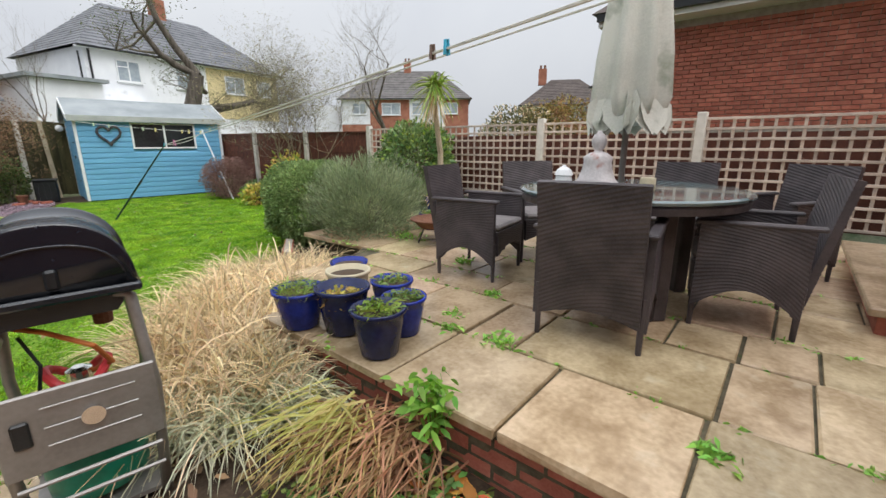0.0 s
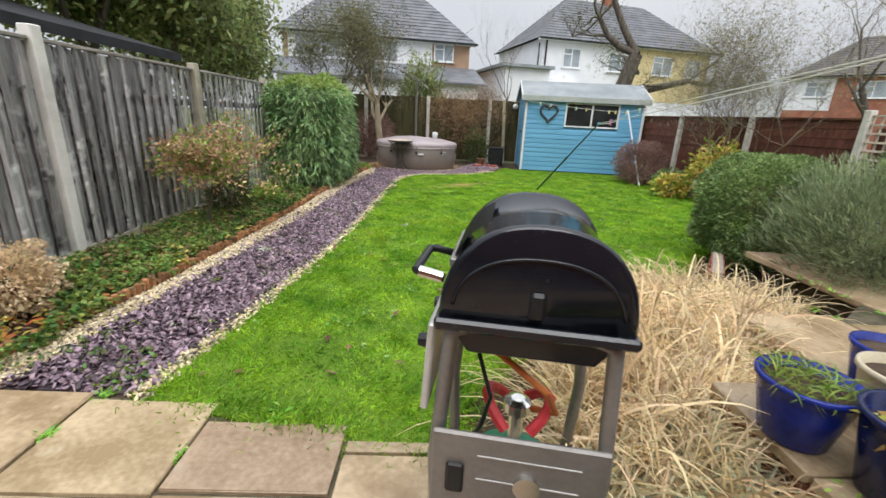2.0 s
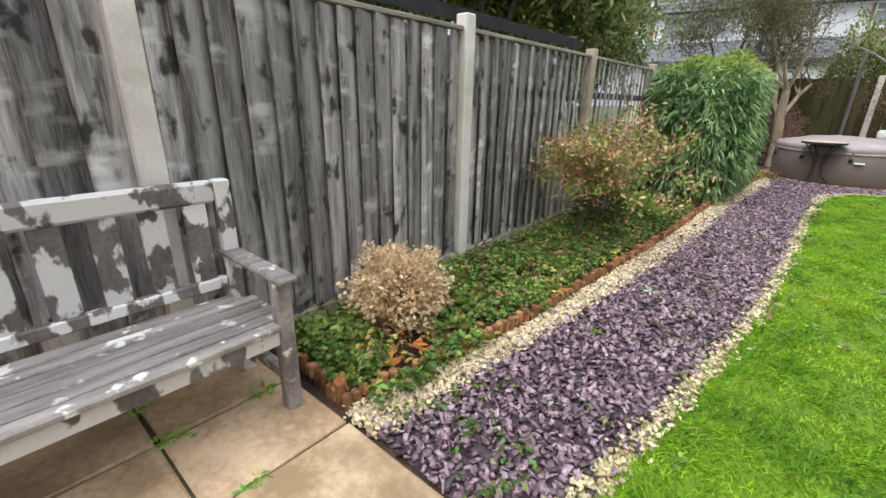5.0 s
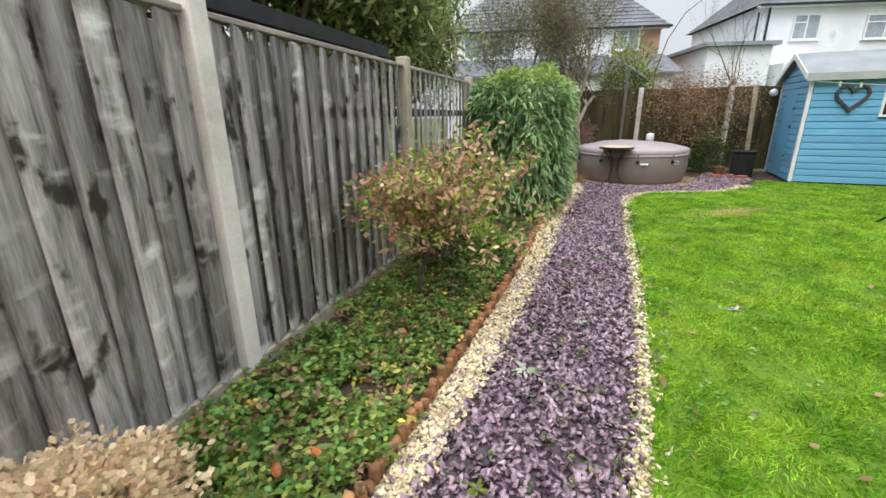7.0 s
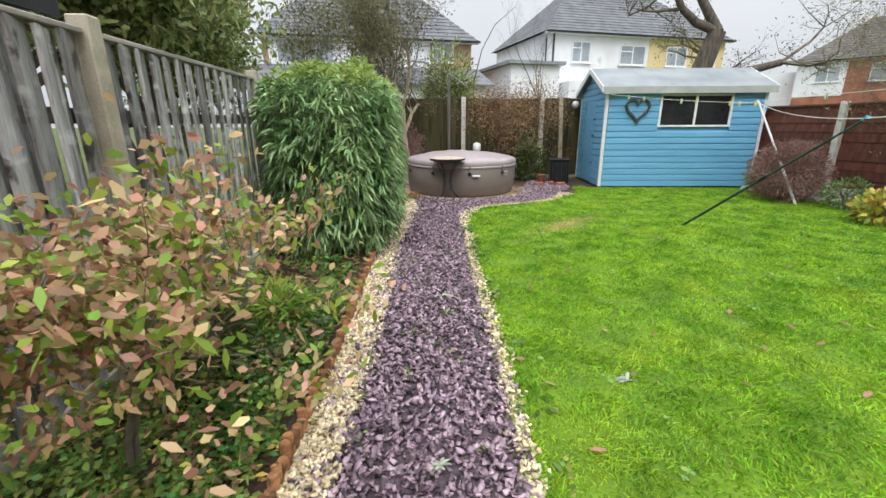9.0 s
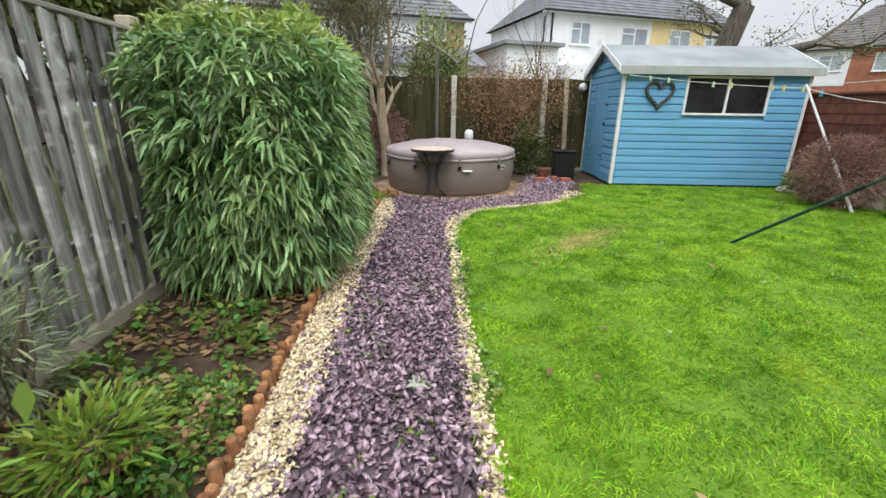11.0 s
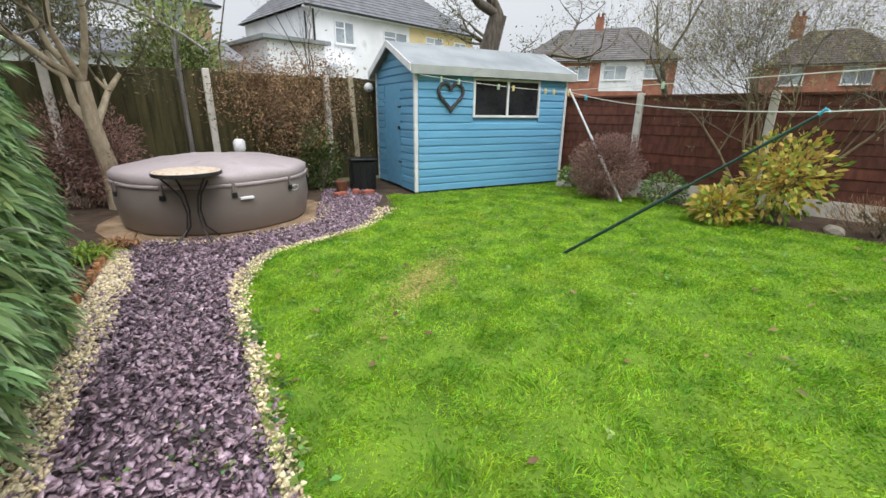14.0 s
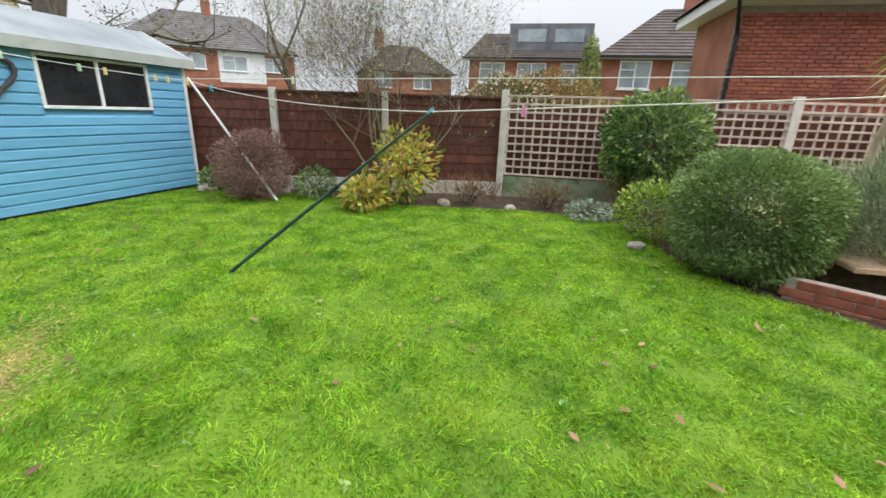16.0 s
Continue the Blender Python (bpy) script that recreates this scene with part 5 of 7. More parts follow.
# sunken dark plate on the lid's front with a bright strip under it
arc = hood(W2 - 0.004, LZ, LH - 0.003)[17:23]
plate = bmesh.new()
rows_ = [[plate.verts.new((x + dx, y, z + dz)) for x, z in arc] for y, dx, dz in ((0.09, -0.006, 0.006), (0.345, -0.006, 0.006))]
for k in range(len(arc) - 1):
    plate.faces.new((rows_[0][k], rows_[0][k + 1], rows_[1][k + 1], rows_[1][k]))
bmesh.ops.solidify(plate, geom=plate.faces[:], thickness=0.008)
part("lid_plate", plate, M["black_bin"], lid, "matt black plate on the lid front")
px_, pz_ = arc[-1]
part("lid_strip", boxed(px_ - 0.014, px_ + 0.004, 0.07, 0.345, pz_ - 0.016, pz_ + 0.004, None, 0.003), M["grey_steel"], lid, "bright steel strip")
bowl = part("bowl", extrude_profile(bmesh.new(), [(-W2 + 0.02, 0.832), (-W2 + 0.07, 0.765), (W2 - 0.07, 0.765), (W2 - 0.02, 0.832)], 0.03, BL - 0.03), M["enamel"], bbq, "black fire bowl")
hd = part("handle", tube(bmesh.new(), [(-W2 + 0.004, 0.05, 0.935), (-W2 - 0.05, 0.05, 0.945), (-W2 - 0.065, 0.062, 0.945), (-W2 - 0.065, 0.232, 0.945), (-W2 - 0.05, 0.244, 0.945), (-W2 + 0.004, 0.244, 0.935)], 0.011, 8), M["black_bin"], bbq, "black lid handle with steel brackets", smooth=True)
part("bracket", tube(bmesh.new(), [(-W2 + 0.0, 0.048, 0.937), (-W2 - 0.055, 0.048, 0.948)], 0.0135, 10), M["chrome"], hd, "steel bracket")
for sx in (-1, 1):
    for y0 in (0.03, BL - 0.03):
        part("leg", tube(bmesh.new(), [(sx * (W2 - 0.03), y0, 0.0), (sx * (W2 - 0.005), y0, 0.45), (sx * (W2 - 0.03), y0, 0.81), (sx * (W2 - 0.07), y0, 0.832)], 0.019, 8), M["grey_steel"], bbq, smooth=True)
panel = part("end_panel", boxed(-W2 + 0.0, W2 - 0.0, -0.005, 0.012, 0.275, 0.56, None, 0.006), M["grey_steel"], bbq, "grey pressed steel side panel")
for i, z in enumerate((0.365, 0.43, 0.50)):
    part("panel_slot", boxed(-0.10, 0.15, -0.0085, -0.0055, z, z + 0.005, None, 0.001), M["pale_steel"], panel)
part("panel_badge", tube(bmesh.new(), [(0.025, -0.016, 0.43), (0.025, -0.004, 0.43)], 0.033, 16), M["chrome"], panel, "round steel badge")
part("igniter", boxed(-0.175, -0.13, -0.016, -0.0055, 0.385, 0.475, None, 0.006), M["black_bin"], panel)
for z, y0 in ((0.235, -0.004), (0.15, -0.004)):
    part("rail", tube(bmesh.new(), [(-W2 + 0.02, y0, z), (W2 - 0.02, y0, z)], 0.008, 6), M["grey_steel"], bbq)
part("shelf", boxed(-W2 + 0.02, W2 - 0.02, 0.03, BL - 0.03, 0.012, 0.03), M["grey_steel"], bbq)
part("front_rail", tube(bmesh.new(), [(-W2 + 0.01, 0.03, 0.62), (-W2 + 0.01, BL - 0.03, 0.62)], 0.014, 6), M["grey_steel"], bbq)
ctl = part("control_panel", boxed(-0.009, 0.009, 0.02, 0.58, -0.125, 0.115, pose(-W2 - 0.022, 0, 0.715, 0, 3, 0), 0.005), M["pale_steel"], bbq, "pale brushed steel control panel, streaked with dirt")
part("panel_flange", boxed(-W2 - 0.03, -W2 + 0.05, BL + 0.02, 0.578, 0.815, 0.829, None, 0.003), M["pale_steel"], ctl)
for ky in (0.12, 0.36):
    part("knob", tube(bmesh.new(), [(-W2 - 0.065, ky, 0.73), (-W2 - 0.045, ky, 0.73), (-W2 - 0.026, ky, 0.73)], [0.017, 0.021, 0.023], 14), M["black_bin"], ctl, "black control knob")
part("igniter_button", tube(bmesh.new(), [(-W2 - 0.05, 0.24, 0.70), (-W2 - 0.026, 0.24, 0.70)], 0.012, 10), M["red_plastic"], ctl, "red igniter button")
part("grease_cup", lathe(bmesh.new(), [(0.03, 0.66), (0.035, 0.73)], 12, (0.1, 0.25, 0)), M["rust"], bbq, "rusty grease cup")
part("cup_hanger", boxed(0.095, 0.11, 0.245, 0.255, 0.73, 0.78), M["aqua"], bbq)
bbq.matrix_basis = pose(3.155, -0.80, 0.02, 0, 0, -10)
gas = thing("gas_bottle", "green gas bottle with red valve collar on the trolley shelf", "gas bottle")
part("tank", lathe(bmesh.new(), [(0.10, 0.0), (0.155, 0.03), (0.16, 0.08), (0.16, 0.20), (0.13, 0.27), (0.05, 0.31)], 24), M["green_plastic"], gas, smooth=True)
for a in (0.0, math.pi):
    part("collar", tube(bmesh.new(), [(0.09 * math.cos(a + t * 0.4 - 1.2), 0.09 * math.sin(a + t * 0.4 - 1.2), 0.44 + 0.06 * math.sin(t * math.pi / 6)) for t in range(7)], 0.016, 8), M["red_plastic"], gas, "red plastic valve collar")
part("regulator", lathe(bmesh.new(), [(0.022, 0.30), (0.022, 0.44), (0.04, 0.45), (0.04, 0.48), (0.02, 0.49)], 14), M["chrome"], gas, "silver regulator")
part("hose", tube(bmesh.new(), [(0.04, 0, 0.46), (0.1, -0.06, 0.5), (0.06, -0.12, 0.6), (-0.06, -0.1, 0.68), (-0.14, -0.05, 0.7)], 0.009, 8), M["orange_hose"], gas, "orange rubber hose")
part("cable", tube(bmesh.new(), [(-0.12, -0.1, 0.68), (-0.08, -0.14, 0.58), (-0.1, -0.13, 0.48), (-0.13, -0.1, 0.4)], 0.006, 6), M["black_bin"], gas)
gas.matrix_basis = pose(3.155, -0.80, 0.02, 0, 0, -10) @ pose(0.0, 0.22, 0.031)

# ---------------------------------------------------------------- bench
bench = thing("garden_bench", "old wooden garden bench with flaking white paint", "bench", at=(0.35, -0.75, 0.02))
BY0, BY1 = -1.5, 0.0
for y0 in (BY1 - 0.06, BY0):
    part("leg", boxed(0.51, 0.57, y0, y0 + 0.06, 0.015, 0.60, None, 0.005), M["bench_seat"], bench)
    part("leg", boxed(0.10, 0.16, y0, y0 + 0.06, 0.015, 0.93, None, 0.005), M["bench"], bench)
    arm = bmesh.new()
    box(arm, 0.08, 0.62, y0 - 0.012, y0 + 0.072, 0.60, 0.63, None, 0.01)
    part("armrest", arm, M["bench_seat"], bench, "weathered grey armrest")
    part("side_rail", boxed(0.16, 0.51, y0 + 0.01, y0 + 0.05, 0.14, 0.19, None, 0.004), M["bench_seat"], bench)
    part("side_rail", boxed(0.16, 0.51, y0 + 0.01, y0 + 0.05, 0.33, 0.40, None, 0.004), M["bench_seat"], bench)
part("apron", boxed(0.535, 0.56, BY0 + 0.06, BY1 - 0.06, 0.335, 0.405, None, 0.004), M["bench"], bench, "white painted front rail")
for i in range(6):
    part("seat_slat", boxed(0.165 + i * 0.072, 0.228 + i * 0.072, BY0 + 0.0, BY1 - 0.0 if 0 < i < 5 else BY1 - 0.062, 0.407, 0.43, None, 0.004), M["bench_seat"], bench)
part("top_rail", boxed(0.10, 0.15, BY0 + 0.06, BY1 - 0.06, 0.84, 0.93, None, 0.012), M["bench"], bench, "flaking white top rail")
part("low_rail", boxed(0.11, 0.15, BY0 + 0.06, BY1 - 0.06, 0.46, 0.51, None, 0.006), M["bench"], bench)
for i in range(9):
    y0 = BY0 + 0.1 + i * 0.152
    part("back_slat", boxed(0.12, 0.138, y0, y0 + 0.085, 0.51, 0.84, None, 0.003), M["bench"], bench)

# ---------------------------------------------------------------- terrace furniture
def rattan_chair():
    """A woven armchair that faces +y, its feet on z = 0."""
    c = thing("dining_chair", "dark brown woven rattan garden armchair", "chair", "chairs round the table")

    def woven(name, x0, x1, z0, z1, place, arch=0.0, rows=26, cols=1):
        """A flat woven panel with a ridge for each strand, arched at its foot, in its own plane (x across, z up)."""
        bm, n = bmesh.new(), 12
        cols_v = []
        for side in (-1, 1):
            grid = []
            for r in range(rows * 2 + 1):
                f = r / (rows * 2)
                row = []
                for k in range(n + 1):
                    g = k / n
                    lo_ = z0 + arch * math.sin(math.pi * g)
                    z = lo_ + (z1 - lo_) * f
                    y = side * (0.018 + (0.003 if (r + k) % 2 else 0.0))
                    row.append(bm.verts.new(place @ Vector((x0 + (x1 - x0) * g, y, z))))
                grid.append(row)
            cols_v.append(grid)
            for r in range(rows * 2):
                for k in range(n):
                    bm.faces.new((grid[r][k], grid[r][k + 1], grid[r + 1][k + 1], grid[r + 1][k]))
        a, b = cols_v
        for r in range(rows * 2):
            bm.faces.new((a[r][0], a[r + 1][0], b[r + 1][0], b[r][0]))
            bm.faces.new((a[r][n], a[r + 1][n], b[r + 1][n], b[r][n]))
        for k in range(n):
            bm.faces.new((a[0][k], a[0][k + 1], b[0][k + 1], b[0][k]))
            bm.faces.new((a[-1][k], a[-1][k + 1], b[-1][k + 1], b[-1][k]))
        return part(name, bm, M["rattan"], c)

    lean = pose(0, -0.24, 0.13, 11, 0, 0)
    back = woven("backrest", -0.255, 0.255, 0.0, 0.74, lean, 0.06, 30)
    for sx in (-1, 1):
        woven("side_panel", -0.26, 0.24, 0.12, 0.60, pose(sx * 0.27, 0.0, 0, 0, 0, 90), 0.13, 20)
        part("armrest", boxed(sx * 0.27 - 0.03, sx * 0.27 + 0.03, -0.30, 0.27, 0.60, 0.625, None, 0.008), M["rattan"], c)
        for y0 in (-0.25, 0.23):
            part("leg", tube(bmesh.new(), [(sx * 0.262, y0, 0.0), (sx * 0.262, y0, 0.3)], [0.014, 0.02], 8), M["rattan"], c)
    woven("front_apron", -0.24, 0.24, 0.2, 0.38, pose(0, 0.24, 0), 0.06, 8)
    part("seat", boxed(-0.25, 0.25, -0.25, 0.26, 0.36, 0.39, None, 0.006), M["rattan"], c)
    part("seat_cushion", boxed(-0.24, 0.24, -0.22, 0.26, 0.392, 0.435, None, 0.016), M["cushion"], c, "grey-brown seat cushion")
    return c


TC = (5.92, -1.68)
chair = rattan_chair()
chair.matrix_basis = pose(5.28, -1.76, UP, 0, 0, -82)
for cx, cy, rz in ((5.80, -0.60, -172), (6.55, -0.75, 140), (7.02, -1.75, 88), (7.12, -2.48, 55), (5.96, -2.36, 9)):
    copy_thing(chair, pose(cx, cy, UP, 0, 0, rz))
table = thing("patio_table", "round rattan garden table with a wet glass top", "table", at=(*TC, UP))
part("tabletop", lathe(bmesh.new(), [(0.66, 0.715), (0.70, 0.72), (0.705, 0.735), (0.69, 0.745)], 48, (*TC, UP)), M["table_glass"], table, "dark wet glass top")
part("rim", lathe(bmesh.new(), [(0.64, 0.66), (0.685, 0.665), (0.69, 0.7), (0.68, 0.714)], 48, (*TC, UP)), M["rattan"], table)
for k in range(4):
    a = k * math.pi / 2 + 0.8
    part("leg", boxed(-0.045, 0.045, -0.045, 0.045, 0, 0.66, pose(TC[0] + 0.45 * math.cos(a), TC[1] + 0.45 * math.sin(a), UP, 0, 0, 45), 0.01), M["rattan"], table)
PC = (5.90, -1.64)
parasol = thing("parasol", "furled off-white canvas parasol, stained with algae", "parasol", at=(*PC, UP))
part("pole", tube(bmesh.new(), [(*PC, UP), (*PC, UP + 2.75)], 0.02, 10), M["grey_steel"], parasol)
part("canopy", lathe(bmesh.new(), [(0.13, 1.14), (0.19, 1.20), (0.215, 1.30), (0.20, 1.55), (0.155, 1.92), (0.09, 2.4), (0.03, 2.7)], 48, (*PC, UP), 0.16, 8), M["canvas"], parasol, "furled pleated canvas", smooth=True)
for k in range(8):
    a = k * math.pi / 4 + 0.2
    part("valance", blades("valance", np.array([[PC[0] + 0.17 * math.cos(a + d), PC[1] + 0.17 * math.sin(a + d), UP + 1.33] for d in (-0.2, 0.0, 0.2)]),
                           np.tile((math.cos(a) * 0.25, math.sin(a) * 0.25, -1.0), (3, 1)), 0.26, 0.2, M["canvas"], 0.0, 3, True, np.random.default_rng(k)), M["canvas"], parasol)
part("base", lathe(bmesh.new(), [(0.22, 0.0), (0.22, 0.05), (0.05, 0.09), (0.035, 0.25)], 20, (*PC, UP)), M["concrete"], parasol, "grey base under the table")
st = bmesh.new()
SB = (5.66, -1.56, UP + 0.745)
lathe(st, [(0.13, 0.0), (0.14, 0.02), (0.14, 0.05), (0.12, 0.07), (0.10, 0.12), (0.09, 0.17), (0.095, 0.2), (0.06, 0.225), (0.028, 0.235), (0.03, 0.25), (0.047, 0.275), (0.05, 0.31), (0.035, 0.335), (0.018, 0.345), (0.012, 0.36)], 20, SB, 0.06, 2)
for v in st.verts:
    v.co.x = SB[0] + (v.co.x - SB[0]) * 0.72
tagged(part("statue", st, M["statue"], smooth=True), "pale stone seated statue on the garden table", "statue")
tagged(part("candle_jar", lathe(bmesh.new(), [(0.04, 0), (0.045, 0.01), (0.045, 0.08), (0.04, 0.085)], 16, (5.72, -1.85, UP + 0.745)), M["cream_pot"], smooth=True), "small cream candle jar on the table", "candle")
lant = thing("lantern", "small white domed lantern on the table", "lantern", at=(5.62, -1.36, UP + 0.745))
part("body", lathe(bmesh.new(), [(0.055, 0), (0.06, 0.01), (0.05, 0.08), (0.055, 0.085)], 12, (5.62, -1.36, UP + 0.745)), M["pvc"], lant)
part("cap", lathe(bmesh.new(), [(0.06, 0.087), (0.045, 0.12), (0.015, 0.14), (0.01, 0.15)], 12, (5.62, -1.36, UP + 0.745)), M["pvc"], lant)

# raised step against the house side
stp = thing("stone_step", "sandstone step slab on dark bricks", "step", at=(6.9, -3.3, UP))
part("tread", boxed(6.1, 8.2, -4.2, -2.95, UP + 0.11, UP + 0.16, None, 0.008), M["sandstone"], stp)
part("riser", boxed(6.16, 8.15, -4.15, -3.0, UP - 0.01, UP + 0.11), M["brick"], stp)

# ---------------------------------------------------------------- pots
def pot(x, y, r, h, mat, label, plant, seed, z=UP, soil=0.86):
    p = thing("plant_pot", label, "plant pot", "glazed pots", at=(x, y, z))
    part("pot", lathe(bmesh.new(), [(r * 0.62, 0), (r * 0.7, 0.01), (r * 0.92, h * 0.7), (r * 0.98, h * 0.9), (r * 1.06, h * 0.93), (r * 1.06, h), (r * 0.95, h), (r * 0.9, h * soil)], 28, (x, y, z)), M[mat], p, smooth=True)
    part("soil", lathe(bmesh.new(), [(r * 0.9, h * soil - 0.02), (r * 0.9, h * soil), (0.01, h * soil + 0.02)], 20, (x, y, z)), M["soil"], p)
    if plant:
        rg = np.random.default_rng(seed)
        n = 170
        a, d = rg.uniform(0, 6.283, n), r * 0.85 * np.sqrt(rg.random(n))
        P = np.c_[x + d * np.cos(a), y + d * np.sin(a), z + h * soil + rg.uniform(0, 0.04, n)]
        D = np.c_[rg.normal(size=(n, 2)) * 0.8, rg.uniform(0.3, 1.2, n)]
        mt, ln, wd = plant
        part("plant", blades("plant", P, D, ln * rg.uniform(0.5, 1.3, n), wd, L[mt], 0.5, 3, True, rg), L[mt], p)
    return p


pot(4.27, -1.03, 0.135, 0.25, "navy", "dark blue glazed pot of low green plants on the terrace edge", ("lime", 0.055, 0.014), 1)
pot(4.32, -0.68, 0.145, 0.27, "navy", "dark blue glazed pot with yellowing leaves", ("yellow", 0.05, 0.02), 2, soil=0.7)
pot(4.21, -0.42, 0.145, 0.23, "cobalt", "cobalt glazed pot of fine green grass", ("lime", 0.12, 0.006), 3)
pot(4.58, -0.40, 0.135, 0.25, "cream_pot", "cream stoneware pot of dark soil", None, 4)
pot(4.66, -0.72, 0.125, 0.23, "cobalt", "cobalt blue glazed pot with weedy seedlings", ("ground", 0.045, 0.012), 5)
pot(4.52, -0.96, 0.12, 0.22, "cobalt", "cobalt blue glazed pot tucked behind the dark one", ("ground", 0.045, 0.012), 6)
pot(4.76, -0.18, 0.125, 0.23, "cobalt", "cobalt blue glazed pot at the back of the group", None, 7)
cord_pot = pot(7.25, 1.05, 0.2, 0.32, "cobalt", "blue glazed pot holding the cordyline", ("dry", 0.2, 0.02), 8)
pot(6.85, 0.85, 0.16, 0.2, "cobalt", "low blue glazed bowl beside the bushes", ("ground", 0.08, 0.02), 9)

pit = thing("fire_pit", "rusty steel fire bowl on thin legs", "fire pit", at=(6.35, 0.33, UP))
part("bowl", lathe(bmesh.new(), [(0.05, 0.14), (0.2, 0.17), (0.27, 0.24), (0.3, 0.25), (0.3, 0.26), (0.26, 0.25), (0.18, 0.19)], 28, (6.35, 0.33, UP)), M["rust"], pit, smooth=True)
for k in range(3):
    a = k * 2.09 + 0.4
    part("leg", tube(bmesh.new(), [(6.35 + 0.22 * math.cos(a), 0.33 + 0.22 * math.sin(a), UP), (6.35 + 0.15 * math.cos(a), 0.33 + 0.15 * math.sin(a), UP + 0.17)], 0.009, 6), M["iron"], pit)

# ---------------------------------------------------------------- washing line
PT, PF = Vector((7.59, 9.09, 1.62)), Vector((7.63, 7.94, 0.0))
wp = thing("line_post", "white steel washing-line strut leaning by the shed", "clothes pole", at=PF)
part("pole", tube(bmesh.new(), [PF, PF + (PT - PF) * 0.45], 0.02, 8), M["white"], wp)
part("upper_pole", tube(bmesh.new(), [PF + (PT - PF) * 0.43, PT + (PT - PF) * 0.03], 0.016, 8), M["white"], wp)
part("collar", tube(bmesh.new(), [PF + (PT - PF) * 0.42, PF + (PT - PF) * 0.47], 0.025, 8), M["black_bin"], wp)
TT, TF = Vector((5.44, 5.2, 1.30)), Vector((4.975, 6.74, 0.0))
pr = thing("line_prop", "dark green telescopic clothes prop leaning under the line", "clothes prop", at=TF)
part("pole", tube(bmesh.new(), [TF, TF + (TT - TF) * 0.55], 0.015, 8), M["green_pole"], pr)
part("upper_pole", tube(bmesh.new(), [TF + (TT - TF) * 0.54, TT], 0.011, 8), M["green_pole"], pr)
part("collar", tube(bmesh.new(), [TF + (TT - TF) * 0.53, TF + (TT - TF) * 0.57], 0.017, 8), M["black_bin"], pr)
part("hook", tube(bmesh.new(), [TT, TT + Vector((0.0, -0.03, 0.04)), TT + Vector((0.02, -0.05, 0.02))], 0.010, 6), M["peg_blue"], pr, "blue plastic hook")
ANCHOR, ANCHOR_2 = Vector((4.15, -4.7, 2.0)), Vector((3.2, -4.2, 1.62))
SHED_FIX = SI @ Vector((0.02, -0.14, 1.82))


def sag(a, b, drop, n=14):
    return [a + (b - a) * (i / n) - Vector((0, 0, drop * 4 * (i / n) * (1 - i / n))) for i in range(n + 1)]


LINES = [sag(SHED_FIX, PT, 0.03), sag(PT, TT + Vector((0, -0.02, 0.02)), 0.08), sag(TT + Vector((0, -0.02, 0.02)), ANCHOR, 0.03), sag(PT + Vector((0.02, 0, 0.03)), ANCHOR_2, 0.02)]
for pts_ in LINES:
    tagged(part("washing_line", tube(bmesh.new(), pts_, 0.0045, 5), M["line"]), "pale plastic-coated washing line", "washing line", "washing lines")


def peg(p, mat, a=0, size=1.0):
    t = thing("clothes_peg", f"{mat.split('_')[1]} plastic clothes peg on the line", "clothes peg", "clothes pegs", at=p)
    for s in (-1, 1):
        part("jaw", boxed(-0.011, 0.011, s * 0.004, s * 0.013, -0.055, 0.025, Matrix.Translation(p) @ Matrix.Scale(size, 4) @ Matrix.Rotation(a, 4, "Z") @ Matrix.Rotation(s * 0.08, 4, "X"), 0.002), M[mat], t)


for f, c in ((0.13, "peg_green"), (0.24, "peg_green"), (0.5, "peg_green"), (0.6, "peg_yellow"), (0.82, "peg_yellow"), (0.88, "peg_yellow"), (0.98, "peg_yellow")):
    peg(SHED_FIX.lerp(PT, f) - Vector((0, 0, 0.03 * 4 * f * (1 - f))), c, 0.2)
peg(LINES[1][2], "peg_blue", 1.0)
peg(LINES[2][1], "peg_pink", 1.2)
peg(LINES[3][2], "peg_green", 1.4)
peg(LINES[3][0].lerp(LINES[3][-1], 0.808), "peg_blue", 1.4, 0.55)
peg(LINES[3][0].lerp(LINES[3][-1], 0.802), "peg_brown", 1.4, 0.55)

# ---------------------------------------------------------------- planting
# clipped bamboo block on the west side
rb_ = np.random.default_rng(21)
bam = thing("bamboo_clump", "dense clipped bamboo clump with drooping leaves", "bamboo", at=(0.68, 6.5, 0))
C, d = shell(rb_, 7600, (0.68, 6.5, 0.92), (0.62, 1.12, 0.93), 0.14, 0.28, 4.0)
keep = C[:, 2] > 0.12
C, d = C[keep], d[keep]
spray = d * 0.55 + np.c_[rb_.normal(0, 0.45, (len(C), 2)), rb_.normal(-0.1, 0.25, len(C))]
P = np.repeat(C, 6, 0) + rb_.normal(0, 0.012, (len(C) * 6, 3))
D = np.repeat(spray, 6, 0) + rb_.normal(0, 0.42, P.shape)
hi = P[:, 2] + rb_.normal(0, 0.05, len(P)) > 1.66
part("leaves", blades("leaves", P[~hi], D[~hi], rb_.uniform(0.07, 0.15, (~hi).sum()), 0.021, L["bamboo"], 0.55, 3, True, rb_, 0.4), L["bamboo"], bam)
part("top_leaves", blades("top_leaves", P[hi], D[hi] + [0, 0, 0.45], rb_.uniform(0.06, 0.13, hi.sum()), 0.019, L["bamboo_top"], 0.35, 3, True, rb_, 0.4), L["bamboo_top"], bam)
cs = []
for i in range(70):
    a, b = rb_.uniform(0.3, 1.05), rb_.uniform(5.6, 7.4)
    cs.append(((a, b, 0.0), (a + rb_.normal(0, 0.06), b + rb_.normal(0, 0.06), 1.45), 0.009, 0.006))
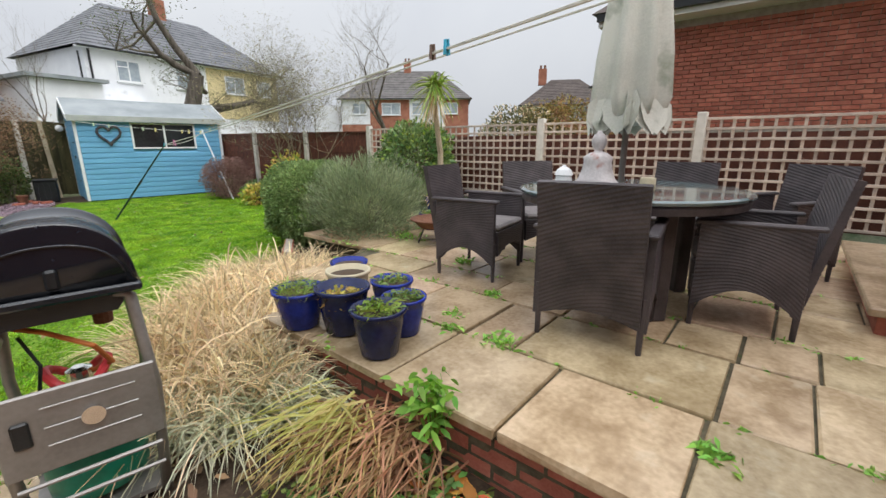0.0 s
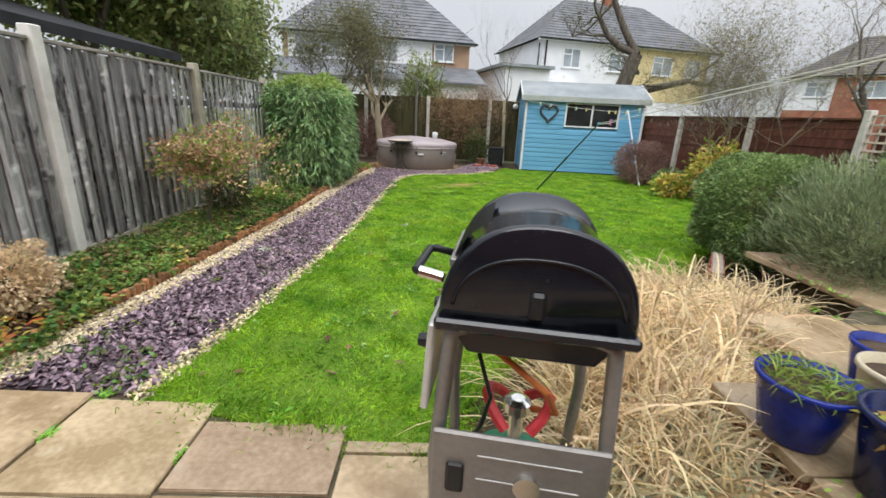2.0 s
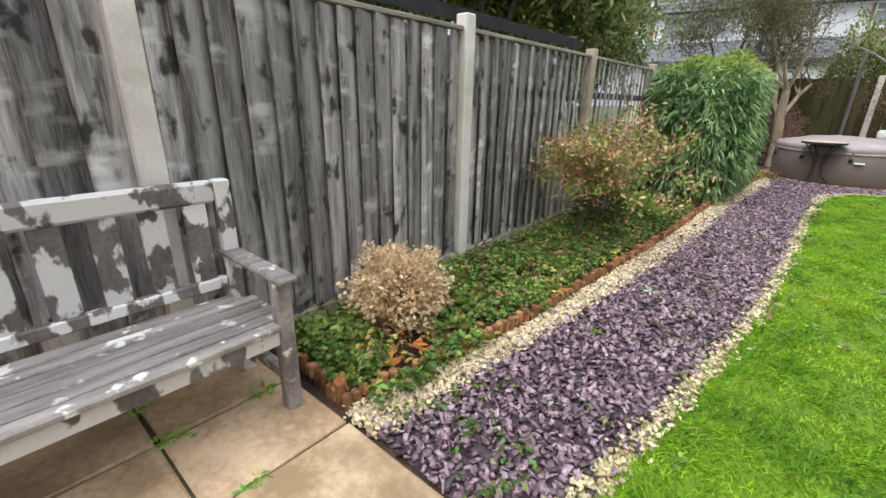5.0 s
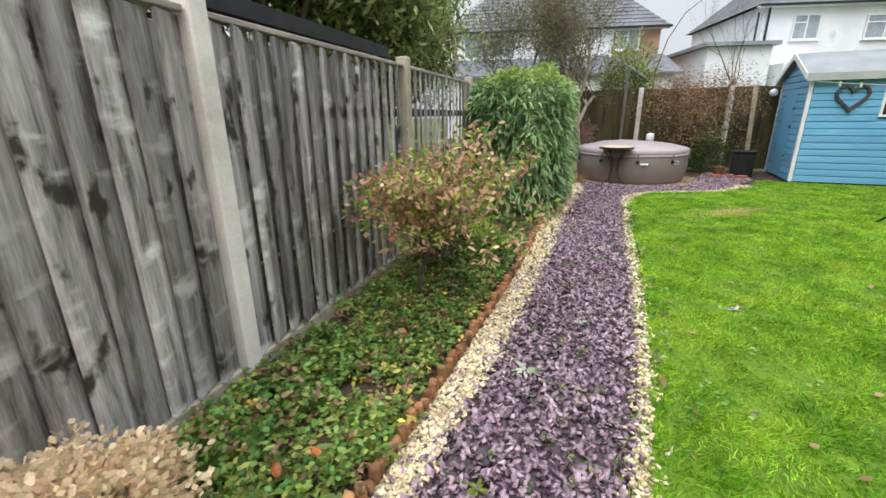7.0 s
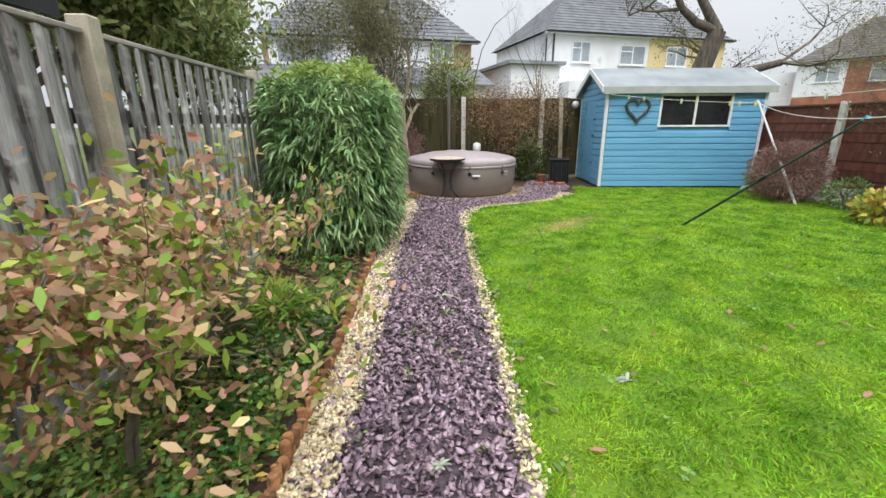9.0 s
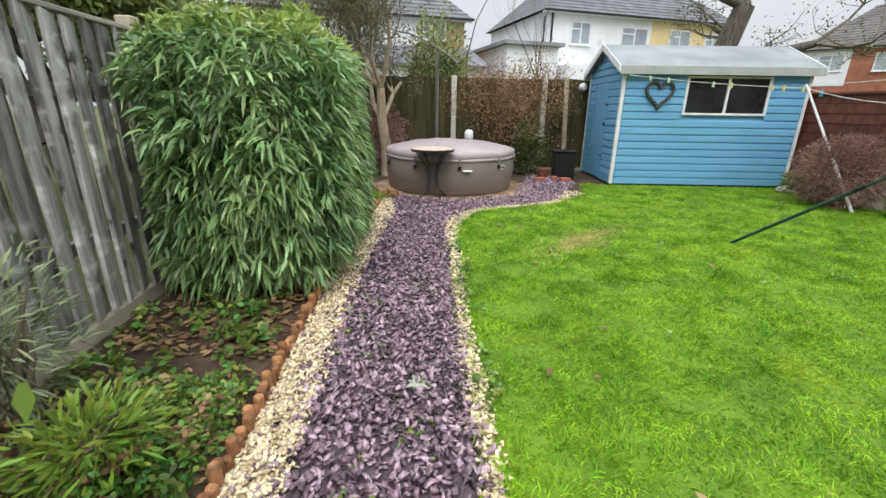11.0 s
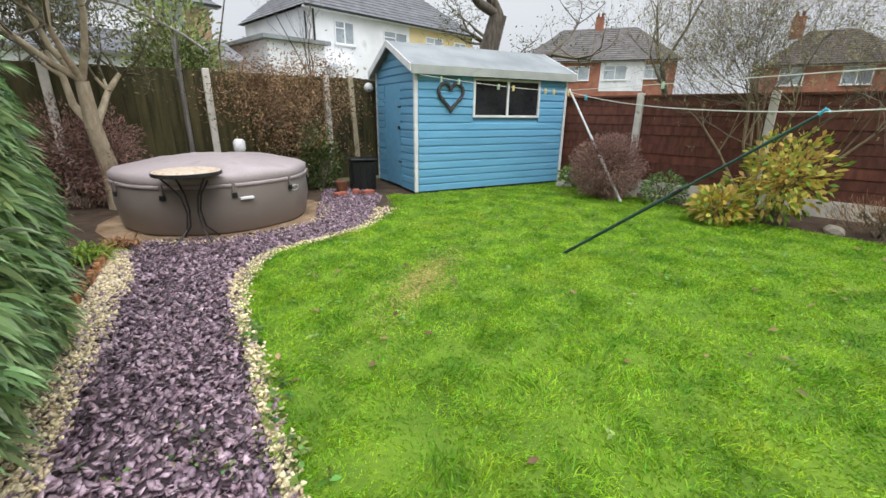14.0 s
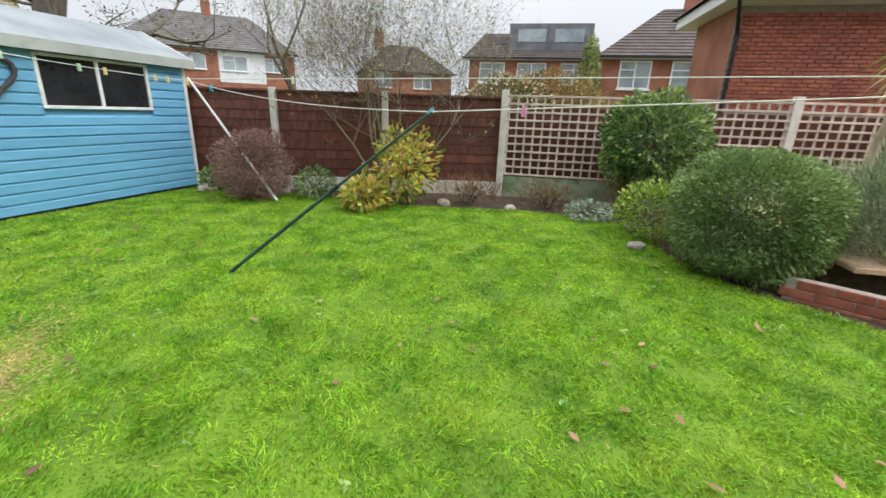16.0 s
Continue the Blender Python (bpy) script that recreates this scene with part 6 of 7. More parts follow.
part("cane_mass", limbs("cane_mass", cs, M["pale_bark"], 5), M["pale_bark"], bam)

# small red-tinged shrub on a thin stem
ac = thing("red_tinged_shrub", "leggy shrub with red and yellow autumn leaves", "shrub", at=(0.45, 3.0, 0.03))
segs, tips = [], []
for i, (sx, sy) in enumerate(((0.45, 2.9), (0.47, 2.92))):
    s_, t_ = grow(31 + i, (sx, sy, 0.0), (0.05 - i * 0.1, -0.05, 1), 0.62, 0.016, 3, 4, 0.75, 0.12, 0.64, 0.2)
    segs += [q for q in s_ if q[2] > 0.006 or q[0].z > 0.5]
    tips += t_
part("stem", limbs("stem", segs, M["twig"], 5), M["twig"], ac)
ra = np.random.default_rng(32)
P = np.repeat(np.array([p for p, _ in tips if p.z > 0.52 + 0.12 * math.sin(p.y * 9)]), 8, 0)
P += ra.normal(0, 0.045, P.shape)
red = ra.random(len(P)) < 0.68
DD = ra.normal(size=P.shape) + [0, 0, 0.3]
part("leaves", blades("leaves", P[red], DD[red], 0.042 * ra.uniform(0.6, 1.3, red.sum()), 0.022, L["acer"], 0.2, 2, True, ra), L["acer"], ac)
part("green_leaves", blades("green_leaves", P[~red], DD[~red], 0.042 * ra.uniform(0.6, 1.3, (~red).sum()), 0.022, L["lime"], 0.2, 2, True, ra), L["lime"], ac)

bush("dried_hydrangea", "low shrub of dry beige flower heads in the bed", (0.35, 0.78, 0.03), (0.27, 0.27, 0.22), L["dry"], 6500, 0.027, 0.022, 41, rough=0.5, depth=0.5)
bush("fern_clump", "green fern-like shrub beside the tinged shrub", (0.42, 3.55, 0.03), (0.22, 0.25, 0.24), L["ivy"], 900, 0.09, 0.02, 42)
bush("grey_shrub", "airy grey-green shrub leaning on the fence", (0.22, 4.35, 0.03), (0.2, 0.3, 0.42), L["rosemary"], 1100, 0.08, 0.01, 43, rough=0.4, depth=0.9)
bush("yellow_green_shrub", "small yellow-green plant at the path side", (0.62, 4.15, 0.03), (0.2, 0.2, 0.14), L["lime"], 700, 0.08, 0.016, 44, rough=0.4, depth=0.8)
r = np.random.default_rng(45)
for (gx, gy, n, ln, mt, lab) in ((1.2, 8.75, 130, 0.5, "lime", "green strappy clump beside the hot tub"), (1.4, 9.05, 90, 0.35, "brown_blade", "withered brown strappy leaves by the tub")):
    P = np.c_[gx + r.normal(0, 0.06, n), gy + r.normal(0, 0.06, n), np.full(n, 0.03)]
    D = np.c_[r.normal(0, 0.5, (n, 2)), np.ones(n)]
    tagged(part("strappy_plant", blades("strappy_plant", P, D, ln * r.uniform(0.5, 1.1, n), 0.022, L[mt], 0.75, 6, False, r), L[mt]), lab, "plant")

# dry grasses between lawn and terrace
def clump(name, label, poly, n, mat, ln, wd, seed, droop=0.8, z=0.02, spreadxy=0.55, segs=6):
    r = np.random.default_rng(seed)
    x, y = scatter(poly, n, r)
    P = np.c_[x, y, np.full(len(x), z)]
    D = np.c_[r.normal(0, spreadxy, (len(x), 2)), np.ones(len(x))]
    return tagged(part(name, blades(name, P, D, ln * r.uniform(0.5, 1.15, len(x)), wd, L[mat], droop, segs, False, r), L[mat]), label, "ornamental grass", kind="stuff")


clump("straw_grass", "dense bleached straw-coloured ornamental grass", [(3.42, -0.5), (3.95, -0.8), (4.08, -0.28), (5.4, 0.85), (5.1, 1.35), (4.4, 1.35), (3.6, 0.5)], 11500, "straw", 0.88, 0.010, 51, 0.62)
clump("straw_grass", "bleached seed heads above the straw grass", [(3.4, -0.3), (4.0, -0.4), (5.1, 0.85), (4.5, 1.15)], 1100, "straw", 0.95, 0.02, 52, 0.5)
clump("variegated_grass", "cream-edged variegated sedge spilling to the path", [(3.5, -0.72), (3.98, -0.92), (4.1, -0.4), (4.3, -0.12), (3.7, -0.25), (3.4, -0.5)], 3400, "variegated", 0.6, 0.014, 53, 0.7, 0.02, 0.6)
def lying(name, label, base, spread, n, mat, ln, wd, way, rise, seed, z):
    """Long leaves flattened to the ground, fanned about one direction."""
    r = np.random.default_rng(seed)
    P = np.c_[base[0] + r.normal(0, spread[0], n), base[1] + r.normal(0, spread[1], n), r.uniform(z[0], z[1], n)]
    turn_ = way + r.normal(0, 0.55, n)
    D = np.c_[np.cos(turn_), np.sin(turn_), r.normal(rise, 0.12, n)]
    return tagged(part(name, blades(name, P, D, ln * r.uniform(0.45, 1.15, n), wd, L[mat], 0.22, 5, False, r, flat=0.6), L[mat]), label, "ornamental grass", kind="stuff")


lying("yellow_sedge", "yellow strappy leaves flattened at the bed edge", (3.98, -1.08), (0.05, 0.10), 120, "yellow_blade", 0.46, 0.014, radians(188), 0.12, 54, (0.08, 0.22))
lying("brown_sedge", "withered brown strappy leaves by the brick wall", (4.02, -1.32), (0.10, 0.14), 340, "brown_blade", 0.36, 0.011, radians(185), 0.08, 55, (0.02, 0.20))
clump("green_sedge", "green grassy tuft behind the straw grass", [(4.3, 1.2), (4.7, 1.1), (4.7, 1.4), (4.3, 1.5)], 420, "lime", 0.4, 0.01, 56, 0.7)
BEDR = [(3.0, -1.3), (4.1, -1.95), (4.1, -0.3), (5.3, 1.7), (5.0, 2.1), (3.6, 0.8)]
fallen("leaf_litter", "brown leaf litter under the grasses", BEDR, 1500, L["litter"], 0.06, 0.03, 57)
weeds("ground_cover", "green weeds at the foot of the brick wall", [(3.2, -1.5), (4.1, -1.95), (4.1, -1.2), (3.2, -1.1)], 240, L["ground"], 0.04, 58, 0.02, 0.05)
fallen("red_leaves", "rust-red fallen leaves by the paving edge", [(3.75, -1.95), (4.1, -2.0), (4.1, -1.6), (3.8, -1.6)], 60, L["orange"], 0.09, 0.04, 59)
r = np.random.default_rng(61)
n = 130
lw = thing("leafy_weed", "bright green leafy plant overhanging the brick wall", "plant", at=(4.14, -1.5, 0.1))
P = np.c_[4.12 + r.normal(0, 0.055, n), -1.5 + r.normal(0, 0.055, n), r.uniform(0.2, 0.40, n)]
part("leaves", blades("leaves", P, np.c_[r.normal(size=(n, 2)), r.uniform(0.0, 0.8, n)], r.uniform(0.05, 0.10, n), 0.026, L["bright"], 0.45, 3, True, r), L["bright"], lw)
part("stem", limbs("stem", [((4.13, -1.5, 0.02), (4.12 + r.normal(0, 0.05), -1.5 + r.normal(0, 0.05), 0.36), 0.005, 0.003) for _ in range(7)], L["bright"], 5), L["bright"], lw)

# shrubs round the lawn
bush("box_ball", "clipped rounded box shrub beside the lawn", (6.28, 2.44, 0), (0.64, 0.60, 0.555), L["box"], 38000, 0.034, 0.021, 71, square=2.6, rough=0.12, depth=0.3, out=0.6)
bush("rosemary_bush", "grey-green feathery rosemary bush at the terrace edge", (6.25, 1.32, 0.2), (0.66, 0.6, 0.47), L["rosemary"], 18000, 0.085, 0.008, 72, rough=0.7, depth=0.6, upward=0.8)
bush("camellia_bush", "glossy camellia bush by the trellis", (8.6, 2.72, 0.3), (0.66, 0.66, 0.70), L["camellia"], 6000, 0.085, 0.045, 73, rough=0.25, depth=0.5, extra=(L["lime"], 900, 0.08, 0.04))
bush("lime_shrub", "low yellow-green shrub under the camellia", (7.25, 2.95, 0), (0.42, 0.4, 0.34), L["lime"], 2600, 0.05, 0.022, 74)
bush("hydrangea", "hydrangea with yellowing autumn leaves", (7.55, 6.55, 0), (0.3, 0.3, 0.22), L["yellow"], 520, 0.10, 0.06, 75, rough=0.3, depth=0.6, extra=(L["lime"], 130, 0.09, 0.06))
bush("yellow_shrub", "upright shrub with yellow and green leaves", (8.1, 6.15, 0.1), (0.42, 0.42, 0.52), L["yellow"], 900, 0.10, 0.05, 76, rough=0.45, depth=0.9, extra=(L["lime"], 260, 0.1, 0.045))
bush("purple_shrub", "rounded shrub of dry purple-brown twigs", (7.75, 8.35, 0), (0.58, 0.5, 0.50), L["purple"], 16000, 0.05, 0.011, 77, rough=0.25, depth=0.6)
bush("low_evergreen", "low dark green shrub under the fence", (8.05, 7.55, 0), (0.3, 0.3, 0.24), L["camellia"], 900, 0.06, 0.025, 78)
bush("low_evergreen", "low green plant beside the shed corner", (8.15, 9.3, 0), (0.28, 0.25, 0.2), L["ground"], 700, 0.06, 0.03, 79)
bush("brown_perennial", "dead brown stems along the border", (8.4, 5.2, 0), (0.35, 0.5, 0.22), L["litter"], 1300, 0.09, 0.008, 80, rough=0.4, depth=0.9, upward=0.9)
bush("brown_perennial", "dead brown stems below the trellis", (8.55, 4.1, 0), (0.35, 0.45, 0.2), L["litter"], 1100, 0.09, 0.008, 81, rough=0.4, depth=0.9, upward=0.9)
bush("silver_plant", "low silvery green plant at the lawn edge", (7.95, 3.55, 0), (0.25, 0.3, 0.13), L["silver"], 420, 0.07, 0.035, 82)
bush("brown_perennial", "faded flower stems beside the box shrub", (8.35, 3.1, 0), (0.3, 0.3, 0.35), L["litter"], 900, 0.09, 0.008, 83, rough=0.5, depth=0.95, upward=0.9)
mst = thing("multi_stem_tree", "tall multi-stemmed shrub of fine olive twigs, nearly bare", "tree", at=(8.5, 6.55, 0))
segs, tips = [], []
for k, way in enumerate(((-0.35, 0.1, 1), (0.25, 0.3, 1), (0.1, -0.4, 1), (-0.1, 0.5, 1), (-0.2, -0.25, 1), (0.4, 0.0, 1))):
    s_, t_ = grow(200 + k, (8.5 + 0.1 * way[0], 6.55 + 0.1 * way[1], -0.03), way, 1.5, 0.024, 4, 5, 0.62, 0.3, 0.66, 0.18)
    segs += s_
    tips += t_
part("stem", limbs("stem", [q for q in segs if q[2] > 0.007], M["shrub_bark"], 6), M["shrub_bark"], mst)
part("twig_mass", limbs("twig_mass", [q for q in segs if q[2] <= 0.007], M["twig"], 3), M["twig"], mst)
rm = np.random.default_rng(210)
P = np.array([p for p, _ in tips])
P = np.repeat(P[rm.random(len(P)) < 0.2], 2, 0)
P = P + rm.normal(0, 0.02, P.shape)
part("crown", blades("crown", P, rm.normal(size=P.shape), 0.05 * rm.uniform(0.5, 1.3, len(P)), 0.010, L["shoot"], 0.2, 2, True, rm), L["shoot"], mst)
for i, (sx, sy, s) in enumerate(((7.95, 9.35, 0.14), (8.1, 9.0, 0.1), (8.2, 8.2, 0.12), (8.3, 7.9, 0.1), (8.25, 4.6, 0.09), (7.6, 3.1, 0.08), (8.3, 5.6, 0.1), (6.75, 3.2, 0.1))):
    bm = bmesh.new()
    bmesh.ops.create_icosphere(bm, subdivisions=2, radius=s)
    for v in bm.verts:
        v.co *= 1 + 0.45 * noise.noise(v.co * 9 + Vector((i * 3, 0, 0)))
        v.co.z *= 0.6
    bmesh.ops.translate(bm, vec=(sx, sy, s * 0.3), verts=bm.verts)
    tagged(part("border_stone", bm, M["stone"]), "rough buff stone edging the border", "stone", "border stones")

# cordyline
cd = thing("cordyline", "tall cordyline with a bare trunk and spiky head", "palm", at=(7.25, 1.05, UP + 0.28))
part("trunk", tube(bmesh.new(), [(7.25, 1.05, UP + 0.27), (7.22, 1.02, 1.2), (7.12, 1.02, 1.7), (7.1, 1.0, 1.98)], [0.045, 0.036, 0.03, 0.028], 8), M["pale_bark"], cd)
r = np.random.default_rng(95)
n = 110
D = unit(r.normal(size=(n, 3))) + [0, 0, 0.3]
part("leaves", blades("leaves", np.tile((7.1, 1.0, 2.0), (n, 1)) + r.normal(0, 0.03, (n, 3)), D, r.uniform(0.25, 0.45, n), 0.024, L["lime"], 0.65, 5, False, r), L["lime"], cd)
n = 50
part("dead_leaves", blades("dead_leaves", np.tile((7.1, 1.0, 1.95), (n, 1)), np.c_[r.normal(0, 0.5, (n, 2)), -np.ones(n)], 0.4, 0.02, L["straw"], 0.2, 4, False, r), L["straw"], cd, "hanging dry leaves")

# north border: bare tree, dead climber, ivy
leaf_tree("bare_tree", "pale-barked bare tree in front of the north fence", (1.3, 11.3, 0), 101, 1.7, 0.13, 4, L["olive"], 3, (0.06, 0.02), "pale_bark", (0.1, 0, 1), "tree", 4, 0.6, 0.4, 0.62)
leaf_tree("dead_climber", "dead brown climber tangled on the north fence", (3.4, 11.85, 0), 102, 1.1, 0.02, 4, L["litter"], 3, (0.042, 0.02), "twig", (0.1, 0, 1), "climber", 4, 0.8, 0.15)
leaf_tree("dead_climber", "brown leafless climber on the fence", (4.1, 11.85, 0), 103, 1.1, 0.02, 4, L["litter"], 3, (0.042, 0.02), "twig", (-0.1, 0, 1), "climber", 4, 0.8, 0.15)
bush("ivy_clump", "dark green ivy at the foot of the fence", (4.15, 11.4, 0), (0.35, 0.3, 0.42), L["ivy"], 1500, 0.06, 0.035, 104)
bush("dark_shrub", "dark red-brown shrub behind the hot tub", (0.9, 11.6, 0), (0.6, 0.35, 0.7), L["purple"], 3500, 0.06, 0.02, 105, rough=0.3, depth=0.8)
bush("ivy_clump", "ivy-covered mass above the north fence", (2.3, 13.2, 0), (0.8, 0.6, 1.25), L["ivy"], 5200, 0.07, 0.04, 106, rough=0.35)

# neighbours' trees
leaf_tree("evergreen_tree", "dark glossy evergreen tree over the west fence", (-2.6, 6.2, 0), 111, 2.1, 0.16, 4, L["evergreen"], 9, (0.13, 0.06), "bark", (0, 0, 1), "tree", 4, 0.65, 0.3, 0.66, 0.2, 0.22)
leaf_tree("evergreen_tree", "dark evergreen tree beyond the west fence", (-3.6, 10.0, 0), 112, 2.2, 0.17, 4, L["evergreen"], 9, (0.13, 0.06), "bark", (0, 0, 1), "tree", 4, 0.65, 0.3, 0.66, 0.2, 0.22)
leaf_tree("evergreen_tree", "dark evergreen tree behind the neighbouring shed", (-4.6, 3.0, 0), 113, 2.2, 0.17, 4, L["evergreen"], 9, (0.13, 0.06), "bark", (0, 0, 1), "tree", 4, 0.65, 0.3, 0.66, 0.2, 0.22)
leaf_tree("thin_tree", "sparse olive-green tree behind the north fence", (-0.4, 14.0, 0), 114, 2.0, 0.09, 4, L["olive"], 4, (0.08, 0.025), "bark", (0, 0, 1), "tree", 4, 0.6, 0.45, 0.66)
leaf_tree("evergreen_tree", "tall dark evergreen over the west boundary", (-2.9, 9.2, 0), 131, 2.0, 0.15, 4, L["evergreen"], 6, (0.13, 0.055), "bark", (0, 0, 1), "tree", 4, 0.65, 0.3, 0.66, 0.2, 0.24)
leaf_tree("evergreen_tree", "evergreen tree in the far corner of the next garden", (-4.5, 13.6, 0), 132, 2.1, 0.15, 4, L["evergreen"], 6, (0.13, 0.055), "bark", (0, 0, 1), "tree", 4, 0.65, 0.3, 0.66, 0.2, 0.24)
leaf_tree("old_tree", "large gnarled bare tree behind the shed", (8.8, 13.2, 0), 115, 3.6, 0.38, 5, L["ivy"], 1, (0.06, 0.03), "bark", (-0.12, 0, 1), "tree", 3, 0.75, 0.15, 0.6, 0.22)
leaf_tree("bare_tree", "bare winter tree with fine dark branches", (17.8, 13.4, 0), 117, 3.1, 0.17, 5, None, 0, (0, 0), "bark", (0, 0, 1), "tree", 3, 0.6, 0.4, 0.66, 0.18)
leaf_tree("bare_tree", "slim bare saplings beside the white house", (6.4, 17.0, 0), 133, 2.2, 0.06, 4, None, 0, (0, 0), "bark", (0, 0, 1), "tree", 3, 0.5, 0.5, 0.66, 0.15)
bush("hedge", "russet and olive hedge behind the trellis", (17.0, 5.2, 0), (2.0, 1.6, 1.25), L["olive"], 7000, 0.12, 0.06, 119, rough=0.3, extra=(L["dry"], 1800, 0.12, 0.05))
bush("conifer", "narrow dark green conifer among the houses", (26.0, 1.8, 0), (0.55, 0.6, 2.75), L["evergreen"], 4500, 0.16, 0.07, 120, square=1.4)
bush("autumn_shrub", "wide rust and olive autumn shrub beyond the trellis", (17.5, 3.9, 0), (1.1, 1.75, 1.42), L["rust"], 9000, 0.10, 0.05, 121, rough=0.45)

bush("conifer", "dense dark green conifer behind the north fence", (2.4, 13.5, 0), (0.8, 0.6, 1.6), L["evergreen"], 7000, 0.13, 0.035, 123, rough=0.4, depth=0.6)
bush("purple_shrub", "dark red-brown twiggy shrub behind the hot tub", (1.3, 11.45, 0), (0.42, 0.35, 0.66), L["purple"], 5200, 0.055, 0.014, 124, rough=0.45, depth=0.8)
bush("ivy_clump", "green ivy climbing the fence beside the crate", (4.15, 11.72, 0), (0.34, 0.24, 0.56), L["camellia"], 1500, 0.06, 0.04, 125, rough=0.5, depth=0.7)
cane = tube(bmesh.new(), [(2.95, 12.7, 1.2), (2.98, 12.65, 2.3), (3.15, 12.6, 3.0), (3.45, 12.6, 3.55), (3.95, 12.6, 3.95)], [0.016, 0.014, 0.011, 0.009, 0.005], 6)
tagged(part("arching_cane", cane, M["bark"]), "long bare bramble cane arching over the fence", "cane")

# ---------------------------------------------------------------- neighbouring buildings
# unseen wall, added so the barbecue lid reflects something dark; its brick is assumed
tagged(part("wall_south", boxed(-0.5, 9.0, -5.6, -5.3, 0, 5.2), M["far_brick"]), "plain brick stand-in for the unseen house, added to darken the barbecue lid's reflection", "wall", kind="structure")
ns = thing("neighbour_shed", "low shed with a black felt roof behind the west fence", "shed", at=(-1.2, 1.9, 0))
part("wall", boxed(-2.1, -0.32, 0.2, 3.9, 0, 1.72), M["old_board"], ns)
bm = bmesh.new()
a = [bm.verts.new(v) for v in ((-0.2, 0.0, 1.80), (-2.2, 0.0, 2.3), (-2.2, 4.0, 2.3), (-0.2, 4.0, 1.80))]
b = [bm.verts.new(v.co + Vector((0, 0, 0.09))) for v in a]
bm.faces.new(a[::-1])
bm.faces.new(b)
for i in range(4):
    bm.faces.new((a[i], a[(i + 1) % 4], b[(i + 1) % 4], b[i]))
part("roof", bm, M["black_felt"], ns, "black felt roof")


def house(name, label, at, turn, w, d, eave, ridge, wall, roof, windows, hip=2.6, chimney=None, extra=None, door=None):
    """A house with a hipped roof of overlapping courses; windows as (x, z, width, height) on its south face."""
    h = thing(name, label, "house", at=at)
    m = Matrix.Translation(at) @ Matrix.Rotation(radians(turn), 4, "Z")
    part("wall", boxed(0, w, 0, d, -0.1, eave, m), M[wall], h)
    courses = 16
    o = 0.4
    for side in range(4):
        bm = bmesh.new()
        last = None
        for c in range(courses):
            def at_(f, lift):
                x0, x1 = -o + (hip + o) * f, w + o - (hip + o) * f
                y0, y1 = -o + (d / 2 + o) * f, d + o - (d / 2 + o) * f
                z = eave - 0.05 + (ridge - eave) * f + lift
                return ((x0, y0, z), (x1, y0, z), (x1, y1, z), (x0, y1, z))
            lo_, hi_ = at_(c / courses, 0.05), at_((c + 1) / courses, 0.0)
            i, j = side, (side + 1) % 4
            q0, q1, q2, q3 = (m @ Vector(v) for v in (lo_[i], lo_[j], hi_[j], hi_[i]))
            low = [bm.verts.new(q0), bm.verts.new(q1)]
            top = [bm.verts.new(q3), bm.verts.new(q2)]
            bm.faces.new((low[0], low[1], top[1], top[0]))
            if last:
                bm.faces.new((last[0], last[1], low[1], low[0]))
            last = top
        part("roof", bm, M[roof], h)
    part("gutter", boxed(-o - 0.06, w + o + 0.06, -o - 0.08, -o + 0.02, eave - 0.13, eave - 0.02, m), M["black_bin"], h)
    part("soffit", boxed(-o, w + o, -o + 0.021, 0.0, eave - 0.16, eave - 0.06, m), M["pvc"], h)
    for wx, wz, ww, wh in windows:
        wdw = part("window", boxed(wx, wx + ww, -0.03, 0.02, wz, wz + wh, m), M["pane"], h)
        t = 0.075
        for q in ((wx - t, wx + ww + t, wz - t, wz), (wx - t, wx + ww + t, wz + wh, wz + wh + t), (wx - t, wx, wz + 0.001, wz + wh - 0.001), (wx + ww, wx + ww + t, wz + 0.001, wz + wh - 0.001), (wx + ww / 2 - 0.035, wx + ww / 2 + 0.035, wz + 0.001, wz + wh - 0.001), (wx + 0.001, wx + ww / 2 - 0.036, wz + wh * 0.68, wz + wh * 0.68 + 0.06)):
            part("window_frame", boxed(q[0], q[1], -0.07, -0.031, q[2], q[3], m), M["pvc"], wdw)
        part("window_sill", boxed(wx - 0.15, wx + ww + 0.15, -0.14, 0.0, wz - t - 0.07, wz - t - 0.001, m), M["pvc"], wdw)
    if chimney:
        ch = part("chimney", boxed(chimney - 0.45, chimney + 0.45, d / 2 - 0.35, d / 2 + 0.35, ridge - 0.6, ridge + 1.1, m), M["far_brick"], h)
        for k in (-0.22, 0.22):
            part("chimney_pot", lathe(bmesh.new(), [(0.12, 1.1), (0.13, 1.5)], 10, m @ Vector((chimney + k, d / 2, ridge))), M["rust"], ch)
    return h, m


ha, m = house("house_west", "semi-detached house with grey slate hipped roof and white upper wall", (-7.0, 27.9, 0), 10, 12.2, 9, 6.15, 10.2, "tan_brick", "roof_tile", [(9.8, 5.0, 1.2, 0.95)], 3.4)
part("white_band", boxed(0.3, 9.6, -0.05, -0.005, 4.6, 6.0, m), M["render_white"], ha)
for wx, ww in ((0.8, 3.0), (5.4, 1.8)):
    wd_ = part("window", boxed(wx, wx + ww, -0.08, -0.052, 4.75, 5.9, m), M["pane"], ha)
    part("window_frame", boxed(wx + ww / 2 - 0.04, wx + ww / 2 + 0.04, -0.1, -0.081, 4.75, 5.9, m), M["pvc"], wd_)
bm = bmesh.new()
vs = [bm.verts.new(m @ Vector(v)) for v in ((-0.4, -3.4, 3.4), (12.6, -3.4, 3.4), (12.6, 0, 4.6), (-0.4, 0, 4.6))]
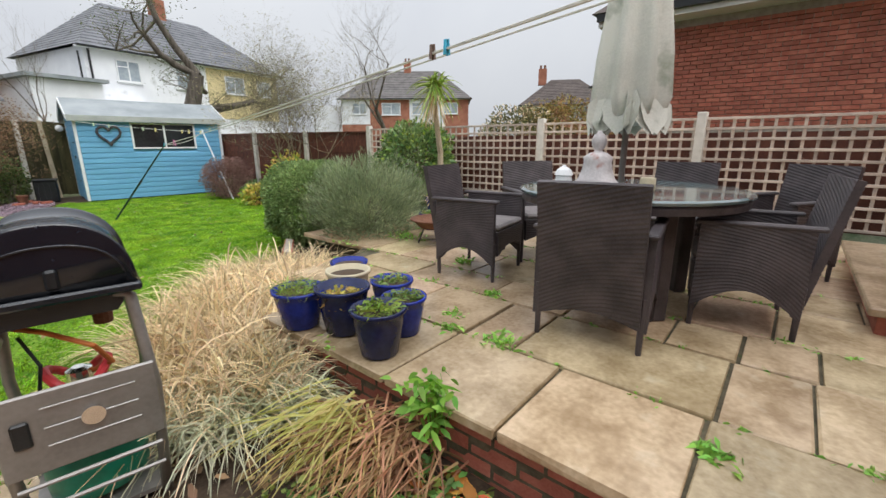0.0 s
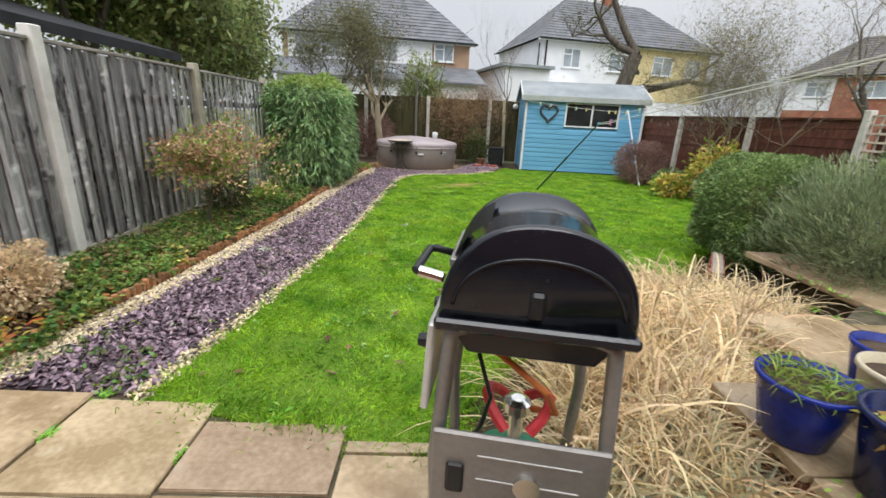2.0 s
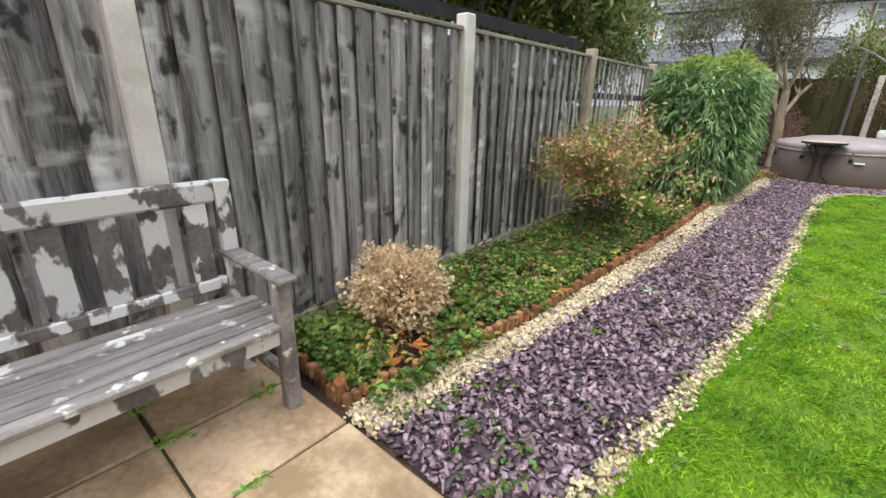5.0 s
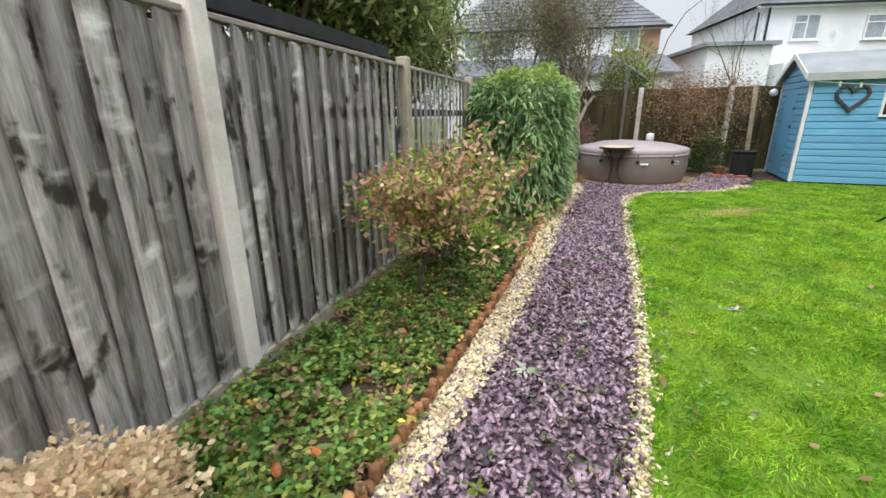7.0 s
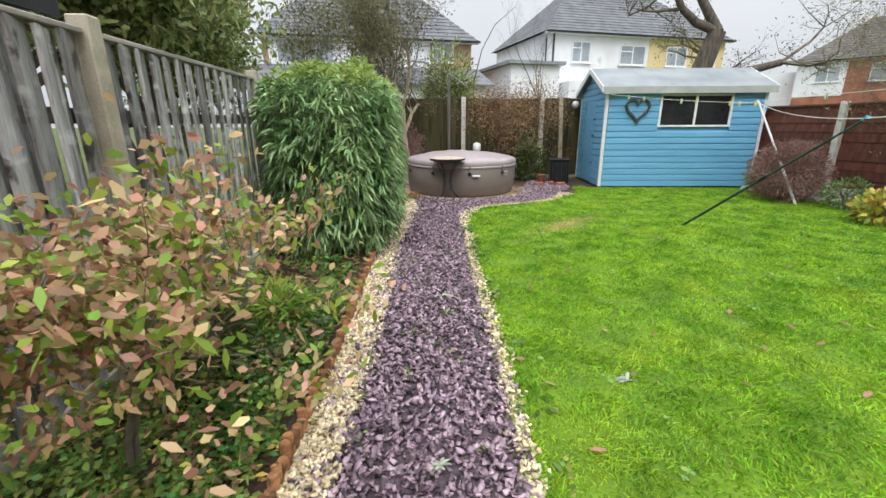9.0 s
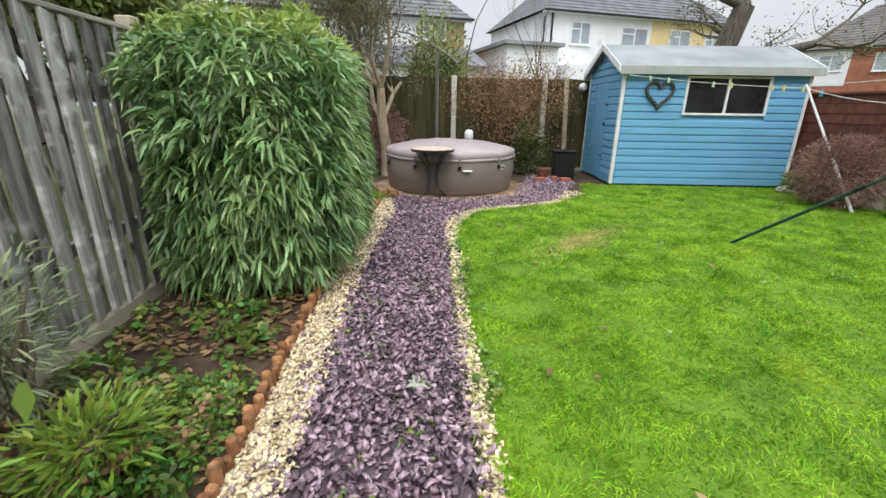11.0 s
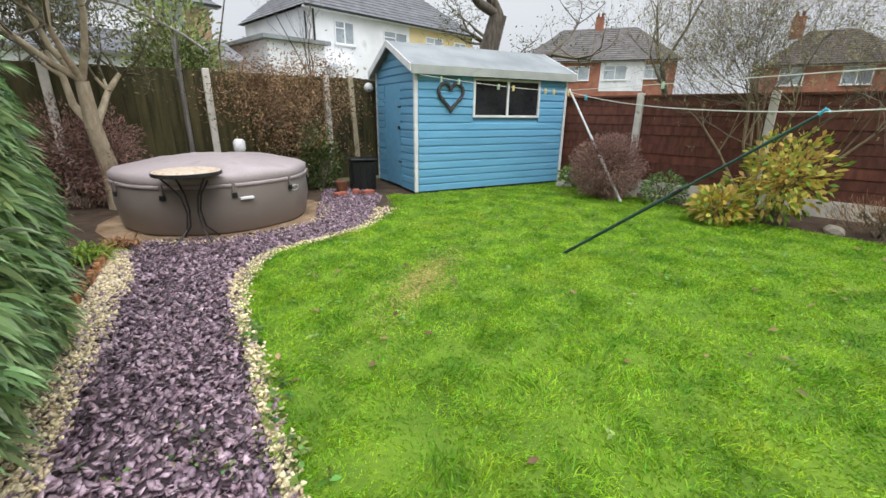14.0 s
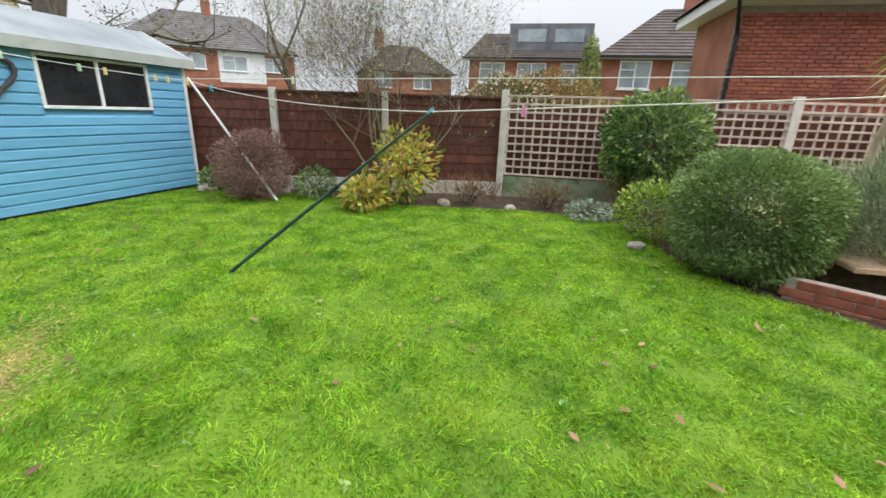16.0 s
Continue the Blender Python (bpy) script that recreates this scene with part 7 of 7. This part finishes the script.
lo_ = [bm.verts.new(v.co - Vector((0, 0, 0.12))) for v in vs]
bm.faces.new(vs)
bm.faces.new(lo_[::-1])
for i in range(4):
    bm.faces.new((lo_[i], lo_[(i + 1) % 4], vs[(i + 1) % 4], vs[i]))
part("lean_to_roof", bm, M["roof_tile"], ha, "grey slate lean-to roof")
part("lean_to_wall", boxed(0, 12.2, -3.0, 0, 0, 3.5, m), M["render_white"], ha)
part("roof_light", boxed(5.5, 7.0, -0.02, 0.02, -0.6, 0.6, m @ pose(0, -1.9, 4.0, -70, 0, 0)), M["pane"], ha)

hb, m = house("house_north", "white rendered semi-detached house with grey tiled roof", (10.25, 31.0, 0), 12, 14.2, 9, 7.0, 10.8, "render_white", "roof_tile", [(1.7, 5.25, 1.25, 1.15), (5.4, 5.2, 1.9, 1.1), (9.2, 5.2, 1.6, 1.15), (12.2, 5.2, 1.2, 1.1)], 3.6, 7.4)
part("annex", boxed(-3.3, 0.0, -1.5, 5, -0.1, 4.75, m), M["render_white"], hb)
part("annex_roof", boxed(-3.6, 0.25, -1.8, 5.2, 4.76, 4.95, m), M["felt"], hb, "pale flat roof")
part("bay", boxed(0.3, 3.0, -2.2, 0.0, 0, 3.8, m), M["render_white"], hb)
part("downpipe", tube(bmesh.new(), [m @ Vector((0.25, -0.08, 0)), m @ Vector((0.25, -0.08, 6.9))], 0.06, 6), M["black_bin"], hb)
part("downpipe", tube(bmesh.new(), [m @ Vector((-0.35, -0.2, 4.9)), m @ Vector((-0.35, -0.2, 6.6))], 0.05, 6), M["black_bin"], hb)
part("yellow_wall", boxed(7.65, 14.18, -0.025, -0.003, 3.2, 6.82, m), M["render_yellow"], hb, "pale yellow rendered half")
hp_, m = house("house_brick", "brick and white rendered pair of houses with a grey hipped roof", (37.9, 42.8, 0), -52, 16, 9, 6.7, 10.6, "far_brick", "grey_roof", [(1.5, 4.9, 1.6, 1.2), (5.2, 4.8, 2.2, 1.3), (9.0, 4.8, 2.2, 1.3), (13.0, 4.9, 1.6, 1.2)], 4.0, 8.0)
for x0, x1 in ((-0.02, 3.6), (8.6, 13.0)):
    part("white_wall", boxed(x0, x1, -0.028, -0.003, 3.6, 6.5, m), M["render_white"], hp_, "white rendered bay")
part("annex", boxed(-4.2, 0.0, 1.5, 6.0, 0, 6.0, m), M["render_white"], hp_, "pale rendered side extension")
house("house_brick", "red brick house with a dark tiled roof", (45.0, 21.0, 0), -62, 9, 8, 5.2, 8.2, "far_brick", "brown_roof", [(1.0, 3.7, 1.5, 1.2), (5.0, 3.7, 1.7, 1.2)], 3.0, 2.0)
hd_, m = house("house_dormer", "long brick house with a dark flat-roofed dormer", (34.0, 9.0, 0), -90, 8.6, 8, 5.1, 7.3, "far_brick", "brown_roof", [(0.8, 3.5, 1.6, 1.2), (3.4, 3.5, 1.8, 1.2), (6.3, 3.5, 1.6, 1.2)], 0.6)
dm = part("dormer", boxed(2.6, 8.2, 0.8, 5.0, 5.2, 7.35, m), M["roof_tile"], hd_, "dark flat-roofed dormer")
for wx in (3.2, 5.7):
    part("dormer_window", boxed(wx, wx + 1.9, 0.76, 0.798, 6.2, 7.0, m), M["pane"], dm)
house("house_brick", "red brick house beyond the trellis fence", (27.0, 1.0, 0), -90, 9, 8, 4.4, 7.4, "far_brick", "brown_roof", [(0.9, 2.9, 1.4, 1.2), (3.4, 2.9, 1.8, 1.2)], 3.5, 5.0)

# brick house close beyond the terrace fence
nb = thing("neighbour_house", "red brick neighbouring house with white eaves", "house", at=(13, -5, 0))
part("wall", boxed(12.62, 14.8, -14, 0.55, 0, 3.55), M["far_brick"], nb)
part("mortar_bed", boxed(12.6, 12.616, -14, 0.55, 0, 3.55), M["mortar"], nb)
bf = box_mesh("brick", 0.05, 0.215, 0.066, M["brick"], 0.004, 0.001, 8)
for c in range(24):
    for i in range(22):
        put("brick", bf, nb, pose(12.585, 0.43 - i * 0.225 - (0.11 if c % 2 else 0), 1.6 + c * 0.076))
part("soffit", boxed(12.1, 15.2, -14.4, 0.95, 3.55, 3.77), M["pvc"], nb, "white boxed eaves")
part("gutter", boxed(11.98, 12.098, -14.4, 0.95, 3.64, 3.76), M["black_bin"], nb)
bm = bmesh.new()
vs = [bm.verts.new(v) for v in ((11.95, -14.5, 3.78), (11.95, 1.05, 3.78), (13.7, -0.8, 5.2), (13.7, -12.5, 5.2), (15.4, 1.05, 3.78), (15.4, -14.5, 3.78))]
for f in ((0, 1, 2, 3), (1, 4, 2), (4, 5, 3, 2), (5, 0, 3)):
    bm.faces.new([vs[i] for i in f])
part("roof", bm, M["brown_roof"], nb)
part("downpipe", tube(bmesh.new(), [(12.5, 0.5, 0), (12.5, 0.5, 3.0), (12.1, 0.75, 3.62)], 0.04, 8), M["black_bin"], nb)

# ---------------------------------------------------------------- bed edging pieces
rr = random.Random(12)
edge = thing("bed_edging", "weathered orange-brown log-roll edging along the bed", "edging", at=(0.98, 2.4, 0))
logs = []
for k in range(4):
    bm = lathe(bmesh.new(), [(0.023, 0.0), (0.0235, 0.05), (0.0225, 0.072 + 0.012 * k), (0.019, 0.079 + 0.012 * k)], 8)
    bmesh.ops.recalc_face_normals(bm, faces=bm.faces)
    me = bpy.data.meshes.new("log")
    bm.to_mesh(me)
    bm.free()
    me.materials.append(M["edging"])
    logs.append(me)
walk_line = [(0.06, 0.14), (0.4, 0.14)] + BED_EDGE
left_over = 0.0
for (x0, y0), (x1, y1) in zip(walk_line, walk_line[1:]):
    d_ = math.hypot(x1 - x0, y1 - y0)
    at_d = left_over
    while at_d < d_:
        f = at_d / d_
        put("log", logs[rr.randint(0, 3)], edge, pose(x0 + (x1 - x0) * f - 0.014 + rr.uniform(-0.005, 0.005), y0 + (y1 - y0) * f, -0.01 + rr.uniform(-0.012, 0.006), rr.uniform(-4, 4), rr.uniform(-5, 5), rr.uniform(0, 360)))
        at_d += 0.0445
    left_over = at_d - d_
